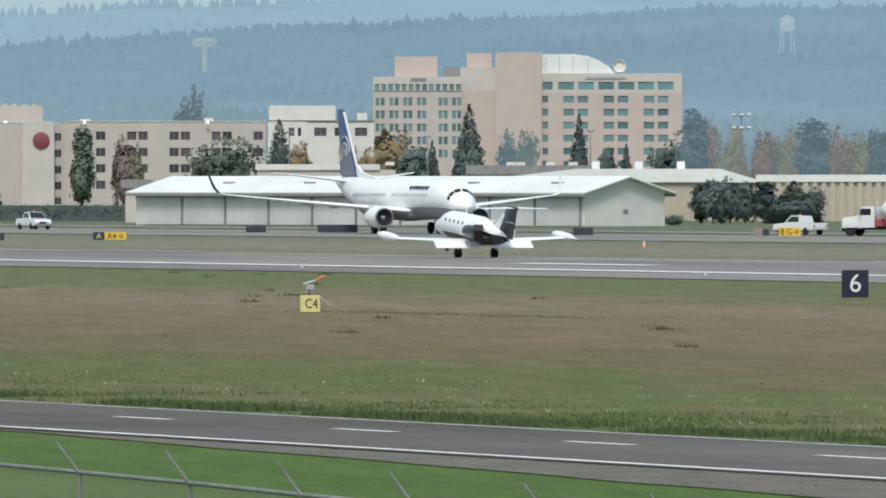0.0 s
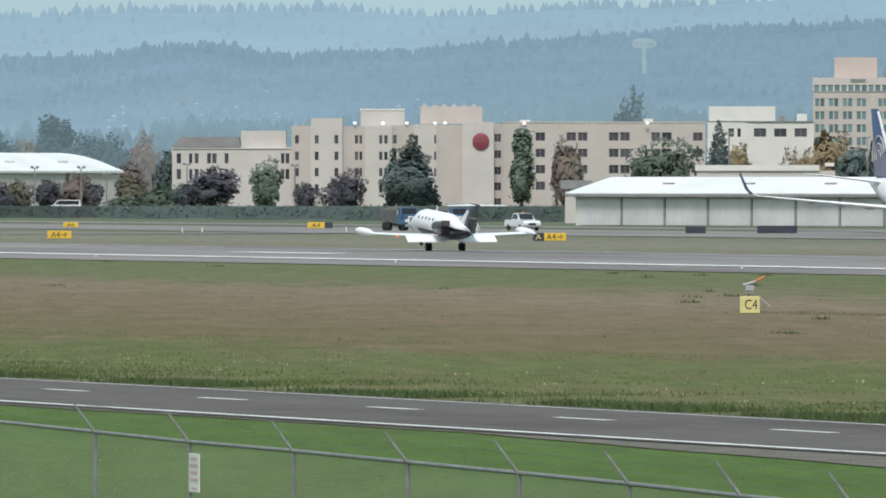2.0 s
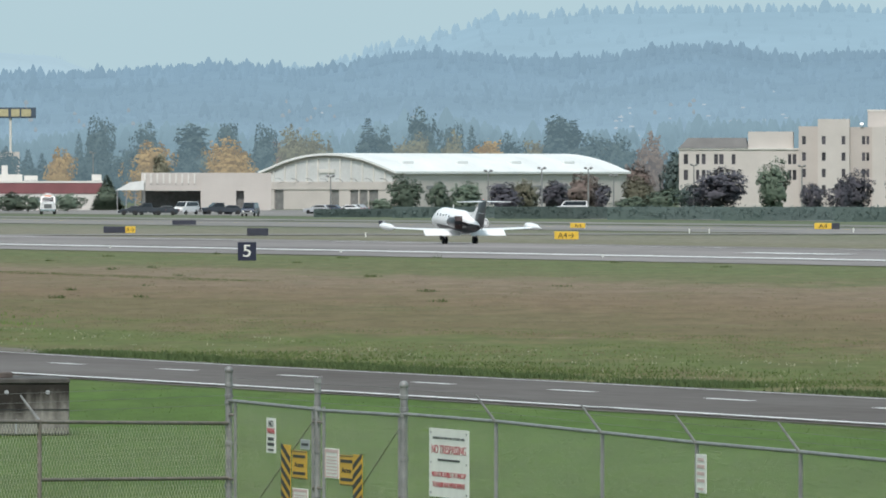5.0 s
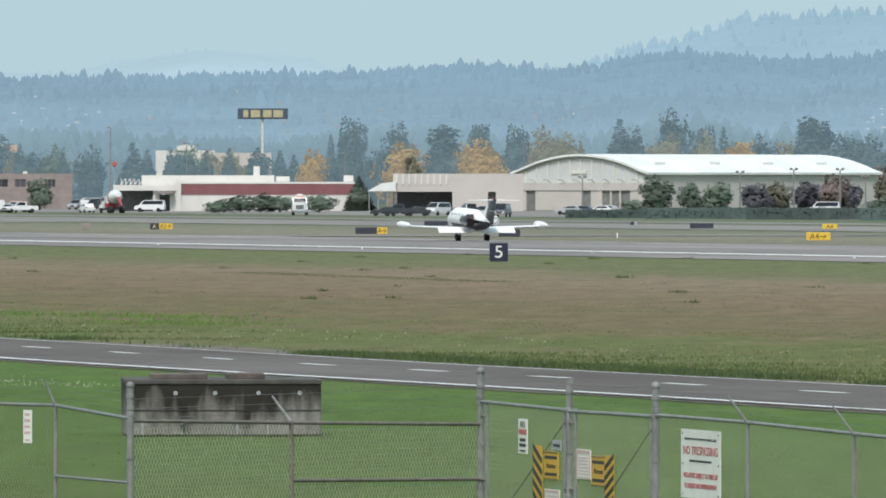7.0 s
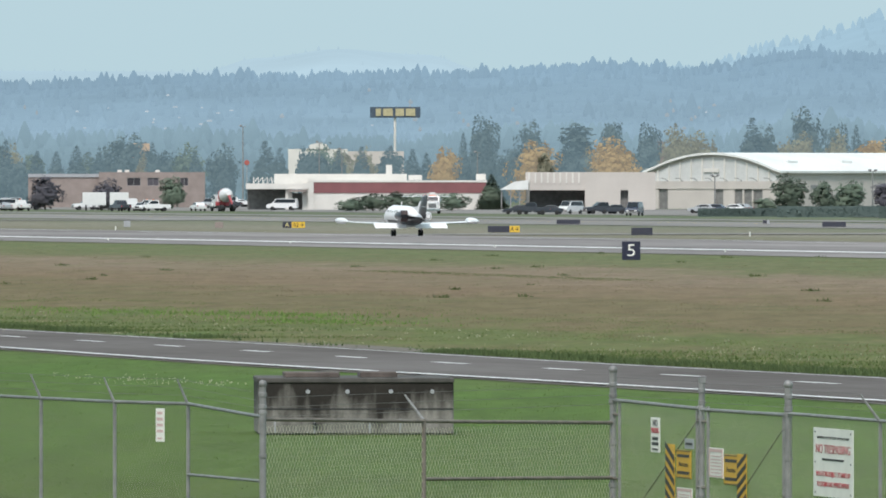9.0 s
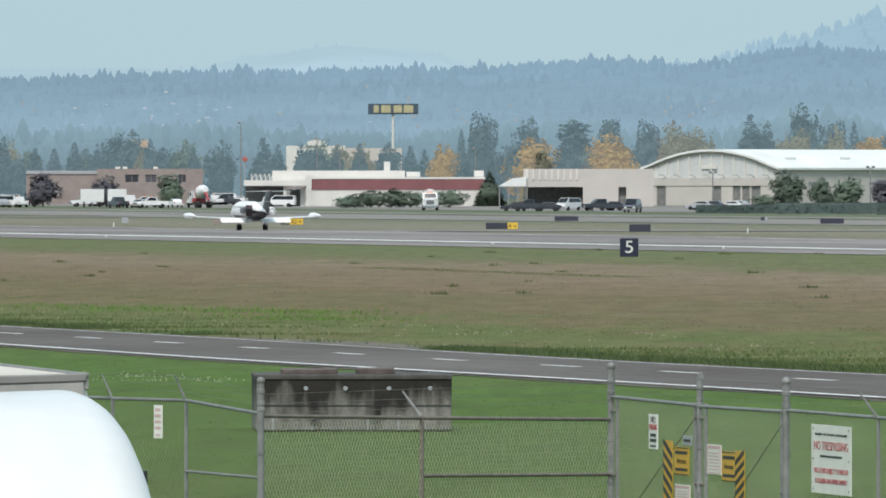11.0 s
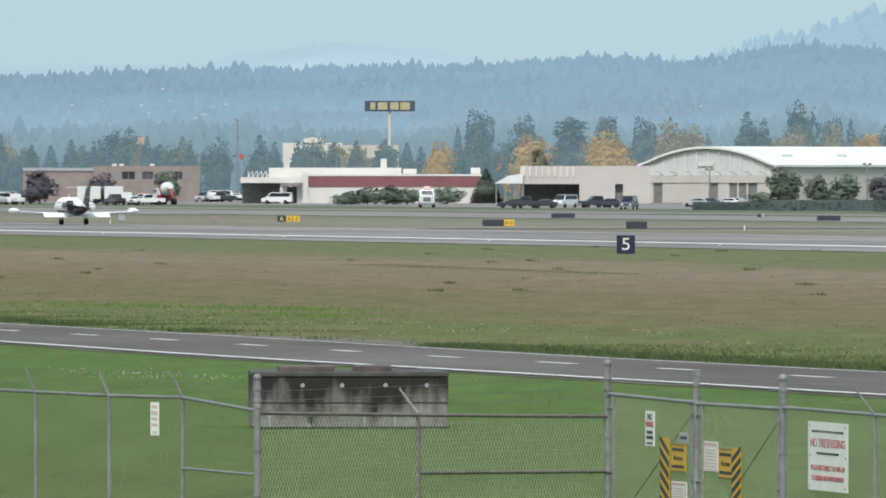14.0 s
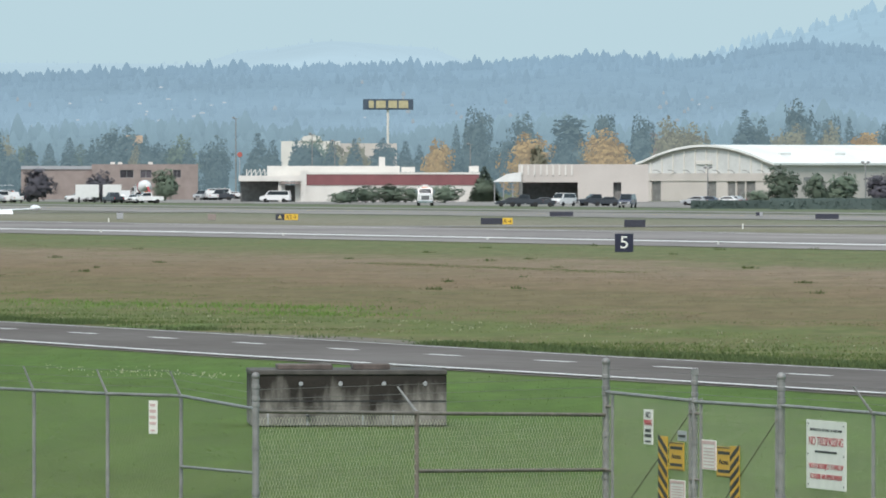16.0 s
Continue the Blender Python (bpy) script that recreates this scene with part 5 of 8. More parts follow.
def shed():
    """The long low hangar with a row of doors and a gabled end."""
    x, y = 533.0, 1274.0
    ang = -math.degrees(math.atan2(65.2, 28.7))
    ob = thing("hangar_shed", pose(x, y, 0, 0, 0, ang), "long low white metal hangar with sliding doors and shallow gable", "hangar")
    L, W, eave, ridge = 71.2, 13.0, 3.85, 5.5
    # x runs along the front towards the gabled end at x = 0; y is depth
    wall = Mesh().prism([(0, 0), (W, 0), (W, eave), (W / 2, ridge - 0.12), (0, eave)], -L, 0, "x")
    part("wall", wall, WHITE_WALL, ob)
    for s in (0, 1):
        y0, y1 = (-0.9, W / 2) if s == 0 else (W + 0.9, W / 2)
        z0 = eave - 0.22
        roof = Mesh().loft([[(-L - 0.8, y0, z0), (0.9, y0, z0), (0.9, y0, z0 + 0.14), (-L - 0.8, y0, z0 + 0.14)], [(-L - 0.8, y1, ridge - 0.05), (0.9, y1, ridge - 0.05), (0.9, y1, ridge + 0.1), (-L - 0.8, y1, ridge + 0.1)]])
        part("roof", roof, WHITE_ROOF, ob, "white ribbed metal roof")
        part("gutter", Mesh().box(-L - 0.8, 0.9, y0 - 0.06 if s == 0 else y0, y0 if s == 0 else y0 + 0.06, z0 - 0.32, z0 + 0.02), GREY_TRIM, ob)
    n = 10
    for k in range(n):
        a = -L + 0.6 + (L - 1.2) * k / n
        bb = -L + 0.6 + (L - 1.2) * (k + 1) / n
        d = part("door", Mesh().rbox(a + 0.25, bb - 0.25, -0.09, -0.01, 0.05, 3.2, 0.02), SHED_WALL, ob, "pale sliding hangar door")
        for j in range(1, 6):
            xx = a + (bb - a) * j / 6
            part("rib", Mesh().box(xx - 0.03, xx + 0.03, -0.12, -0.085, 0.1, 3.15), SHED_WALL, d)
        part("post", Mesh().box(bb - 0.13, bb + 0.13, -0.16, 0, 0, 3.4), GREY_TRIM, ob)
    part("door_track", Mesh().box(-L, 0, -0.2, 0, 3.22, 3.45), GREY_TRIM, ob)
    part("gable_window", Mesh().box(0, 0.06, 6.0, 7.2, 3.2, 4.1), WHITE_WALL, ob, "white gable vent")
    part("gable_window", Mesh().box(0, 0.05, 6.2, 7.0, 1.4, 1.9), GREY_TRIM, ob)
    part("side_door", Mesh().box(0, 0.05, 10.2, 11.4, 0, 2.1), WHITE_WALL, ob)
    for xx in (-60, -47, -34, -21, -8):
        part("roof_vent", Mesh().box(xx, xx + 1.6, 3.0, 3.4, 4.55, 4.95), GREY_TRIM, ob)
    return ob


def tan_hangars():
    b = Block("tan_hangar", 1200, 1560, 395, "tan ribbed metal hangar with a white roof")
    Z, X = b.Z, b.X
    b.wall(X(840), X(1336), 0, Z(322), 0, 12, TAN_WALL)
    part("roof", Mesh().prism([(X(830), Z(323)), (X(1339), Z(323)), (X(1339), Z(318)), (X(1275), Z(299)), (X(1020), Z(299)), (X(905), Z(312)), (X(830), Z(319))], -0.5, 12.5), WHITE_ROOF, b.ob, "low white metal roof")
    for x in (1054, 1130, 1205):
        b.box("roof_stack", X(x - 7), X(x + 7), 3, 4, Z(299), Z(286), WHITE_ROOF, "white roof stack")
    rib = Mesh().box(-0.09, 0.09, -0.14, 0, 0, Z(323)).data("rib", TAN_WALL)
    for k in range(30):
        part("rib", rib, None, b.ob, "", Matrix.Translation((X(1130 + 7.0 * k), 0, 0)))
    b2 = Block("tan_hangar", 1500, 1545, 402, "tan ribbed metal shed with a flat pale roof")
    Z, X = b2.Z, b2.X
    b2.wall(X(1340), X(1760), 0, Z(322), 0, 12, TAN_WALL)
    b2.box("roof", X(1337), X(1765), -0.4, 12.4, Z(322), Z(309.5), WHITE_ROOF, "pale metal roof edge")
    rib = Mesh().box(-0.3, 0.3, -0.3, 0, 0, Z(323)).data("rib", TAN_WALL)
    for k in range(26):
        part("rib", rib, None, b2.ob, "", Matrix.Translation((X(1346 + 16 * k), 0, 0)))
    # grey flat roof and low roofs behind the shed
    b3 = Block("low_building", 720, 1750, 380, "low cream building with flat grey roof")
    Z, X = b3.Z, b3.X
    b3.box("wall", X(455), X(700), 0, 14, 0, Z(301), CREAM)
    b3.box("roof", X(452), X(672), -0.3, 14.3, Z(301), Z(291), WHITE_WALL)
    b3.box("wall", X(827), X(1050), 2, 14, 0, Z(309), BEIGE)
    b3.box("roof", X(825), X(1052), 1.7, 14.3, Z(309), Z(293), GREY_TRIM, "grey flat roof")
    for x in (690, 905, 922, 975, 1015):
        b3.box("roof_unit", X(x - 8), X(x + 8), 4, 7, Z(293), Z(287), WHITE_WALL)
    b4 = Block("small_shed", 238, 1500, 390, "small cream shed with a grey roof")
    b4.box("wall", b4.X(222), b4.X(262), 0, 8, 0, b4.Z(333), CREAM)
    b4.box("roof", b4.X(214), b4.X(270), -0.5, 8.5, b4.Z(333), b4.Z(318), GREY_TRIM, "grey roof edge")


def arch_hangar():
    b = Block("arched_hangar", -975, 2230, 370, "large hangar with an arched white roof and glazed front", -38, "hangar")
    W, L = 30.6, 69.0
    eave, rise = 6.4, 3.3
    # local: front runs along -x from the corner, side runs along +y
    arc = [(-W * i / 20, eave + rise * (1 - (2 * i / 20 - 1) ** 2)) for i in range(21)]
    part("wall", Mesh().prism([(0, 0), (0, eave)] + arc[1:-1] + [(-W, eave), (-W, 0)], 0.4, L), CREAM, b.ob, "cream side wall")
    outer = [(x + (0.6 if i == 0 else -0.6 if i == 20 else 0), z + 0.45) for i, (x, z) in enumerate(arc)]
    rings = [[(x, y, z) for x, z in outer] + [(x, y, z - 0.4) for x, z in reversed(outer)] for y in (-0.5, L + 0.5)]
    part("roof", Mesh().loft(rings), WHITE_ROOF, b.ob, "white curved metal roof")
    part("front_panel", Mesh().prism([(-0.6, 4.3)] + [(x * 0.96 - 0.6, z - 0.5) for x, z in arc] + [(-W + 0.6, 4.3)], 0.2, 0.42), STEEL_WALL, b.ob, "grey glazed arch front")
    for k in range(1, 12):
        x = -W * k / 12
        zt = eave + rise * (1 - (2 * k / 12 - 1) ** 2) - 0.4
        part("mullion", Mesh().box(x - 0.12, x + 0.12, 0.0, 0.2, 4.3, zt), WHITE_WALL, b.ob)
    part("lintel", Mesh().box(-W, 0, -0.1, 0.4, 3.6, 5.0), CREAM, b.ob, "cream concrete band over the doors")
    part("sign_board", Mesh().box(-17.5, -14, -0.05, 0.18, 6.6, 7.3), WHITE_WALL, b.ob)
    # sliding leaves with open gaps between them
    gaps = [(0.09, 0.16), (0.515, 0.577), (0.66, 0.72), (0.73, 0.79), (0.80, 0.87)]
    edges = [0.01] + [e for g in gaps for e in g] + [0.99]
    for a, e in zip(edges[::2], edges[1::2]):
        part("door_leaf", Mesh().box(-W + W * a, -W + W * e, 0.05, 0.3, 0, 3.6), CREAM, b.ob, "cream sliding door leaf")
    for a, e in gaps:
        part("door_gap", Mesh().box(-W + W * a, -W + W * e, 0.31, 0.4, 0, 3.6), SHADE_HOLE, b.ob, "shaded door gap")
    for k in range(9):
        x = -W * (k + 0.5) / 9
        part("lamp_arm", Mesh().rod((x, 0.0, 4.9), (x - 0.5, -0.5, 5.5), 0.06, n=5).rod((x - 0.5, -0.5, 5.5), (x - 1.1, -1.0, 5.55), 0.06, n=5), GREY_TRIM, b.ob, "curved lamp arm")
    for k in range(8):
        part("roof_vent", Mesh().box(-W * 0.55, -W * 0.55 + 2.2, 6 + 8 * k, 7.4 + 8 * k, 9.6, 10.15), WHITE_ROOF, b.ob)
        if k % 2 == 0:
            part("roof_vent", Mesh().box(-W * 0.16, -W * 0.16 + 1.2, 7 + 8 * k, 10 + 8 * k, 8.0, 8.7), WHITE_ROOF, b.ob)
    for k in range(6):
        part("side_window", Mesh().box(-0.02, 0.06, 9 + 10 * k, 13 + 10 * k, 3.6, 4.3), GREY_TRIM, b.ob)
    # flat annexe beside it
    a = Block("hangar_annexe", -1310, 2170, 372, "cream flat-roofed annexe with open bays")
    Z, X = a.Z, a.X
    # the open doorway is a pane in the colour of its inner shade
    a.wall(X(-1320), X(-1195), 0, Z(303), 0, 20, CREAM, [(X(-1257), X(-1243), 0.02, Z(335))], SHADE_HOLE, 1.2)
    a.wall(X(-1425), X(-1320), Z(335), Z(303), 0.3, 20, CREAM)
    a.box("back_wall", X(-1425), X(-1320), 8, 9, 0, Z(335), SHADE_HOLE, "shaded open bay")
    a.box("pier", X(-1424), X(-1418), 0.3, 2, 0, Z(335), CREAM)
    part("canopy", Mesh().prism([(X(-1470), Z(334)), (X(-1420), Z(334)), (X(-1420), Z(317)), (X(-1445), Z(320))], -6, 8), WHITE_ROOF, a.ob, "sloped pale canopy roof")
    for x in (-1468, -1452, -1436):
        a.box("canopy_post", X(x), X(x + 2), -5.8, -5.5, 0, Z(333), GREY_TRIM)
    for k in range(9):
        a.box("facade_rib", X(-1420 + 11 * k), X(-1417 + 11 * k), 0.1, 0.3, Z(322), Z(304), WHITE_WALL)
    return b.ob


def low_terminal():
    b = Block("low_warehouse", -1655, 2180, 370, "low white warehouse with a dark maroon band")
    Z, X = b.Z, b.X
    b.box("wall", X(-1810), X(-1495), 0, 18, 0, Z(340), WHITE_WALL)
    b.box("band", X(-1800), X(-1495), -0.12, 18, Z(340), Z(321), MAROON, "dark maroon band")
    b.box("coping", X(-1812), X(-1493), -0.2, 18.1, Z(321), Z(317.5), WHITE_WALL)
    b.box("upper_wall", X(-1870), X(-1635), 3, 18, Z(330), Z(306), WHITE_WALL)
    b.box("chimney", X(-1672), X(-1661), 4, 6, Z(306), Z(290), WHITE_WALL)
    b.box("roof_unit", X(-1632), X(-1608), 4, 8, Z(317), Z(308), WHITE_WALL)
    b.box("roof_unit", X(-1512), X(-1495), 4, 8, Z(317), Z(306), WHITE_WALL)
    b.box("pier", X(-1810), X(-1800), -0.5, 6, 0, Z(313), WHITE_WALL)
    b.box("garage_roof", X(-1920), X(-1808), -0.6, 12, Z(333), Z(323), WHITE_WALL)
    b.box("garage_back", X(-1918), X(-1848), 6, 7, 0, Z(333), SHADE_HOLE, "shaded open garage")
    b.box("garage_wall", X(-1850), X(-1838), 0, 6, 0, Z(333), WHITE_WALL)
    b.box("garage_wall", X(-1820), X(-1810), 0, 6, 0, Z(333), WHITE_WALL)
    b.box("garage_door", X(-1838), X(-1820), 2, 2.2, 0, Z(340), SHADE_HOLE)
    b.box("awning", X(-1846), X(-1812), -2.2, 0, Z(338), Z(334), BRICK_WALL)
    rail = Mesh()
    for x in range(-1906, -1866, 8):
        rail.rod((X(x), 0.5, Z(323)), (X(x), 0.5, Z(312)), 0.08)
        rail.rod((X(x), 0.5, Z(323)), (X(x + 7), 0.5, Z(312)), 0.06)
    part("roof_frame", rail, WHITE_WALL, b.ob)
    br = Block("brick_building", -2140, 2350, 372, "brown brick building with dark window bays")
    Z, X = br.Z, br.X
    br.wall(X(-2180), X(-1992), 0, Z(303), 0, 16, BRICK_WALL, grid(br, [(-2130, -2106), (-2094, -2074), (-2036, -2022)], [(313, 327)]), PANE)
    br.box("wall", X(-2305), X(-2180), 1, 14, 0, Z(308), BRICK_WALL)
    br.box("roof_edge", X(-2305), X(-2178), 0.8, 14, Z(312), Z(306), GREY_PAINT)
    for x in (-2143, -2130, -2076):
        br.box("roof_unit", X(x - 4), X(x + 4), 3, 5, Z(303), Z(299), WHITE_WALL)
    # pale stores behind
    st = Block("store_building", -1810, 2900, 350, "pale flat store building with a rounded front")
    Z, X = st.Z, st.X
    st.box("wall", X(-1845), X(-1740), 0, 20, 0, Z(262), WHITE_WALL)
    part("rounded_front", Mesh().prism([(X(-1812), Z(262)), (X(-1772), Z(262)), (X(-1776), Z(254)), (X(-1790), Z(251)), (X(-1806), Z(254))], -0.4, 8), WHITE_WALL, st.ob)
    st.box("wall", X(-1740), X(-1640), 4, 20, 0, Z(266), CREAM)
    s2 = Block("store_building", -2105, 3000, 345, "small orange-trimmed store building far off")
    s2.box("wall", s2.X(-2120), s2.X(-2090), 0, 8, 0, s2.Z(252), material("orange_render", (0.5, 0.38, 0.29), 0.8))
    s3 = Block("round_sign", -1918, 2800, 345, "red round pole sign", 0, "sign")
    part("disc", Mesh().turn([(0.55, -0.1), (0.6, 0), (0.55, 0.1)], "y", 20, (0, 0, s3.Z(286))), material("bright_red_sign", (0.45, 0.12, 0.10), 0.5), s3.ob)
    part("pole", Mesh().rod((0, 0.2, 0), (0, 0.2, s3.Z(290)), 0.1), GREY_PAINT, s3.ob)


def pole_sign():
    b = Block("store_pole_sign", -1656, 3000, 345, "tall pole sign, dark blue panel with pale yellow bars", 0, "sign")
    Z, X = b.Z, b.X
    part("panel", Mesh().rbox(X(-1700), X(-1611), -0.5, 0.5, Z(206.5), Z(187.5), 0.05), material("dark_blue_panel", (0.06, 0.085, 0.12), 0.5), b.ob, "dark blue panel")
    yel = material("pale_yellow_bars", (0.45, 0.40, 0.24), 0.5)
    for x0, x1 in ((-1690, -1681), (-1677, -1660), (-1655, -1640), (-1637, -1620)):
        part("bar", Mesh().box(X(x0), X(x1), -0.62, -0.45, Z(203.5), Z(190.5)), yel, b.ob, "pale yellow bar")
    part("pole", Mesh().rod((0, 0.3, 0), (0, 0.3, Z(206)), 0.3, n=12), WHITE_WALL, b.ob, "white pole", None, True)


hotel()
tower_hotel()
white_offices()
shed()
tan_hangars()
arch_hangar()
low_terminal()
pole_sign()
JET = business_jet()
LINER = airliner()

# ---------------------------------------------------------------- fence and gate
GALV = material("galvanised_steel", (0.24, 0.24, 0.235), 0.55, 0.25, vary=0.25, scale=5, fine=0.4)
RUSTY = material("rusty_steel", (0.19, 0.165, 0.14), 0.7, 0.2, vary=0.3, scale=5, fine=0.4)
GATE_WIRE = material("bright_gate_wire", (0.52, 0.50, 0.38), 0.6, 0.2, vary=0.2, scale=9)
BARB = material("barbed_wire", (0.13, 0.13, 0.12), 0.7, vary=0.2)
WIRE = material("fence_wire", (0.33, 0.32, 0.25), 0.6, 0.3, vary=0.2, scale=9)
SIGN_WHITE = material("sign_white", (0.78, 0.77, 0.72), 0.5, vary=0.06, scale=3)
SIGN_PINK = material("faded_red_sign", (0.60, 0.42, 0.40), 0.5, vary=0.1, scale=3)
SIGN_RED = material("sign_red", (0.38, 0.06, 0.07), 0.5, vary=0.1)
SIGN_BLACK = material("sign_black", (0.02, 0.02, 0.022), 0.5)
SIGN_YELLOW = material("sign_yellow", (0.62, 0.36, 0.03), 0.5, vary=0.08, scale=3)
AIR_YELLOW = material("airfield_yellow", (0.72, 0.46, 0.05), 0.5, vary=0.08)
PALE_YELLOW = material("pale_yellow", (0.66, 0.58, 0.25), 0.5, vary=0.08)
AIR_DARK = material("airfield_sign_back", (0.035, 0.037, 0.055), 0.6, vary=0.2)
ORANGE = material("orange_paint", (0.65, 0.16, 0.04), 0.5, vary=0.1)


def lettering(text, size, mat, parent, m, width=None, name="lettering"):
    """Flat letters in the built-in font, as a mesh, centred; stretched to a width where one is given."""
    cu = bpy.data.curves.new("text", "FONT")
    cu.body, cu.size, cu.align_x, cu.align_y = text, size, "CENTER", "CENTER"
    cu.extrude = 0.003
    tmp = bpy.data.objects.new("text", cu)
    scene.collection.objects.link(tmp)
    me = bpy.data.meshes.new_from_object(tmp)
    bpy.data.objects.remove(tmp)
    me.name = name
    xs = [v.co.x for v in me.vertices]
    s = width / (max(xs) - min(xs)) if width else 1.0
    me.transform(Matrix.Diagonal((s, 1, 1, 1)))
    me.materials.clear()
    me.materials.append(mat)
    ob = part(name, me, None, parent, "", m @ pose(0, 0, 0, 90, 0, 0))
    return ob


def ball(r):
    return [(r * math.sin(math.pi * i / 8) + 0.001, -r * math.cos(math.pi * i / 8)) for i in range(9)]


def fence_points(rows):
    return [(Vector((*spot(bearing(u), d), 0)), z) for u, d, z in rows]


def link_panel(parent, a, b, z0, za, zb, pitch=0.075, thick=0.0032, mat=None):
    """Chain link between two posts: two sets of slanting wires."""
    me = Mesh()
    L = (b - a).length
    d = (b - a) / L
    n = Vector((-d.y, d.x, 0)) * 0.004
    up = Vector((0, 0, 1))
    h = min(za, zb) - z0
    count = int(L / pitch)
    slope = 0.62
    for side in (1, -1):
        k = -int(h * slope / pitch) - 1
        while k * pitch < L + h * slope:
            s0 = k * pitch if side > 0 else k * pitch + h * slope
            lo, hi = 0.0, 1.0
            ds = side * h * slope
            if side > 0:
                lo, hi = max(0, -s0 / ds), min(1, (L - s0) / ds)
            else:
                lo, hi = max(0, (L - s0) / ds), min(1, -s0 / ds)
            if hi > lo + 0.01:
                p = a + d * (s0 + ds * lo) + up * (z0 + h * lo) + n * side
                q = a + d * (s0 + ds * hi) + up * (z0 + h * hi) + n * side
                w = d * thick
                me.add([p - w, p + w, q + w, q - w], [(0, 1, 2, 3)])
            k += 1
    data = bpy.data.meshes.new("chain_link")
    data.from_pydata([tuple(v) for v in me.v], [], me.f)
    data.materials.append(mat or WIRE)
    ob = part("chain_link", data, None, parent)
    ob["kind"] = "stuff"
    return ob


def fence_run(name, rows, label, arms, lean, low_rail=False, post_r=0.027, wire=None, gauge=0.0018):
    pts = fence_points(rows)
    ob = thing(name, pose(0, 0, 0), label, "fence")
    for i, (p, z) in enumerate(pts):
        post = part("post", Mesh().rod((p.x, p.y, 0), (p.x, p.y, z + 0.02), post_r, n=10), GALV, ob, "", None, True)
        if arms[i]:
            tip = p + Vector((lean[0], lean[1], z + 0.34))
            part("barb_arm", Mesh().rod((p.x, p.y, z - 0.02), tip, 0.022, 0.012, 6), GALV, post)
    for (p, zp), (q, zq) in zip(pts, pts[1:]):
        part("top_rail", Mesh().rod((p.x, p.y, zp), (q.x, q.y, zq), 0.024, n=8), GALV, ob, "", None, True)
        link_panel(ob, p, q, 0.05, zp, zq, 0.075, gauge, wire)
        for k in (0.35, 0.68, 1.0):
            o = Vector((lean[0] * k, lean[1] * k, 0.34 * k))
            part("barbed_wire", Mesh().rod(Vector((p.x, p.y, zp)) + o, Vector((q.x, q.y, zq)) + o, 0.0025, n=4), BARB, ob)
    return ob, pts


R = [(-960, 164.3, 2.3), (-797, 159.3, 2.3), (-609, 152.2, 2.3), (-442, 146.4, 2.3), (-258, 141.5, 2.3), (-56, 135.9, 2.3), (141, 130.9, 2.3), (336, 126.3, 2.3), (535, 121.4, 2.3), (735, 117.4, 2.3), (975, 112.8, 2.3), (1200, 109.0, 2.3), (1440, 105.2, 2.3), (1700, 101.5, 2.3)]
FENCE, FP = fence_run("perimeter_fence", R, "galvanised chain-link fence with barbed wire arms", [0] + [1] * 13, (-0.24, 0.10), wire=GATE_WIRE, gauge=0.0042)
LFT = [(-1890, 166, 2.22), (-2022, 171.4, 2.3), (-2152, 173.0, 2.3), (-2282, 175.9, 2.3), (-2412, 179, 2.3), (-2560, 183, 2.3)]
FENCE2, FP2 = fence_run("perimeter_fence", LFT, "galvanised chain-link fence running beside the road", [0, 1, 1, 1, 1, 1], (-0.14, 0.06))
a, b = FP2[0][0], FP2[1][0]
part("middle_rail", Mesh().rod((a.x, a.y, 5.4 - 535 * 166 / 22000), (b.x, b.y, 5.4 - 523 * 171.4 / 22000), 0.02), GALV, FENCE2)

GATE = thing("vehicle_gate", pose(0, 0, 0), "galvanised chain-link double gate with warning boards", "gate")
gp = {k: Vector((*spot(bearing(u), d), 0)) for k, u, d in (("A", -1890, 166), ("M", -1605, 169.8), ("B", -1270, 174.4), ("C", -1113, 169.2), ("E", -960, 164.3))}
for k, top, r, cap in (("A", 2.70, 0.046, True), ("B", 2.76, 0.05, True), ("C", 2.70, 0.042, False), ("E", 2.72, 0.05, True)):
    p = gp[k]
    po = part("post", Mesh().rod((p.x, p.y, 0), (p.x, p.y, top - 0.06), r, n=14), GALV, GATE, "thick steel gate post", None, True)
    if cap:
        part("post_cap", Mesh().turn(ball(r * 1.25), "z", 12, (p.x, p.y, top - 0.04)), GALV, po, "", None, True)
    else:
        part("post_cap", Mesh().box(p.x - r, p.x + r, p.y - r, p.y + r, top - 0.07, top), GALV, po)
    for z in (2.52, 2.36, 2.28, 1.7, 1.1):
        part("clamp", Mesh().turn([(r, -0.03), (r * 1.22, -0.025), (r * 1.22, 0.025), (r, 0.03)], "z", 12, (p.x, p.y, z)), GALV, po)
for k1, k2 in (("B", "C"), ("C", "E")):
    p, q = gp[k1], gp[k2]
    for f in (0.075, 0.95):
        w_ = p + (q - p) * f
        part("leaf_frame", Mesh().rod((w_.x, w_.y, 0.05), (w_.x, w_.y, 2.31), 0.024, n=8), GALV, GATE, "", None, True)
        for z in (2.1, 1.2, 0.35):
            e_ = p if f < 0.5 else q
            part("hinge", Mesh().rod((w_.x, w_.y, z), (e_.x, e_.y, z), 0.02, n=6), RUSTY, GATE)
pm_ = gp["M"]
part("gate_post", Mesh().rod((pm_.x, pm_.y, 0), (pm_.x, pm_.y, 2.12), 0.032, n=10), RUSTY, GATE, "rusty middle post", None, True)
part("barb_arm", Mesh().rod((pm_.x, pm_.y, 2.1), (pm_.x - 0.2, pm_.y + 0.25, 2.45), 0.025, 0.014), GALV, GATE)
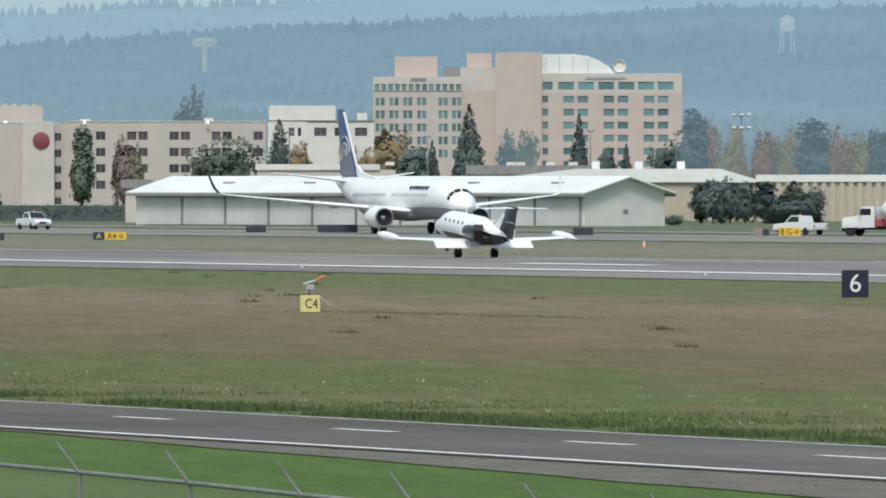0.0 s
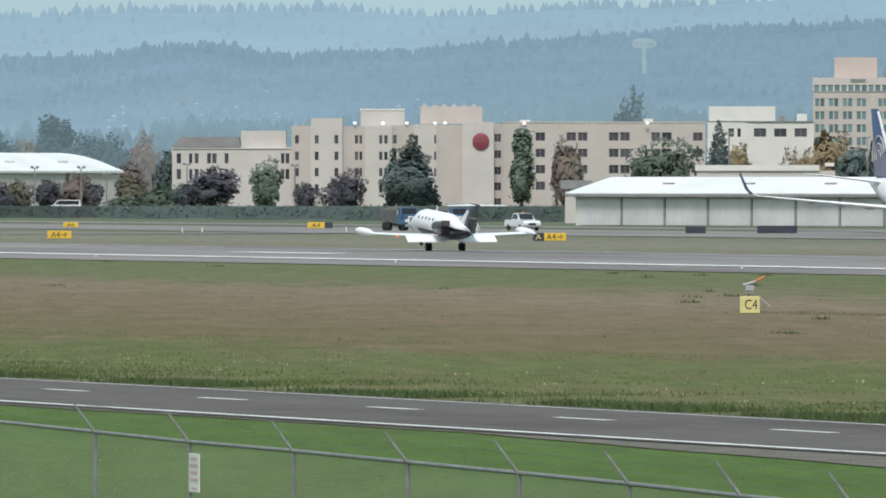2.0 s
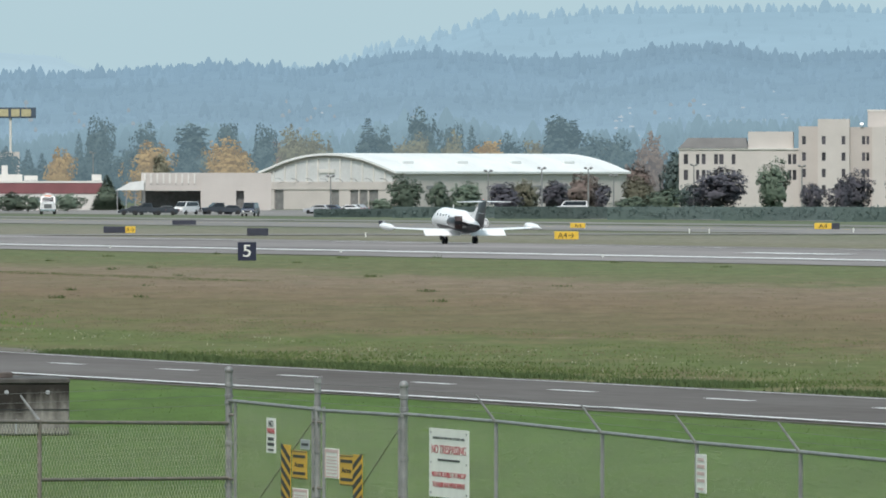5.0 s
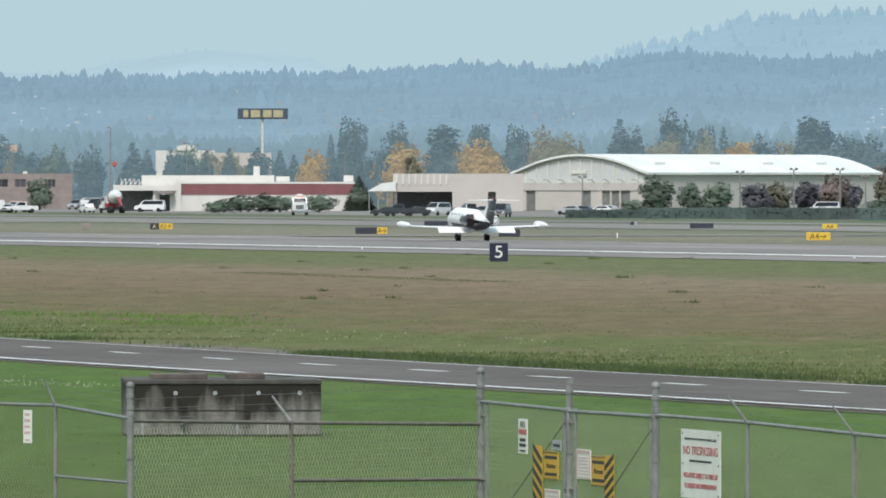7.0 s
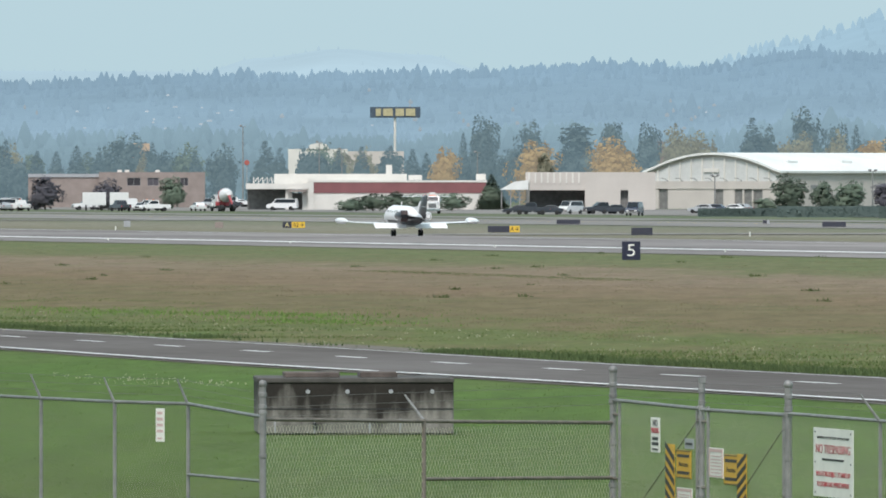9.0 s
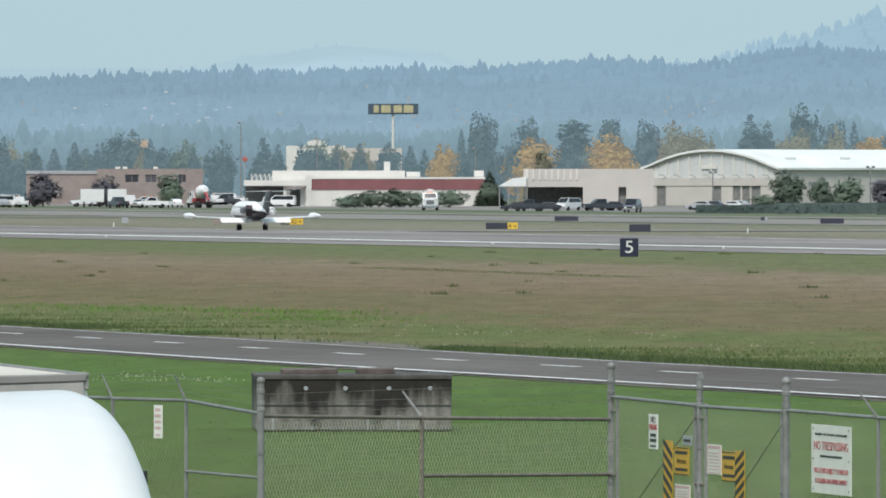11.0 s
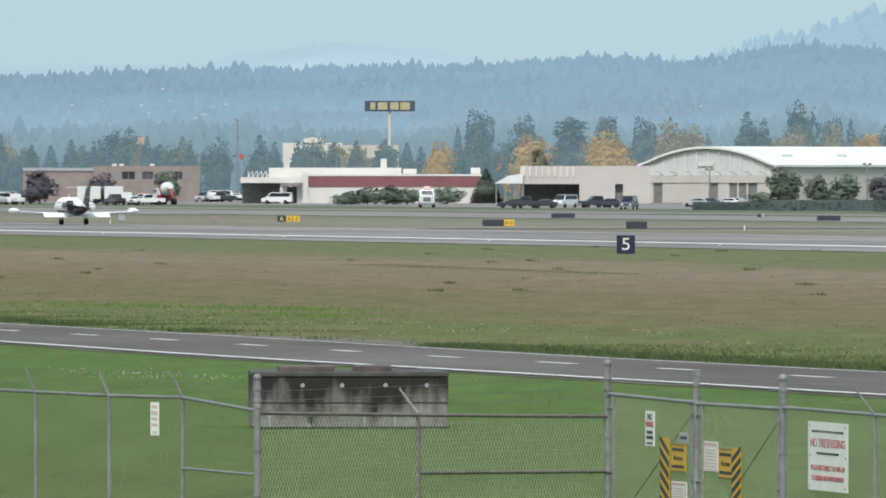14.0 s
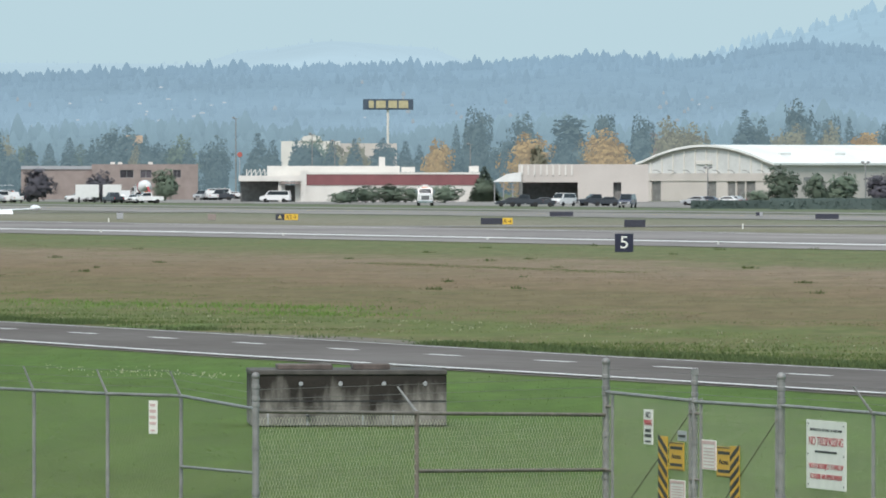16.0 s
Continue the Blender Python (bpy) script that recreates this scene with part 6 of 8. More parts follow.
for (k1, z1), (k2, z2), m_ in ((("A", 2.19), ("M", 2.09), RUSTY), (("M", 2.09), ("B", 1.98), RUSTY), (("M", 1.30), ("B", 1.21), RUSTY), (("B", 2.30), ("C", 2.27), GALV), (("C", 2.26), ("E", 2.28), GALV)):
    p, q = gp[k1], gp[k2]
    part("rail", Mesh().rod((p.x, p.y, z1), (q.x, q.y, z2), 0.026, n=8), m_, GATE, "", None, True)
for k1, k2, zt in (("A", "M", 2.1), ("M", "B", 2.0), ("B", "C", 2.27), ("C", "E", 2.26)):
    link_panel(GATE, gp[k1], gp[k2], 0.05, zt, zt, 0.085, 0.0062 if k1 in "AM" else 0.0055, GATE_WIRE)
for k1, k2, base in (("A", "B", 2.22), ("B", "C", 2.36), ("C", "E", 2.36)):
    for j in range(3):
        z = base + 0.13 * j
        part("barbed_wire", Mesh().rod(gp[k1] + Vector((0, 0, z)), gp[k2] + Vector((0, 0, z + 0.02)), 0.003, n=4), BARB, GATE)
for k1, k2, z1, z2 in (("B", "C", 0.3, 2.2), ("C", "E", 0.3, 2.2), ("M", "B", 0.35, 0.2)):
    part("brace_wire", Mesh().rod(gp[k1] + Vector((0, 0, z1)), gp[k2] + Vector((0, 0, z2)), 0.008, n=5), RUSTY, GATE)


def along(p, q, u, off=0.07):
    """The place on the line between two posts that lies on a bearing, and the line's turn; off: set out towards the camera."""
    t = math.tan(radians(bearing(u)))
    d = q - p
    s = (p.x - p.y * t) / (d.y * t - d.x)
    w = p + d * s
    n = Vector((d.y, -d.x, 0)).normalized()
    if n.dot(-w) < 0:
        n = -n
    return w - w.normalized() * off * 1.5, math.degrees(math.atan2(n.x, -n.y))


def board(name, p, q, u0, u1, y0, y1, mat, label, off=0.07, category="sign"):
    """A sign board on a fence line, by bearings of its sides and heights of its edges. Returns thing, width, height."""
    a, turn = along(p, q, u0, off)
    b_, _ = along(p, q, u1, off)
    c = (a + b_) / 2
    d = c.length
    z1, z0 = 5.4 - (y0 - 315) * d / 22000, 5.4 - (y1 - 315) * d / 22000
    w, h = (b_ - a).length, z1 - z0
    ob = thing(name, pose(c.x, c.y, (z0 + z1) / 2, 0, 0, turn), label, category)
    part("board", Mesh().rbox(-w / 2, w / 2, -0.004, 0.006, -h / 2, h / 2, 0.003), mat, ob)
    return ob, w, h


def bars(ob, w, h, rows, mat, name="printing"):
    me = Mesh()
    for z, width, th in rows:
        me.box(-w * width / 2, w * width / 2, -0.009, -0.0045, h * (z - th / 2), h * (z + th / 2))
    return part(name, me, mat, ob, "unreadable lines as bars")


E_, P0 = gp["E"], FP[1][0]
ob, w, h = board("notice_sign", E_, P0, -915, -845, 757, 879, SIGN_WHITE, "white no-trespassing notice with red letters, wired on the fence")
lettering("PROPERTY OF THE PORT OF PORTLAND", 0.045, SIGN_BLACK, ob, pose(0, -0.006, h * 0.36), w * 0.80)
lettering("NO TRESPASSING", 0.16, SIGN_RED, ob, pose(0, -0.006, h * 0.19), w * 0.86)
bars(ob, w, h, [(0.045, 0.55, 0.03)], SIGN_BLACK)
lettering("VIOLATORS SUBJECT TO FINES UP", 0.095, SIGN_RED, ob, pose(0, -0.006, -h * 0.17), w * 0.86)
lettering("TO $10,000 AND IMPRISONMENT", 0.095, SIGN_RED, ob, pose(0, -0.006, -h * 0.32), w * 0.82)
for sx in (-1, 1):
    for sz in (-1, 0, 1):
        part("bolt", Mesh().turn([(0.012, -0.012), (0.012, 0)], "y", 8, (sx * w * 0.45, 0, sz * h * 0.44)), SIGN_BLACK, ob)
ob, w, h = board("parking_sign", gp["B"], gp["C"], -1203, -1187, 737, 799, SIGN_WHITE, "narrow white no-parking sign with red and black letters on the gate")
lettering("NO", 0.13, SIGN_BLACK, ob, pose(0, -0.006, h * 0.33), w * 0.5)
lettering("PARKING", 0.11, SIGN_RED, ob, pose(0, -0.006, h * 0.12), w * 0.85)
bars(ob, w, h, [(-0.10, 0.6, 0.09), (-0.25, 0.7, 0.09), (-0.41, 0.6, 0.05)], SIGN_BLACK)
for p, q, u0, u1, y0, y1 in ((gp["C"], gp["E"], -1100, -1075, 791, 844), (gp["B"], gp["C"], -1157, -1130, 862, 905)):
    ob, w, h = board("notice_sign", p, q, u0, u1, y0, y1, SIGN_WHITE, "small white notice with a faded red border on the gate")
    part("border", Mesh().box(-w * 0.48, w * 0.48, -0.008, -0.0045, h * 0.36, h * 0.47).box(-w * 0.48, w * 0.48, -0.008, -0.0045, -h * 0.47, -h * 0.43).box(-w * 0.48, -w * 0.42, -0.008, -0.0045, -h * 0.43, h * 0.36).box(w * 0.42, w * 0.48, -0.008, -0.0045, -h * 0.43, h * 0.36), SIGN_PINK, ob, "faded red border")
    bars(ob, w, h, [(0.22 - 0.11 * k, 0.7, 0.035) for k in range(6)], SIGN_PINK)
for u0, u1, p, q, y0, y1, su0, su1, ang in ((-1158, -1132, gp["B"], gp["C"], 795, 845, -1177, -1161, 6), (-1074, -1048, gp["C"], gp["E"], 803, 857, -1050, -1034, -6)):
    ob, w, h = board("warning_board", p, q, u0, u1, y0, y1, SIGN_YELLOW, "yellow restricted-access board on the gate")
    lettering("Access", 0.10, SIGN_BLACK, ob, pose(0, -0.006, 0), w * 0.62)
    bars(ob, w, h, [(0.30, 0.8, 0.10), (-0.30, 0.8, 0.10), (0.47, 0.96, 0.03), (-0.47, 0.96, 0.03)], SIGN_BLACK)
    ob, w, h = board("striped_board", p, q, su0, su1, 784 if ang > 0 else 802, 930, SIGN_YELLOW, "black and yellow striped marker board on the gate", 0.1)
    for k in range(7):
        z = -h / 2 + h * (k + 0.1) / 7
        dz = h * 0.09 * (1 if ang < 0 else -1)
        st = Mesh().prism([(-w / 2, z - dz), (w / 2, z + dz), (w / 2, z + dz + h * 0.07), (-w / 2, z - dz + h * 0.07)], -0.009, -0.0045)
        part("stripe", st, SIGN_BLACK, ob, "black slanting stripe")
ob, w, h = board("box_plate", gp["B"], gp["C"], -1143, -1127, 775, 793, GREY_PAINT, "small grey plate on the gate post")
bars(ob, w, h, [(0, 0.7, 0.25)], SIGN_BLACK)
for p, q, u0, u1, y0, y1 in ((FP2[1][0], FP2[2][0], -2079, -2064, 721, 780), (FP[2][0], FP[3][0], -443, -425, 801, 870)):
    ob, w, h = board("notice_sign", p, q, u0, u1, y0, y1, SIGN_WHITE, "narrow weathered white notice with faded red lines on the fence")
    bars(ob, w, h, [(0.36, 0.6, 0.08), (0.18, 0.7, 0.09), (0.0, 0.7, 0.08), (-0.18, 0.7, 0.08), (-0.40, 0.5, 0.05)], SIGN_PINK)

# ---------------------------------------------------------------- concrete box
def stained_concrete():
    mat = material("stained_concrete", (0.20, 0.188, 0.165), 0.9, vary=0.35, scale=1.2, fine=0.5, bump=0.4, color2=(0.29, 0.275, 0.25))
    nt = mat.node_tree
    b = nt.nodes["Principled BSDF"]
    old = b.inputs["Base Color"].links[0].from_socket
    co = nt.nodes.new("ShaderNodeTexCoord")
    mp = nt.nodes.new("ShaderNodeMapping")
    mp.inputs["Scale"].default_value = (3.2, 3.2, 0.7)
    no = nt.nodes.new("ShaderNodeTexNoise")
    no.inputs["Scale"].default_value, no.inputs["Detail"].default_value = 1.0, 7
    nt.links.new(co.outputs["Object"], mp.inputs["Vector"])
    nt.links.new(mp.outputs["Vector"], no.inputs["Vector"])
    sep = nt.nodes.new("ShaderNodeSeparateXYZ")
    nt.links.new(co.outputs["Object"], sep.inputs[0])
    # black algae runs down from the rim in streaks
    run = nt.nodes.new("ShaderNodeMath")
    run.operation = "MULTIPLY_ADD"
    nt.links.new(sep.outputs["Z"], run.inputs[0])
    run.inputs[1].default_value = 0.44
    nt.links.new(no.outputs["Fac"], run.inputs[2])
    rp = nt.nodes.new("ShaderNodeValToRGB")
    rp.color_ramp.elements[0].position, rp.color_ramp.elements[0].color = 0.56, (1, 1, 1, 1)
    rp.color_ramp.elements[1].position, rp.color_ramp.elements[1].color = 0.86, (0.10, 0.088, 0.078, 1)
    nt.links.new(run.outputs[0], rp.inputs["Fac"])
    mix = nt.nodes.new("ShaderNodeMix")
    mix.data_type, mix.blend_type = "RGBA", "MULTIPLY"
    mix.inputs["Factor"].default_value = 1.0
    nt.links.new(old, mix.inputs["A"])
    nt.links.new(rp.outputs["Color"], mix.inputs["B"])
    nt.links.new(mix.outputs["Result"], b.inputs["Base Color"])
    return mat


CONCRETE = stained_concrete()
LID = material("dark_rusty_lid", (0.10, 0.08, 0.07), 0.8, vary=0.3, scale=4)
VAULT = thing("concrete_vault", place(bearing(-1725), 263, 2), "weathered concrete vault with black algae streaks and lids", "concrete box")
k = 263 / 22000
X = lambda u: (u + 1725) * k
part("body", Mesh().rbox(X(-1898), X(-1552), 0, 3.6, 0, 1.10, 0.03), CONCRETE, VAULT)
part("rim", Mesh().rbox(X(-1899), X(-1551), -0.03, 3.63, 1.08, 1.19, 0.02), material("dark_concrete_rim", (0.07, 0.065, 0.06), 0.9, vary=0.4, scale=2, bump=0.3), VAULT, "dark stained rim")
part("cast_joint", Mesh().box(X(-1897), X(-1553), -0.008, 0.01, 0.52, 0.545), SIGN_BLACK, VAULT, "dark cast joint")
for u0, u1, z in ((-1850, -1752, 0.12), (-1716, -1650, 0.13)):
    part("lid", Mesh().rbox(X(u0), X(u1), 0.6, 2.2, 1.18, 1.18 + z, 0.02), LID, VAULT, "rusty steel lid")
for u in (-1810, -1740, -1663, -1590):
    part("tie_hole", Mesh().turn([(0.045, -0.02), (0.05, 0.01)], "y", 12, (X(u), 0, 0.90)), GREY_PAINT, VAULT)
for u in (-1870, -1800, -1702, -1648):
    part("lime_streak", Mesh().box(X(u), X(u + 3), -0.006, 0.01, 0.02, 0.33), GREY_PAINT, VAULT)
part("pipe", Mesh().turn([(0.05, -0.06), (0.06, 0.0)], "y", 12, (X(-1797), 0, 0.19)), SIGN_BLACK, VAULT)

# ---------------------------------------------------------------- airfield signs
def distance_sign(u, base, num):
    d = 118800 / (base - 315)
    x, y = spot(bearing(u), d)
    ob = thing("distance_sign", pose(x, y, 0, 0, 0, -9), f"dark blue runway distance sign with a white numeral {num}", "sign", "runway distance signs")
    part("board", Mesh().rbox(-0.61, 0.61, -0.06, 0.06, 0.06, 1.28, 0.015), material("distance_sign_black", (0.018, 0.02, 0.045), 0.5, vary=0.1), ob)
    for s in (-0.4, 0.4):
        part("leg", Mesh().rod((s, 0, 0), (s, 0, 0.08), 0.03), GALV, ob)
    me = lettering(num, 1.15, SIGN_WHITE, ob, pose(0, -0.065, 0.66), 0.5, "numeral")
    return ob


distance_sign(1513, 529, "6")
distance_sign(-1238, 460, "5")


def taxi_sign(u0, u1, top, base, parts_, lit=True):
    """A low airfield guidance sign; parts_: (share of the width, dark or yellow, text)."""
    d = 118800 / (base - 315)
    k_ = d / 22000
    ob = thing("taxiway_sign", place(bearing((u0 + u1) / 2), d), "low airfield guidance sign, " + ("yellow panel with black letters" if any(p[1] == "y" for p in parts_) else "dark panel seen from its back"), "sign", "taxiway signs")
    w, h = (u1 - u0) * k_, (base - top) * k_
    x = -w / 2
    for share, col, text in parts_:
        ww = w * share
        part("panel", Mesh().rbox(x + 0.01, x + ww - 0.01, -0.12, 0.12, 0.08, h, 0.02), AIR_YELLOW if col == "y" else AIR_DARK if col == "k" else PALE_YELLOW if col == "p" else GREY_PAINT if col == "g" else BRICK_WALL, ob, {"y": "yellow panel", "k": "dark panel"}.get(col, ""))
        if text:
            lettering(text, h * 0.9, SIGN_BLACK if col in "yp" else PALE_YELLOW, ob, pose(x + ww / 2, -0.126, h * 0.52), min(ww * 0.8, h * 0.62 * len(text)))
        x += ww
    for s in (-0.35, 0.35):
        part("leg", Mesh().rod((s * w, 0, 0), (s * w, 0, 0.1), 0.04), GALV, ob)
    return ob


SIGNS = [(165, 224, 411, 426.5, [(0.34, "k", "A"), (0.66, "y", "A4\u2192")]), (-694, -651, 407, 422.5, [(1, "y", "A4\u2192")]), (-666, -639, 392, 402, [(1, "y", "A4")]), (-234, -189, 392, 404, [(0.68, "y", "A4"), (0.32, "k", "")]),
         (-1855, -1815, 391, 403, [(0.4, "k", "A"), (0.6, "y", "A2\u2192")]), (-1492, -1435, 398, 411, [(0.68, "k", ""), (0.32, "y", "A\u2192")]), (-1238, -1200, 401, 416, [(1, "k", "")]), (-1370, -1328, 387, 396, [(1, "k", "")]),
         (-900, -858, 391, 401, [(1, "k", "")]), (435, 471, 400, 413, [(1, "k", "")]), (562, 633, 398, 413, [(1, "k", "")]), (1014, 1050, 403, 418, [(1, "k", "")]), (1333, 1349, 405, 418, [(1, "o", "")]), (1350, 1361, 406, 418, [(1, "k", "")]),
         (1378, 1417, 403, 420, [(1, "y", "B G\u2192")]), (-24, 0, 412, 427, [(1, "g", "")]), (0, 8, 412, 427, [(1, "k", "")]), (-2136, -2124, 389, 401, [(1, "g", "")]), (-1975, -1960, 391, 403, [(1, "o", "")]), (-1005, -998, 388, 395, [(1, "k", "")]),
         (-998, -993, 388, 396, [(1, "g", "")])]
for s in SIGNS:
    taxi_sign(*s)
# small markers and lights by the pavement
marker = Mesh().turn([(0.06, 0), (0.06, 0.4), (0.04, 0.46)], "z", 8).data("marker_post", SIGN_WHITE)
for i, (u, base) in enumerate([(-950, 379), (-938, 379), (-932, 380), (-1028, 417), (-420, 410), (-165, 409), (-2150, 406), (-640, 402), (1140, 438), (-455, 410)]):
    ob = part("marker_post", marker, None, None, "", place(bearing(u), 118800 / (base - 315)))
    tagged(ob, "short white marker post in the grass", "marker", "marker posts")
for u, base in ((-75, 419), (1140, 437)):
    ob = part("traffic_cone", Mesh().turn([(0.3, 0), (0.3, 0.05), (0.2, 0.06), (0.04, 0.5)], "z", 10), ORANGE, None, "", place(bearing(u), 118800 / (base - 315)))
    tagged(ob, "orange traffic cone beside the taxiway", "cone")
# edge lights along the runway
lightm = Mesh().turn([(0.08, 0), (0.08, 0.06), (0.04, 0.1), (0.06, 0.18), (0.03, 0.22)], "z", 10).data("edge_light", SIGN_WHITE)
for kk in range(18):
    ob = part("edge_light", lightm, None, None, "", pose(RWX - HALF - 3, 560 + 60 * kk, 0.1))
    tagged(ob, "small white runway edge light", "light", "runway edge lights")

# the yellow numbered box with its device on top
d = 118800 / (553 - 315)
BOX = thing("wind_box", place(bearing(549), d), "pale yellow box with black letters and a tilted device on top", "sign")
k = d / 22000
part("box", Mesh().rbox(-0.40, 0.40, -0.3, 0.3, 0.0, 0.68, 0.02), PALE_YELLOW, BOX)
lettering("C4", 0.55, SIGN_BLACK, BOX, pose(0.05, -0.306, 0.33), 0.5)
part("side_flap", Mesh().loft([[(0.40, -0.28, 0.66), (0.40, 0.28, 0.66), (0.40, 0.28, 0.62), (0.40, -0.28, 0.62)], [(0.84, -0.28, 0.30), (0.84, 0.28, 0.30), (0.82, 0.28, 0.26), (0.82, -0.28, 0.26)]]), GREY_PAINT, BOX, "grey slanting flap")
part("stand", Mesh().rod((-0.05, 0, 0.66), (-0.05, 0, 0.9), 0.05), GALV, BOX)
part("base_ring", Mesh().rbox(-0.25, 0.18, -0.2, 0.2, 0.78, 0.84, 0.02), GALV, BOX)
part("housing", Mesh().rbox(-0.18, 0.17, -0.16, 0.16, 0.88, 1.12, 0.03), GREY_PAINT, BOX, "grey housing")
part("arm", Mesh().rod((-0.28, 0, 1.13), (0.22, 0, 1.27), 0.05, n=8), GREY_PAINT, BOX)
part("arm_tip", Mesh().rod((0.22, 0, 1.27), (0.60, 0, 1.48), 0.045, 0.04, n=8), ORANGE, BOX, "orange tip")

# ---------------------------------------------------------------- poles and tanks
def light_pole(u, base_d, top, heads=2, label="tall steel floodlight pole"):
    k_ = base_d / 22000
    z = 5.4 + (315 - top) * k_
    ob = thing("light_pole", place(bearing(u), base_d), label, "lamp post", "light poles")
    part("pole", Mesh().rod((0, 0, 0), (0, 0, z), 0.16, 0.09, 8), GALV, ob)
    for row in range(2 if heads > 2 else 1):
        zz = z - row * 1.7
        reach = 1.0 if heads > 2 else 0.45
        part("crossbar", Mesh().box(-reach - 0.1, reach + 0.1, -0.05, 0.05, zz - 0.1, zz), GALV, ob)
        for s in range(heads if heads <= 2 else 3):
            xx = -reach + 2 * reach * s / max(1, (heads if heads <= 2 else 3) - 1)
            part("lamp_head", Mesh().rbox(xx - 0.28, xx + 0.28, -0.35, 0.2, zz, zz + 0.3, 0.05), WHITE_WALL if heads > 2 else GREY_TRIM, ob)
    return ob


for u, d, top, hd in ((1312, 1620, 205, 3), (512, 2000, 236, 2), (1045, 2350, 233, 2), (1197, 2350, 238, 2), (757, 2350, 243, 2), (1360, 2350, 236, 2), (1512, 2300, 238, 2), (-811, 2000, 301, 2), (-716, 2020, 296, 2), (-634, 2040, 296, 2), (-589, 2060, 309, 2),
                      (-256, 2100, 292, 2), (-447, 2100, 290, 2), (-1790, 2500, 250, 1), (-1925, 2500, 222, 1), (-1750, 2600, 262, 1), (-1510, 2500, 268, 1), (-1090, 2000, 310, 2)):
    light_pole(u, d, top, hd)


def water_tower(u, d, top, base, w, form, mat, label):
    k_ = d / 22000
    ob = thing("water_tower", place(bearing(u), d), label, "water tower")
    z1, r = 5.4 + (315 - top) * k_, w * k_ / 2
    zb = 5.4 + (315 - base) * k_
    if form == "legs":
        part("tank", Mesh().turn([(0.1, z1 - 2.4 * r), (r, z1 - 2 * r), (r, z1 - 0.6 * r), (0.1, z1)], "z", 16), mat, ob, "", None, True)
        for a_ in range(4):
            c, s = math.cos(a_ * 1.571 + 0.5), math.sin(a_ * 1.571 + 0.5)
            part("leg", Mesh().rod((r * 1.2 * c, r * 1.2 * s, zb - 3), (r * 0.9 * c, r * 0.9 * s, z1 - 2 * r), 0.08 * r, n=5), mat, ob)
    else:
        part("tank", Mesh().turn([(0.2, z1 - 0.8 * r), (r * 0.8, z1 - 0.75 * r), (r, z1 - 0.4 * r), (r * 0.7, z1 - 0.08 * r), (0.1, z1)], "z", 20), mat, ob, "", None, True)
        part("column", Mesh().rod((0, 0, zb - 3), (0, 0, z1 - 0.7 * r), r * 0.18), mat, ob)
    return ob


# the far tanks glow faintly too: haze painted over their own colour
PALE_TANK = backdrop_material("pale_tank_haze", (0.34, 0.46, 0.53), (0.37, 0.49, 0.56), 0, 60, 1.0, 0.2)
GREEN_TANK = backdrop_material("green_tank_haze", (0.30, 0.43, 0.47), (0.32, 0.45, 0.47), 0, 60, 1.0, 0.2)
water_tower(1393, 3900, 26, 80, 26, "legs", PALE_TANK, "pale hazy water tower on legs far off")
water_tower(362, 3900, 66, 112, 46, "bowl", GREEN_TANK, "pale green bowl-shaped water tank far off")

# ---------------------------------------------------------------- vehicles
CAR_WHITE = material("white_car_paint", (0.72, 0.72, 0.72), 0.25, vary=0.04)
CAR_PAINTS = [CAR_WHITE, material("silver_car_paint", (0.42, 0.43, 0.45), 0.3, 0.4, vary=0.05), material("dark_car_paint", (0.04, 0.045, 0.055), 0.25, vary=0.1), material("blue_car_paint", (0.06, 0.075, 0.11), 0.25, vary=0.1), material("red_car_paint", (0.35, 0.05, 0.045), 0.25, vary=0.1)]
TRUCK_BLUE = material("blue_truck_paint", (0.05, 0.11, 0.20), 0.3, vary=0.1)
STEEL_BED = material("grey_dump_bed", (0.17, 0.175, 0.18), 0.5, 0.3, vary=0.2, scale=1.5)
CHROME = material("chrome", (0.7, 0.7, 0.72), 0.15, 1.0, vary=0.05)
HEADLIGHT = material("headlight_glass", (0.7, 0.7, 0.68), 0.1, vary=0.1)
CAR_CACHE = {}


def profile_body(side, half, name, mat, parent, inset=0.12, label=""):
    """A car body from its side outline (y, z), narrower towards the roof."""
    zs = [z for _, z in side]
    z0, z1 = min(zs), max(zs)
    w = lambda z: half - inset * max(0, (z - z0) / (z1 - z0) - 0.45) * 1.8
    me = Mesh().loft([[(-w(z), y, z) for y, z in side], [(w(z), y, z) for y, z in side]])
    return part(name, me, mat, parent, label)


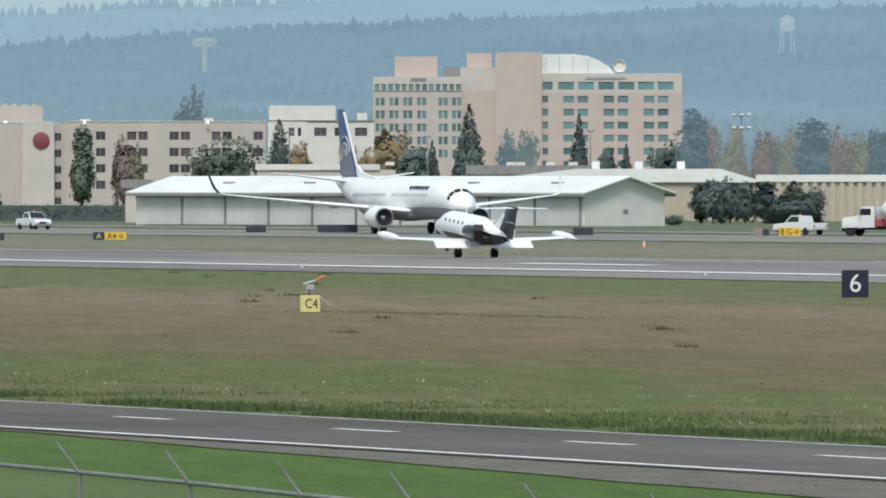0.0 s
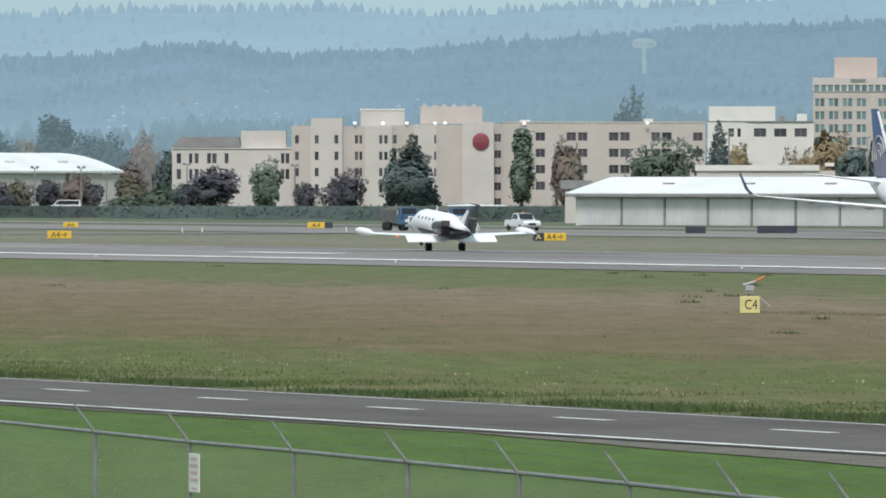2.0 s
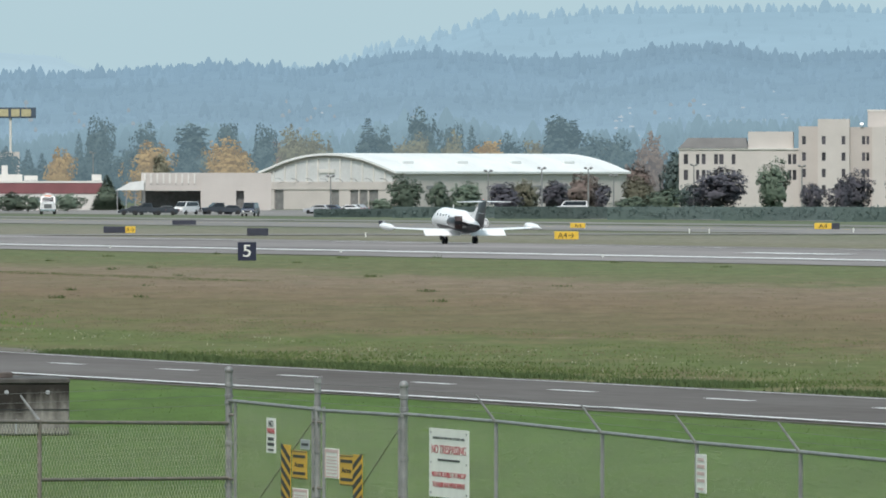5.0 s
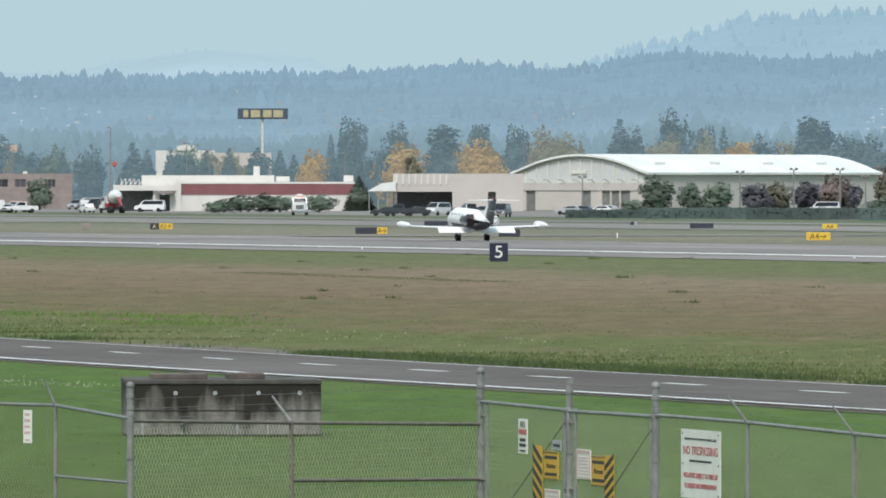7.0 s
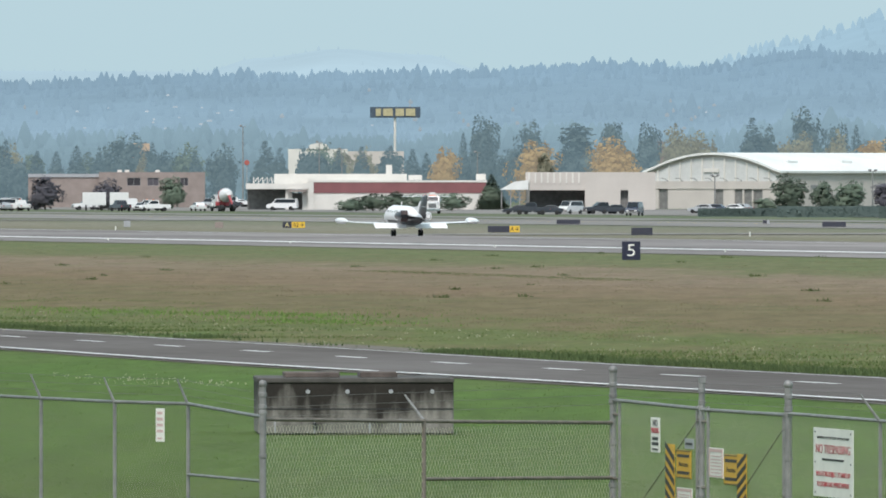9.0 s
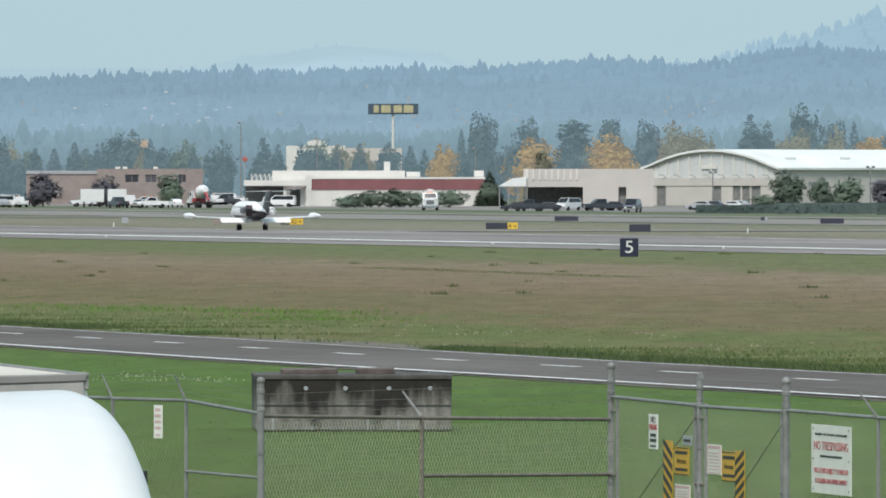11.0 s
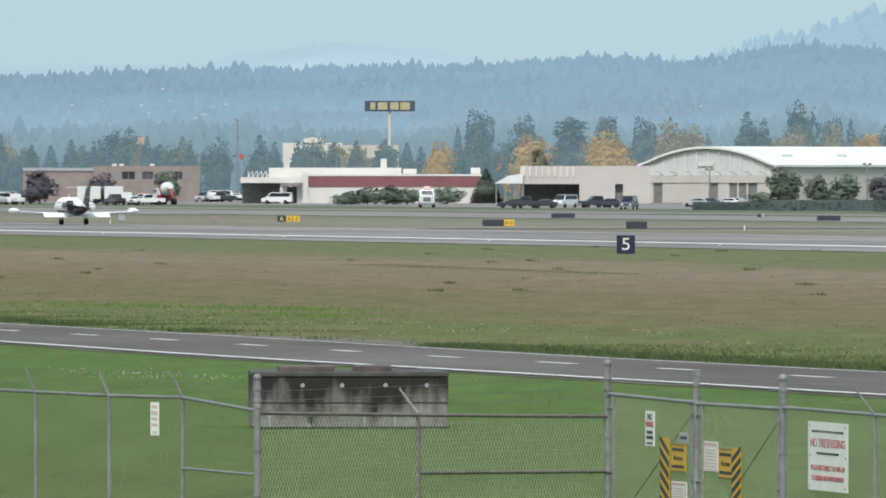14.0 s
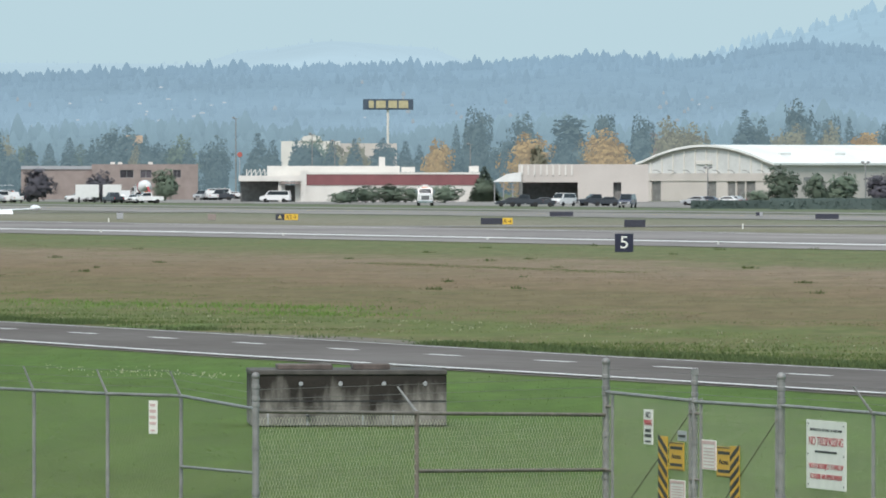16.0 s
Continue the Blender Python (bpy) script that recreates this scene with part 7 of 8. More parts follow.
def car(m, paint, form="car", label=None, group="parked cars"):
    """A car; its nose points along y. Forms: car, pickup, van."""
    key = (form, paint.name)
    if key in CAR_CACHE:
        ob = copy_thing(CAR_CACHE[key], m)
    else:
        ob = thing("pickup_truck" if form == "pickup" else "van" if form == "van" else "car", m, "", form)
        if form == "car":
            body = [(-2.2, 0.35), (-2.25, 0.6), (-2.2, 0.95), (-1.5, 1.0), (0.9, 0.98), (2.0, 0.82), (2.25, 0.6), (2.2, 0.35)]
            cab = [(-1.75, 0.97), (-1.2, 1.42), (0.1, 1.45), (1.0, 0.96)]
            wb, half = 1.35, 0.88
        elif form == "pickup":
            body = [(-2.8, 0.5), (-2.85, 0.7), (-2.8, 1.15), (-0.9, 1.15), (1.1, 1.15), (2.6, 1.05), (2.8, 0.8), (2.75, 0.45)]
            cab = [(-0.95, 1.13), (-0.8, 1.82), (0.5, 1.84), (1.25, 1.13)]
            wb, half = 1.75, 0.97
        else:
            body = [(-2.6, 0.4), (-2.65, 0.8), (-2.6, 1.2), (1.6, 1.2), (2.5, 1.05), (2.65, 0.8), (2.6, 0.4)]
            cab = [(-2.6, 1.18), (-2.5, 2.0), (1.0, 2.02), (1.75, 1.18)]
            wb, half = 1.6, 0.97
        profile_body(body, half, "body", paint, ob, 0.05)
        cabin = profile_body(cab, half * 0.93, "cabin", paint, ob, 0.16)
        for s in (-1, 1):
            zt, zb = max(z for _, z in cab) - 0.1, min(z for _, z in cab) + 0.1
            (y0, _), (y1, z1_), (y2, _), (y3, _) = cab
            xs = half * 0.93 - 0.02
            side = [(y0 + 0.25, zb), (y1 + 0.12, zt), (y2 - 0.08, zt), (y3 - 0.3, zb)]
            part("side_window", Mesh().loft([[(s * (xs + 0.005), y, z) if z == zb else (s * (xs - 0.13), y, z) for y, z in side], [(s * (xs + 0.02), y, z) if z == zb else (s * (xs - 0.10), y, z) for y, z in side]]), DARK_GLASS, ob)
            part("headlight", Mesh().box(s * half * 0.62 - 0.17, s * half * 0.62 + 0.17, body[-3][0] - 0.18, body[-2][0] + 0.02, 0.64, 0.8), HEADLIGHT, ob)
            part("tail_light", Mesh().box(s * half * 0.8 - 0.09, s * half * 0.8 + 0.09, body[1][0] - 0.02, body[1][0] + 0.1, 0.75, 0.95), SIGN_RED, ob)
            for yy in (-wb, wb):
                wheel("wheel", ob, (s * (half - 0.08), yy, 0.34), 0.34 if form == "car" else 0.38, 0.2)
        (y2, z2), (y3, z3) = cab[2], cab[3]
        part("windscreen", Mesh().loft([[(-half * 0.72, y2 + 0.06, z2 - 0.06), (half * 0.72, y2 + 0.06, z2 - 0.06), (half * 0.8, y3 + 0.0, z3 + 0.09), (-half * 0.8, y3 + 0.0, z3 + 0.09)], [(-half * 0.72, y2 + 0.09, z2 - 0.04), (half * 0.72, y2 + 0.09, z2 - 0.04), (half * 0.8, y3 + 0.03, z3 + 0.11), (-half * 0.8, y3 + 0.03, z3 + 0.11)]]), DARK_GLASS, ob)
        part("bumper", Mesh().rbox(-half, half, body[-2][0] - 0.1, body[-2][0] + 0.06, 0.36, 0.58, 0.03), GREY_TRIM, ob)
        part("grille", Mesh().box(-half * 0.42, half * 0.42, body[-2][0] - 0.06, body[-2][0] + 0.025, 0.6, 0.82), SIGN_BLACK, ob)
        if form == "pickup":
            part("bed_floor", Mesh().box(-half * 0.82, half * 0.82, -2.7, -1.0, 1.12, 1.16), SIGN_BLACK, ob, "dark open bed")
        CAR_CACHE[key] = ob
    colour = paint.name.split("_")[0]
    tagged(ob, label or f"{colour} parked {'pickup truck' if form == 'pickup' else form} beside the airfield buildings", form, group)
    return ob


def heavy_truck(m, kind, label):
    """A conventional truck, nose along y: with a dump bed, a mixer drum, or a service body."""
    ob = thing({"dump": "dump_truck", "mixer": "mixer_truck", "service": "service_truck"}[kind], m, label, "truck")
    paint = TRUCK_BLUE if kind == "dump" else CAR_WHITE
    hood = Mesh().loft([[(-0.95, 2.2, 0.7), (0.95, 2.2, 0.7), (0.95, 2.2, 1.95), (-0.95, 2.2, 1.95)], [(-0.85, 3.9, 0.7), (0.85, 3.9, 0.7), (0.8, 3.9, 1.7), (-0.8, 3.9, 1.7)]])
    part("hood", hood, paint, ob)
    part("cab", Mesh().loft([[(-1.12, 0.6, 0.8), (1.12, 0.6, 0.8), (1.12, 2.25, 0.8), (-1.12, 2.25, 0.8)], [(-1.12, 0.6, 1.9), (1.12, 0.6, 1.9), (1.12, 2.25, 1.9), (-1.12, 2.25, 1.9)], [(-1.05, 0.65, 2.75), (1.05, 0.65, 2.75), (1.05, 1.85, 2.75), (-1.05, 1.85, 2.75)]]), paint, ob)
    part("windscreen", Mesh().loft([[(-0.95, 2.2, 1.98), (0.95, 2.2, 1.98), (0.9, 1.92, 2.62), (-0.9, 1.92, 2.62)], [(-0.95, 2.24, 2.0), (0.95, 2.24, 2.0), (0.9, 1.96, 2.64), (-0.9, 1.96, 2.64)]]), DARK_GLASS, ob)
    part("grille_surround", Mesh().rbox(-0.8, 0.8, 3.86, 3.95, 0.78, 1.72, 0.03), CAR_WHITE, ob, "bright grille surround")
    part("grille", Mesh().rbox(-0.6, 0.6, 3.93, 3.98, 0.92, 1.6, 0.02), STEEL_BED, ob, "dark grille")
    part("bumper", Mesh().rbox(-1.15, 1.15, 3.9, 4.1, 0.45, 0.8, 0.04), CHROME, ob, "chrome bumper")
    part("frame", Mesh().box(-0.45, 0.45, -4.2, 3.8, 0.6, 0.9), SIGN_BLACK, ob)
    for s in (-1, 1):
        part("side_window", Mesh().box(s * 1.11 - 0.015, s * 1.11 + 0.015, 0.95, 1.95, 1.95, 2.55), DARK_GLASS, ob)
        part("headlight", Mesh().rbox(s * 0.92 - 0.2, s * 0.92 + 0.2, 3.7, 3.92, 1.0, 1.35, 0.03), HEADLIGHT, ob)
        part("fender", Mesh().prism([(2.3, 0.95), (2.5, 1.3), (3.5, 1.3), (3.8, 0.9), (3.8, 0.8), (2.3, 0.8)], s * 0.85, s * 1.22, "x"), paint, ob)
        part("mirror", Mesh().rbox(s * 1.35 - 0.1, s * 1.35 + 0.1, 1.9, 2.0, 1.9, 2.5, 0.02), CHROME, ob)
        part("exhaust_stack", Mesh().rod((s * 1.0, 0.45, 0.9), (s * 1.0, 0.45, 3.2), 0.07), CHROME, ob)
        for yy in (3.05, -2.0, -3.3):
            wheel("wheel", ob, (s * 1.02, yy, 0.52), 0.52, 0.3 if yy > 0 else 0.5)
    if kind == "dump":
        bed = Mesh().loft([[(-1.1, -4.6, 1.05), (1.1, -4.6, 1.05), (1.1, 0.2, 1.05), (-1.1, 0.2, 1.05)], [(-1.25, -4.8, 2.5), (1.25, -4.8, 2.5), (1.25, 0.4, 2.5), (-1.25, 0.4, 2.5)]])
        part("bed", bed, STEEL_BED, ob, "grey steel dump bed")
        part("cab_shield", Mesh().rbox(-1.2, 1.2, 0.3, 1.6, 2.85, 2.95, 0.02), STEEL_BED, ob)
        part("load", Mesh().loft([[(-1.1, -4.5, 2.4), (1.1, -4.5, 2.4), (1.1, 0.2, 2.4), (-1.1, 0.2, 2.4)], [(-0.5, -3.5, 2.85), (0.5, -3.5, 2.85), (0.5, -0.8, 2.85), (-0.5, -0.8, 2.85)]]), GRAVEL, ob, "gravel load")
        for k_ in range(5):
            for s in (-1, 1):
                part("rib", Mesh().box(s * 1.2 - 0.06, s * 1.2 + 0.06, -4.3 + k_, -4.2 + k_, 1.1, 2.5), STEEL_BED, ob)
    elif kind == "mixer":
        drum = Mesh().turn([(0.4, 0.3), (0.95, -0.4), (1.2, -1.6), (1.1, -2.6), (0.6, -3.9), (0.45, -4.2)], "y", 20).moved(pose(0, 0, 2.35, -9, 0, 0))
        part("drum", drum, CAR_WHITE, ob, "white mixer drum", None, True)
        part("drum_band", Mesh().turn([(1.205, -1.4), (1.23, -1.6), (1.19, -1.85)], "y", 20).moved(pose(0, 0, 2.35, -9, 0, 0)), SIGN_RED, ob, "red band")
        part("chute", Mesh().rod((0, -4.1, 2.6), (0.3, -5.0, 1.2), 0.25, 0.18), SIGN_RED, ob, "red chute")
        part("tank", Mesh().rbox(-1.15, 1.15, -0.2, 0.5, 0.9, 1.6, 0.05), SIGN_RED, ob, "red water tank")
    else:
        part("service_body", Mesh().rbox(-1.15, 1.15, -3.4, 0.45, 0.95, 1.9, 0.04), CAR_WHITE, ob, "white service body")
        part("boom", Mesh().rod((0, -2.8, 1.9), (0, 0.8, 2.95), 0.14), CAR_WHITE, ob)
        part("bucket", Mesh().rbox(-0.45, 0.45, 0.5, 1.2, 2.85, 3.3, 0.05), CAR_WHITE, ob, "white bucket")
        part("beacon_bar", Mesh().rbox(-0.5, 0.5, 1.1, 1.4, 2.76, 2.92, 0.03), ORANGE, ob, "orange light bar")
    return ob


PICKUP = car(pose(448, 1220, 0, 0, 0, 180), CAR_WHITE, "pickup", "white pickup truck with a roof beacon, driving on the service road", "moving traffic")
part("roof_beacon", Mesh().turn([(0.12, 1.84), (0.1, 1.98), (0.02, 2.02)], "z", 10), ORANGE, PICKUP, "orange roof beacon")
DUMP1 = heavy_truck(pose(437, 1215, 0, 0, 0, 180), "dump", "blue dump truck with a grey bed, driving on the service road")
DUMP1.scale = (0.88, 0.88, 0.88)
DUMP2 = copy_thing(DUMP1, pose(437, 1200, 0, 0, 0, 180))
MIXER = heavy_truck(pose(533, 2080, 0.03), "mixer", "white and red concrete mixer truck driving away")
GUIDE = car(pose(533, 2100, 0.03), CAR_WHITE, "car", "white car driving ahead of the mixer truck", "moving traffic")
PICKUP2 = car(place(bearing(1416), 1175, 42), CAR_WHITE, "pickup", "white pickup truck stopped behind a yellow sign", "moving traffic")
MIXER2 = copy_thing(MIXER, place(bearing(1566), 1150, 66))
tagged(MIXER2, "white concrete mixer truck standing on the far taxiway")
heavy_truck(place(bearing(-1590), 1930, 180), "service", "white bucket truck with an orange light bar facing the runway")
rnd = random.Random(5)
for u, base, pi, form, turn in ((-1112, 376, 1, "car", 70), (-1092, 376, 3, "car", 75), (-1060, 376, 0, "car", 80), (-1047, 375, 1, "car", 60), (-1290, 377, 2, "pickup", 110), (-1270, 377, 2, "car", 95), (-1232, 377, 3, "van", 170), (-1855, 367, 0, "van", 80),
                                (-664, 362, 0, "van", 90), (-1440, 378, 2, "car", 90), (-1415, 378, 2, "pickup", 90), (-1385, 378, 2, "car", 90), (-1346, 374, 0, "van", 150), (-50, 384, 1, "car", 70), (-535, 382, 0, "car", 85)):
    d = 118800 / (base - 315 + (3 if form == "van" else 0))
    car(place(bearing(u), min(2140 if u < -1120 else 1980, d), turn), CAR_PAINTS[pi], form)
for i in range(34):
    u = rnd.choice((rnd.uniform(-2360, -2290), rnd.uniform(-1985, -1930), rnd.uniform(-2200, -2080)))
    car(place(bearing(u), rnd.choice((2080, 2120, 2180, 2260)) if u < -2060 else rnd.choice((2300, 2400, 2500)), rnd.choice((20, 85, 100, 160)), 0 if u < -2060 else 0.0), rnd.choice(CAR_PAINTS[:1] * 5 + CAR_PAINTS[1:2] * 3 + CAR_PAINTS[2:3] * 2), rnd.choice(("car", "car", "van", "pickup")))
# pale box trailers in the left yard
for u0, u1 in ((-2208, -2168), (-2160, -2128)):
    k = 2200 / 22000
    tr = thing("box_trailer", place(bearing((u0 + u1) / 2), 2120), "white box trailer parked by the brick building", "trailer")
    w = (u1 - u0) * k
    part("box", Mesh().rbox(-w / 2, w / 2, 0, 2.4, 0.9, 3.1, 0.04), CAR_WHITE, tr)
    for s in (-0.35, 0.3):
        wheel("wheel", tr, (s * w, 0.2, 0.5), 0.5, 0.3)

# ---------------------------------------------------------------- the passing articulated truck
TRAILER_WHITE = material("white_trailer_panel", (0.60, 0.61, 0.60), 0.4, vary=0.08, scale=0.8, fine=0.3)
TRAILER_ROOF = material("trailer_roof", (0.60, 0.545, 0.475), 0.6, vary=0.14, scale=0.5, fine=0.15, color2=(0.68, 0.625, 0.55), stretch=(1, 0.35, 1))
TRAILER_RAIL = material("pale_side_rail", (0.36, 0.345, 0.32), 0.5, vary=0.15, scale=1.5, fine=0.3)
ALU = material("aluminium_rail", (0.24, 0.23, 0.215), 0.5, 0.3, vary=0.2, scale=2)
REFLECT = material("reflector_strip", (0.62, 0.60, 0.56), 0.3, vary=0.1)


def articulated_truck():
    """Origin under the trailer's rear edge, on its left side seen from behind (nose along y)."""
    ob = thing("articulated_truck", pose(0, 0, 0), "white articulated truck with a long box trailer, driving past", "truck")
    L, W, H = 16.15, 2.6, 3.62
    part("trailer_box", Mesh().rbox(0, W, 0, L, 1.15, H - 0.06, 0.02), TRAILER_WHITE, ob, "white panelled trailer box")
    # roof sheet with a slight camber
    rings = []
    for y in (0, L):
        rings.append([(W * i / 8, y, H - 0.05 + 0.035 * math.sin(math.pi * i / 8)) for i in range(9)] + [(W, y, H - 0.08), (0, y, H - 0.08)])
    part("roof", Mesh().loft(rings), TRAILER_ROOF, ob, "cream-white roof sheet", None, True)
    for x0, x1 in ((-0.025, 0.03), (W - 0.03, W + 0.025)):
        part("top_rail", Mesh().rbox(x0, x1, -0.01, L + 0.01, H - 0.075, H - 0.03, 0.012), ALU, ob, "grey top rail")
        part("upper_rail", Mesh().rbox(x0 + 0.004, x1 - 0.004, 0, L, H - 0.17, H - 0.078, 0.012), TRAILER_RAIL, ob, "pale upper side rail")
        part("bottom_rail", Mesh().rbox(x0, x1, 0, L, 1.1, 1.3, 0.012), ALU, ob)
    panel_w = L / 14
    for side, x in ((-1, 0), (1, W)):
        for k_ in range(14):
            a_ = k_ * panel_w
            part("panel", Mesh().rbox(x - 0.012 if side < 0 else x, x if side < 0 else x + 0.012, a_ + 0.025, a_ + panel_w - 0.025, 1.32, H - 0.18, 0.004), TRAILER_WHITE, ob)
        for y in (0.35, 5.6, 8.2, 13.8, 15.3):
            part("marker_plate", Mesh().box(x - 0.034 if side < 0 else x + 0.024, x - 0.024 if side < 0 else x + 0.034, y, y + 0.6, H - 0.13, H - 0.08), REFLECT, ob, "pale reflector plate")
        part("marker_lamp", Mesh().turn([(0.016, -0.02), (0.014, 0.0), (0.006, 0.012)], "z", 8, (x + side * 0.03, L - 0.6, H - 0.1)), RED_LAMP, ob, "small lit marker lamp")
        for y in (1.4, 2.7):
            wheel("trailer_wheel", ob, (0.42 if side < 0 else W - 0.42, y, 0.52), 0.52, 0.6)
    part("front_rail", Mesh().rbox(0, W, L, L + 0.03, H - 0.1, H - 0.03, 0.01), ALU, ob)
    part("front_band", Mesh().rbox(0.02, W - 0.02, L, L + 0.02, H - 0.22, H - 0.1, 0.01), TRAILER_RAIL, ob, "grey front panel edge")
    part("rear_door", Mesh().rbox(0.06, W / 2 - 0.02, -0.05, 0.0, 1.25, H - 0.25, 0.01), TRAILER_WHITE, ob)
    part("rear_door", Mesh().rbox(W / 2 + 0.02, W - 0.06, -0.05, 0.0, 1.25, H - 0.25, 0.01), TRAILER_WHITE, ob)
    part("rear_header", Mesh().rbox(0, W, -0.06, 0.0, H - 0.24, H - 0.03, 0.01), ALU, ob)
    part("undercarriage", Mesh().box(0.6, W - 0.6, 0.5, 4.2, 0.75, 1.15), SIGN_BLACK, ob)
    for x in (0.55, W - 0.55):
        part("landing_leg", Mesh().rod((x, 11.8, 1.15), (x, 11.8, 0.35), 0.07), GALV, ob)
    # tractor
    y0 = L + 0.75
    c = W / 2
    prof = lambda y, hw, z0, z1, r: [(c - hw, y, z0), (c + hw, y, z0)] + [(c + hw - r + r * math.cos(a), y, z1 - r + r * math.sin(a)) for a in [radians(15 * i) for i in range(7)]] + [(c - hw + r + r * math.cos(a), y, z1 - r + r * math.sin(a)) for a in [radians(90 + 15 * i) for i in range(7)]]
    # the roof fairing swells up to the trailer's height and rolls down to the windscreen
    shell = [prof(y0, 1.16, 0.9, H - 0.16, 0.22)] + [prof(y0 + 3.3 * k_ / 12, 1.2 - 0.1 * (k_ / 12) ** 3, 0.9, H - 0.13 - 0.9 * (k_ / 12) ** 2.8, 0.3 + 0.15 * (k_ / 12)) for k_ in range(1, 13)]
    part("sleeper", Mesh().loft(shell), CAR_WHITE, ob, "white cab with high roof fairing", None, True)
    part("hood", Mesh().loft([prof(y0 + 3.2, 1.02, 0.8, 1.95, 0.25), prof(y0 + 3.9, 0.95, 0.8, 1.75, 0.3), prof(y0 + 4.6, 0.85, 0.75, 1.45, 0.3)]), CAR_WHITE, ob, "", None, True)
    part("windscreen", Mesh().loft([[(c - 1.0, y0 + 2.98, 1.98), (c + 1.0, y0 + 2.98, 1.98), (c + 0.95, y0 + 2.72, 2.82), (c - 0.95, y0 + 2.72, 2.82)], [(c - 1.0, y0 + 3.02, 1.98), (c + 1.0, y0 + 3.02, 1.98), (c + 0.95, y0 + 2.76, 2.84), (c - 0.95, y0 + 2.76, 2.84)]]), DARK_GLASS, ob)
    part("fairing_edge", Mesh().loft([[(c - 1.0, y0 - 0.03, H - 0.17), (c + 1.0, y0 - 0.03, H - 0.17), (c + 0.95, y0 - 0.03, H - 0.145), (c - 0.95, y0 - 0.03, H - 0.145)], [(c - 1.0, y0 + 0.03, H - 0.17), (c + 1.0, y0 + 0.03, H - 0.17), (c + 0.95, y0 + 0.03, H - 0.14), (c - 0.95, y0 + 0.03, H - 0.14)]]), NAVY, ob, "dark blue fairing edge")
    for side in (-1, 1):
        x = c + side * 1.22
        part("side_extender", Mesh().rbox(x - 0.03, x + 0.03, y0 - 0.5, y0 + 0.05, 1.0, H - 0.4, 0.02), SIGN_BLACK if side > 0 else CAR_WHITE, ob, "cab side extender")
        part("side_window", Mesh().box(x - 0.01, x + 0.01, y0 + 1.9, y0 + 2.6, 1.95, 2.6), DARK_GLASS, ob)
        part("sleeper_window", Mesh().turn([(0.2, -0.012), (0.2, 0.012)], "x", 14, (x, y0 + 0.55, H - 0.75)), GREY_TRIM, ob)
        me = Mesh()
        for k_ in range(9):
            me.box(x - 0.012, x + 0.012, y0 + 0.55 + 0.17 * k_, y0 + 0.67 + 0.17 * k_, H - 0.85, H - 0.74)
        part("name_marking", me, SIGN_BLACK, ob, "dark bars for a company name")
        part("mirror", Mesh().rbox(x + side * 0.25 - 0.1, x + side * 0.25 + 0.1, y0 + 2.8, y0 + 2.95, 1.9, 2.6, 0.03), CAR_WHITE, ob)
        part("headlight", Mesh().rbox(c + side * 0.75 - 0.2, c + side * 0.75 + 0.2, y0 + 4.3, y0 + 4.62, 0.95, 1.25, 0.04), HEADLIGHT, ob)
        part("fuel_tank", Mesh().rod((c + side * 0.95, y0 + 0.4, 0.75), (c + side * 0.95, y0 + 2.0, 0.75), 0.32, n=14), CHROME, ob)
        for y in (y0 - 1.9, y0 - 0.65, y0 + 3.7):
            wheel("tractor_wheel", ob, (c + side * 0.95, y, 0.52), 0.52, 0.32 if y > y0 else 0.6)
    part("bumper", Mesh().rbox(c - 1.15, c + 1.15, y0 + 4.4, y0 + 4.7, 0.4, 0.78, 0.05), CAR_WHITE, ob)
    part("grille", Mesh().rbox(c - 0.5, c + 0.5, y0 + 4.55, y0 + 4.64, 0.8, 1.35, 0.02), CHROME, ob)
    part("chassis", Mesh().box(c - 0.4, c + 0.4, L - 3.2, y0 + 4.3, 0.7, 1.0), SIGN_BLACK, ob)
    return ob


SEMI = articulated_truck()

# ---------------------------------------------------------------- grass
def grass_material(name, c1, c2):
    mat = leaf_material(name, c1, c2)
    return mat


def tufts(name, count, region, hmin, hmax, mat, seed, label, blades=5, spread=0.16):
    """Grass tufts over a stretch of the field: (x, y) picked by region(rnd)."""
    r = random.Random(seed)
    vs, fs = [], []
    for i in range(count):
        x, y = region(r)
        g = r.uniform(0.6, 1.2)
        for j in range(blades):
            h = r.uniform(hmin, hmax) * g
            a_ = r.uniform(0, 6.283)
            bx, by = x + r.gauss(0, spread), y + r.gauss(0, spread)
            w = 0.012 + 0.10 * h
            lx, ly = r.gauss(0, 0.35) * h, r.gauss(0, 0.35) * h
            n = len(vs)
            vs += [(bx - w * math.cos(a_), by - w * math.sin(a_), 0), (bx + w * math.cos(a_), by + w * math.sin(a_), 0), (bx + lx, by + ly, h)]
            fs.append((n, n + 1, n + 2))
    me = bpy.data.meshes.new(name)
    me.from_pydata(vs, [], fs)
    me.materials.append(mat)
    return tagged(part(name, me, None), label, "grass", "", "stuff")


def wedge(r, x0, x1):
    """A place in the strip between x0 and x1, within the bearings that the pan sweeps."""
    x = r.uniform(x0, x1)
    t0, t1 = math.tan(radians(13.0)), math.tan(radians(25.0))
    return x, r.uniform(x / t1, x / t0)


def clumped(r, x0, x1, seed):
    """A place in the strip, gathered into loose patches."""
    for _ in range(12):
        x, y = wedge(r, x0, x1)
        if noise.noise(Vector((x * 0.16, y * 0.06, seed * 7.3))) > 0.08:
            break
    return x, y


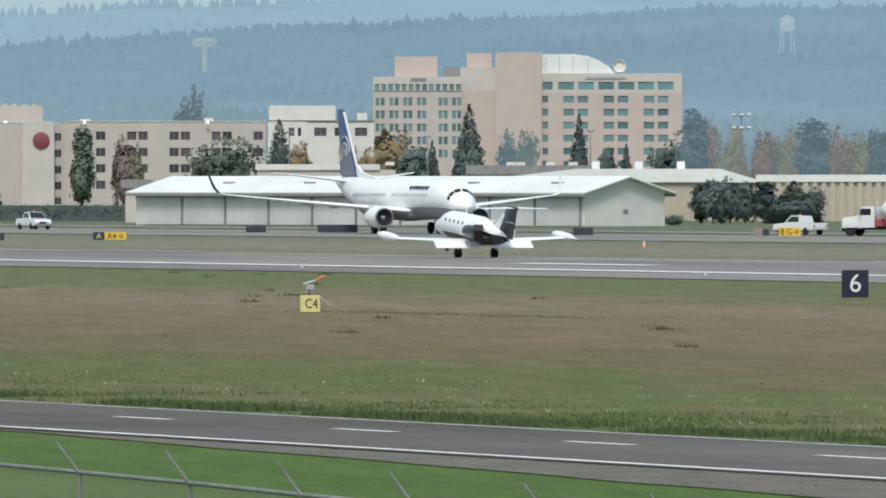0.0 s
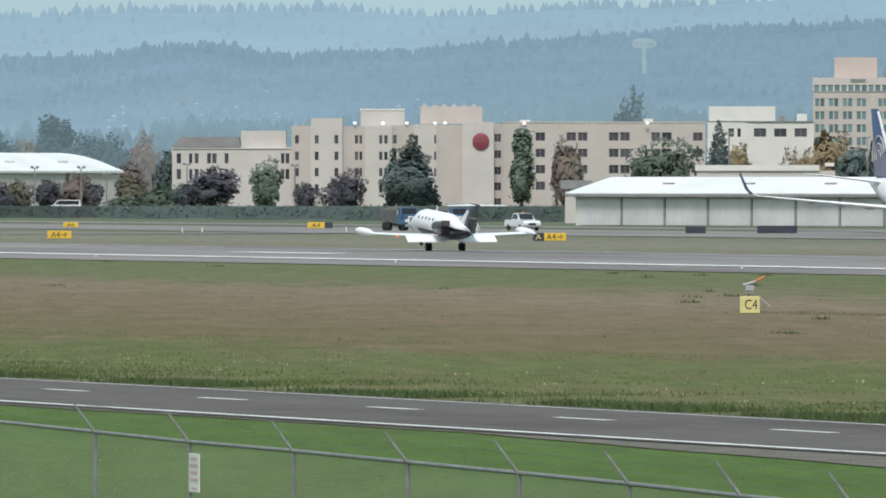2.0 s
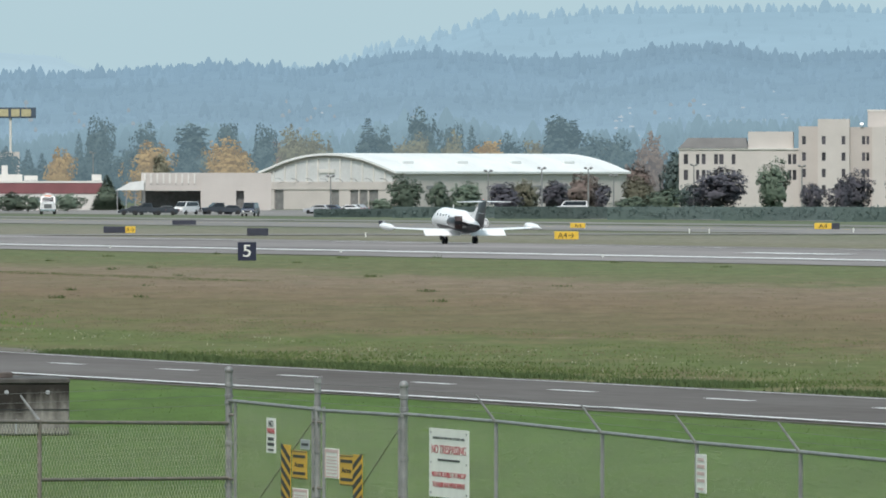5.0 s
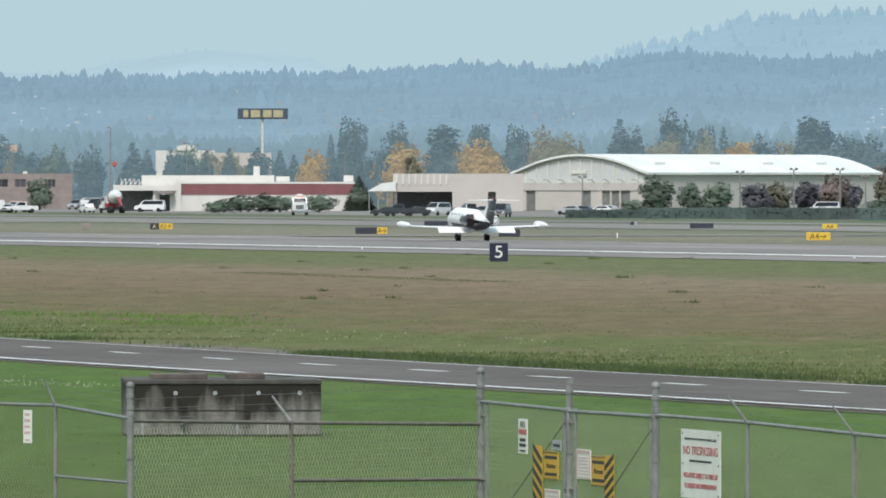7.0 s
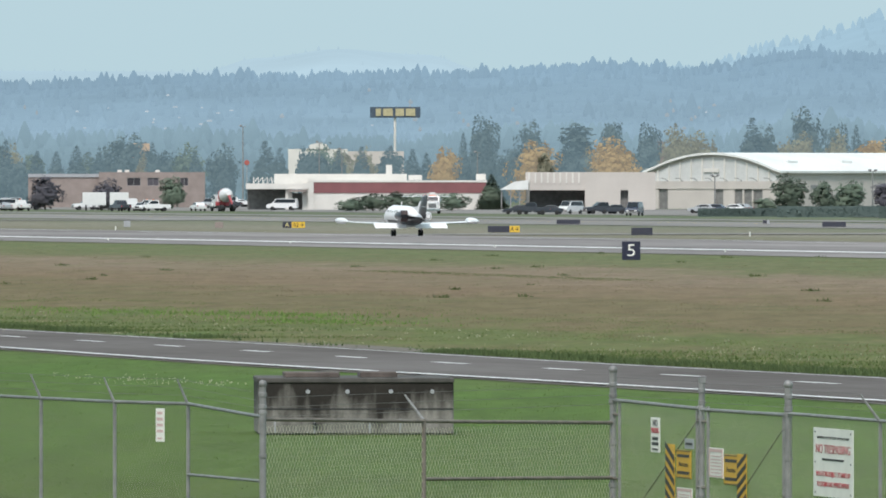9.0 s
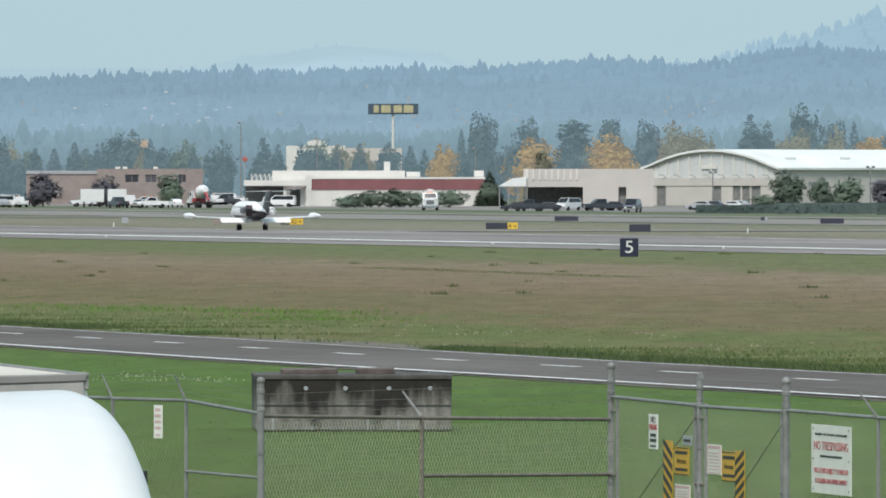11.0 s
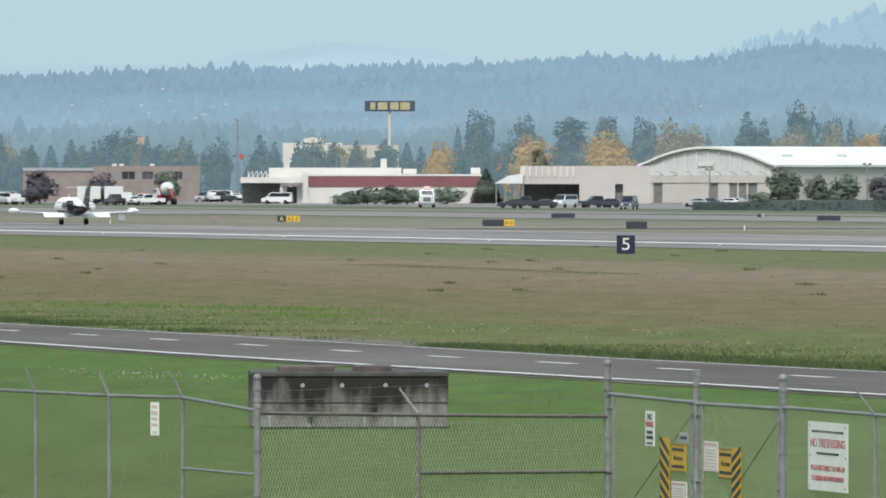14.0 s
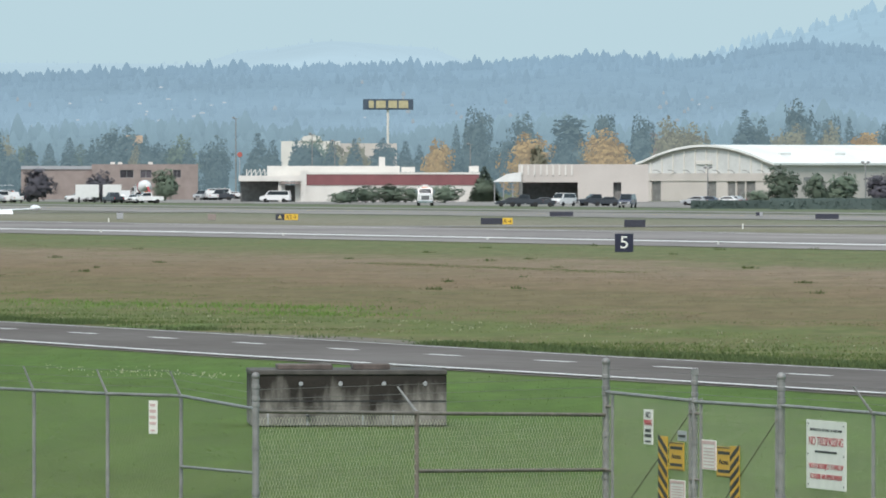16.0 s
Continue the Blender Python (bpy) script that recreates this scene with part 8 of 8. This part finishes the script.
G_DARK = grass_material("dark_green_grass", (0.08, 0.108, 0.04), (0.112, 0.14, 0.055))
G_GREEN = grass_material("green_grass", (0.10, 0.135, 0.045), (0.135, 0.165, 0.06))
G_LAWN = grass_material("lawn_grass", (0.095, 0.145, 0.040), (0.125, 0.175, 0.052))
G_DRY = grass_material("dry_grass", (0.15, 0.125, 0.075), (0.20, 0.165, 0.105))
G_PALE = grass_material("pale_flowers", (0.45, 0.45, 0.35), (0.55, 0.52, 0.35))


def verge(r):
    """Tall grass along the far side of the road, in lumps, with bare stretches."""
    for _ in range(10):
        y = r.uniform(195, 480)
        bare = max(math.exp(-((y - 390) / 15) ** 2), 0.8 * math.exp(-((y - 283) / 3) ** 2), 0.6 * math.exp(-((y - 232) / 1.5) ** 2))
        if noise.noise(Vector((y * 0.22, 9.7, 0))) > 0.0 + bare * 1.2 + r.gauss(0, 0.15):
            break
    lump = 0.5 + noise.noise(Vector((y * 0.16, 3.1, 0)))
    return road_middle(y) + 4.9 + abs(r.gauss(0, 0.9)) + 0.5 * max(0, lump), y


G_MEADOW = grass_material("meadow_grass", (0.095, 0.138, 0.045), (0.13, 0.17, 0.06))
G_VERGE = grass_material("lush_verge_grass", (0.078, 0.116, 0.046), (0.112, 0.152, 0.062))
tufts("grass_verge", 6000, verge, 0.03, 0.18, G_VERGE, 1, "tall dark green grass along the road verge", 9, 0.35)
tufts("grass_verge", 5500, lambda r: (lambda p: (p[0] + abs(r.gauss(0, 4.5)), p[1]))(verge(r)), 0.02, 0.11, G_MEADOW, 12, "mixed green grass behind the road verge", 6, 0.4)
tufts("grass_field", 6000, lambda r: clumped(r, 110, 140, 1), 0.01, 0.05, G_GREEN, 2, "green grass tufts on the airfield", 5, 0.22)
tufts("grass_field", 7000, lambda r: clumped(r, 107, 258, 2), 0.02, 0.07, G_DRY, 3, "dry brown grass tufts on the airfield", 5, 0.25)
tufts("grass_field", 2200, lambda r: clumped(r, 130, 262, 3), 0.02, 0.06, G_DARK, 4, "dark green grass tufts on the airfield", 5, 0.3)
tufts("grass_lawn", 9000, lambda r: wedge(r, 40, 91), 0.01, 0.03, G_LAWN, 5, "short green grass beside the fence", 4, 0.12)
tufts("wild_flowers", 420, lambda r: wedge(r, 106, 125), 0.04, 0.09, G_PALE, 6, "pale wild flowers in the grass", 3, 0.12)
tufts("wild_flowers", 40, lambda r: (84 + r.gauss(0, 1.0), 322 + r.gauss(0, 5)), 0.03, 0.07, G_PALE, 8, "pale wild flowers in the lawn", 4, 0.2)


def weeds(r):
    c = r.choice(((125, 487, 2.2, 11), (124, 452, 1.6, 6), (129, 476, 2.0, 7)))
    return c[0] + r.gauss(0, c[2]), c[1] + r.gauss(0, c[3])


tufts("weed_patch", 600, weeds, 0.04, 0.16, grass_material("bright_green_weeds", (0.10, 0.17, 0.045), (0.15, 0.23, 0.06)), 7, "bright green weed patch in the field", 5, 0.3)


def dark_clumps(r):
    c = CLUMPS[r.randrange(len(CLUMPS))]
    return c[0] + r.gauss(0, 0.09), c[1] + r.gauss(0, 0.5)


def rushes(r):
    """A shallow drain along the field, marked by greener rushes."""
    while True:
        y = r.uniform(440, 742)
        if noise.noise(Vector((y * 0.02, 4.4, 0))) > -0.12:
            return 187 + 0.075 * (y - 580) * (y > 580) + 0.02 * (y - 580) * (y <= 580) + r.gauss(0, 1.1), y


tufts("rush_line", 1300, rushes, 0.01, 0.06, G_GREEN, 14, "green rushes along a shallow drain in the field", 5, 0.3)
CLUMPS = [wedge(random.Random(90 + i), 150, 262) for i in range(46)]
tufts("weed_clumps", 420, dark_clumps, 0.06, 0.2, G_DARK, 9, "dark weed clumps dotted over the dry grass", 5, 0.15)


def motions():
    """What moves: the landing jet, the taxiing airliner, and the traffic."""
    # the nose comes down slowly after touchdown
    walk(JET, [(t, pose(RWX, y, 0.44, p)) for t, y, p in [(0, 716.5, 4.6), (1.5, 781.5, 4.2), (3.5, 859.5, 3.6), (5, 912.7, 3.0), (7, 977, 2.0), (9, 1036.8, 1.0), (10.4, 1073, 0.4), (11.7, 1104.3, 0.0), (12.8, 1128, 0.0), (14.5, 1162, 0.0), (16, 1190, 0.0)]])
    walk(LINER, [(t, pose(445.5 - 0.0523 * 14.1 * t, 1108.6 - 14.1 * t, 0.03, 0, 0, 177)) for t in (0, 4, 8, 12, 16)])
    walk(PICKUP, [(t, pose(448, 1220 - 7.4 * t, 0, 0, 0, 180)) for t in (0, 8, 16)])
    walk(DUMP1, [(t, pose(437, 1226 - 7.4 * t, 0, 0, 0, 180)) for t in (0, 8, 16)])
    walk(DUMP2, [(t, pose(437, 1210.6 - 7.4 * t, 0, 0, 0, 180)) for t in (0, 8, 16)])
    walk(MIXER, [(t, pose(533, 2003 + 7.0 * (t - 9), 0.03)) for t in (0, 9, 16)])
    walk(GUIDE, [(t, pose(533, 2019 + 7.0 * (t - 9), 0.03)) for t in (0, 9, 16)])
    # the truck runs along the public road, towards the camera and past it
    walk(SEMI, [(t, pose(24.32 + 1.422 * (12.1 - t), 86.93 + 24.36 * (12.1 - t), z, -0.34, 1.66, 176.66))
                for t, z in ((0, 0.42), (6, 0.42), (10.3, 0.41), (11.0, 0.31), (11.5, 0.235), (12.1, 0.15), (12.5, 0.095), (12.9, 0.06), (13.3, 0.05), (16, 0.05))])


motions()
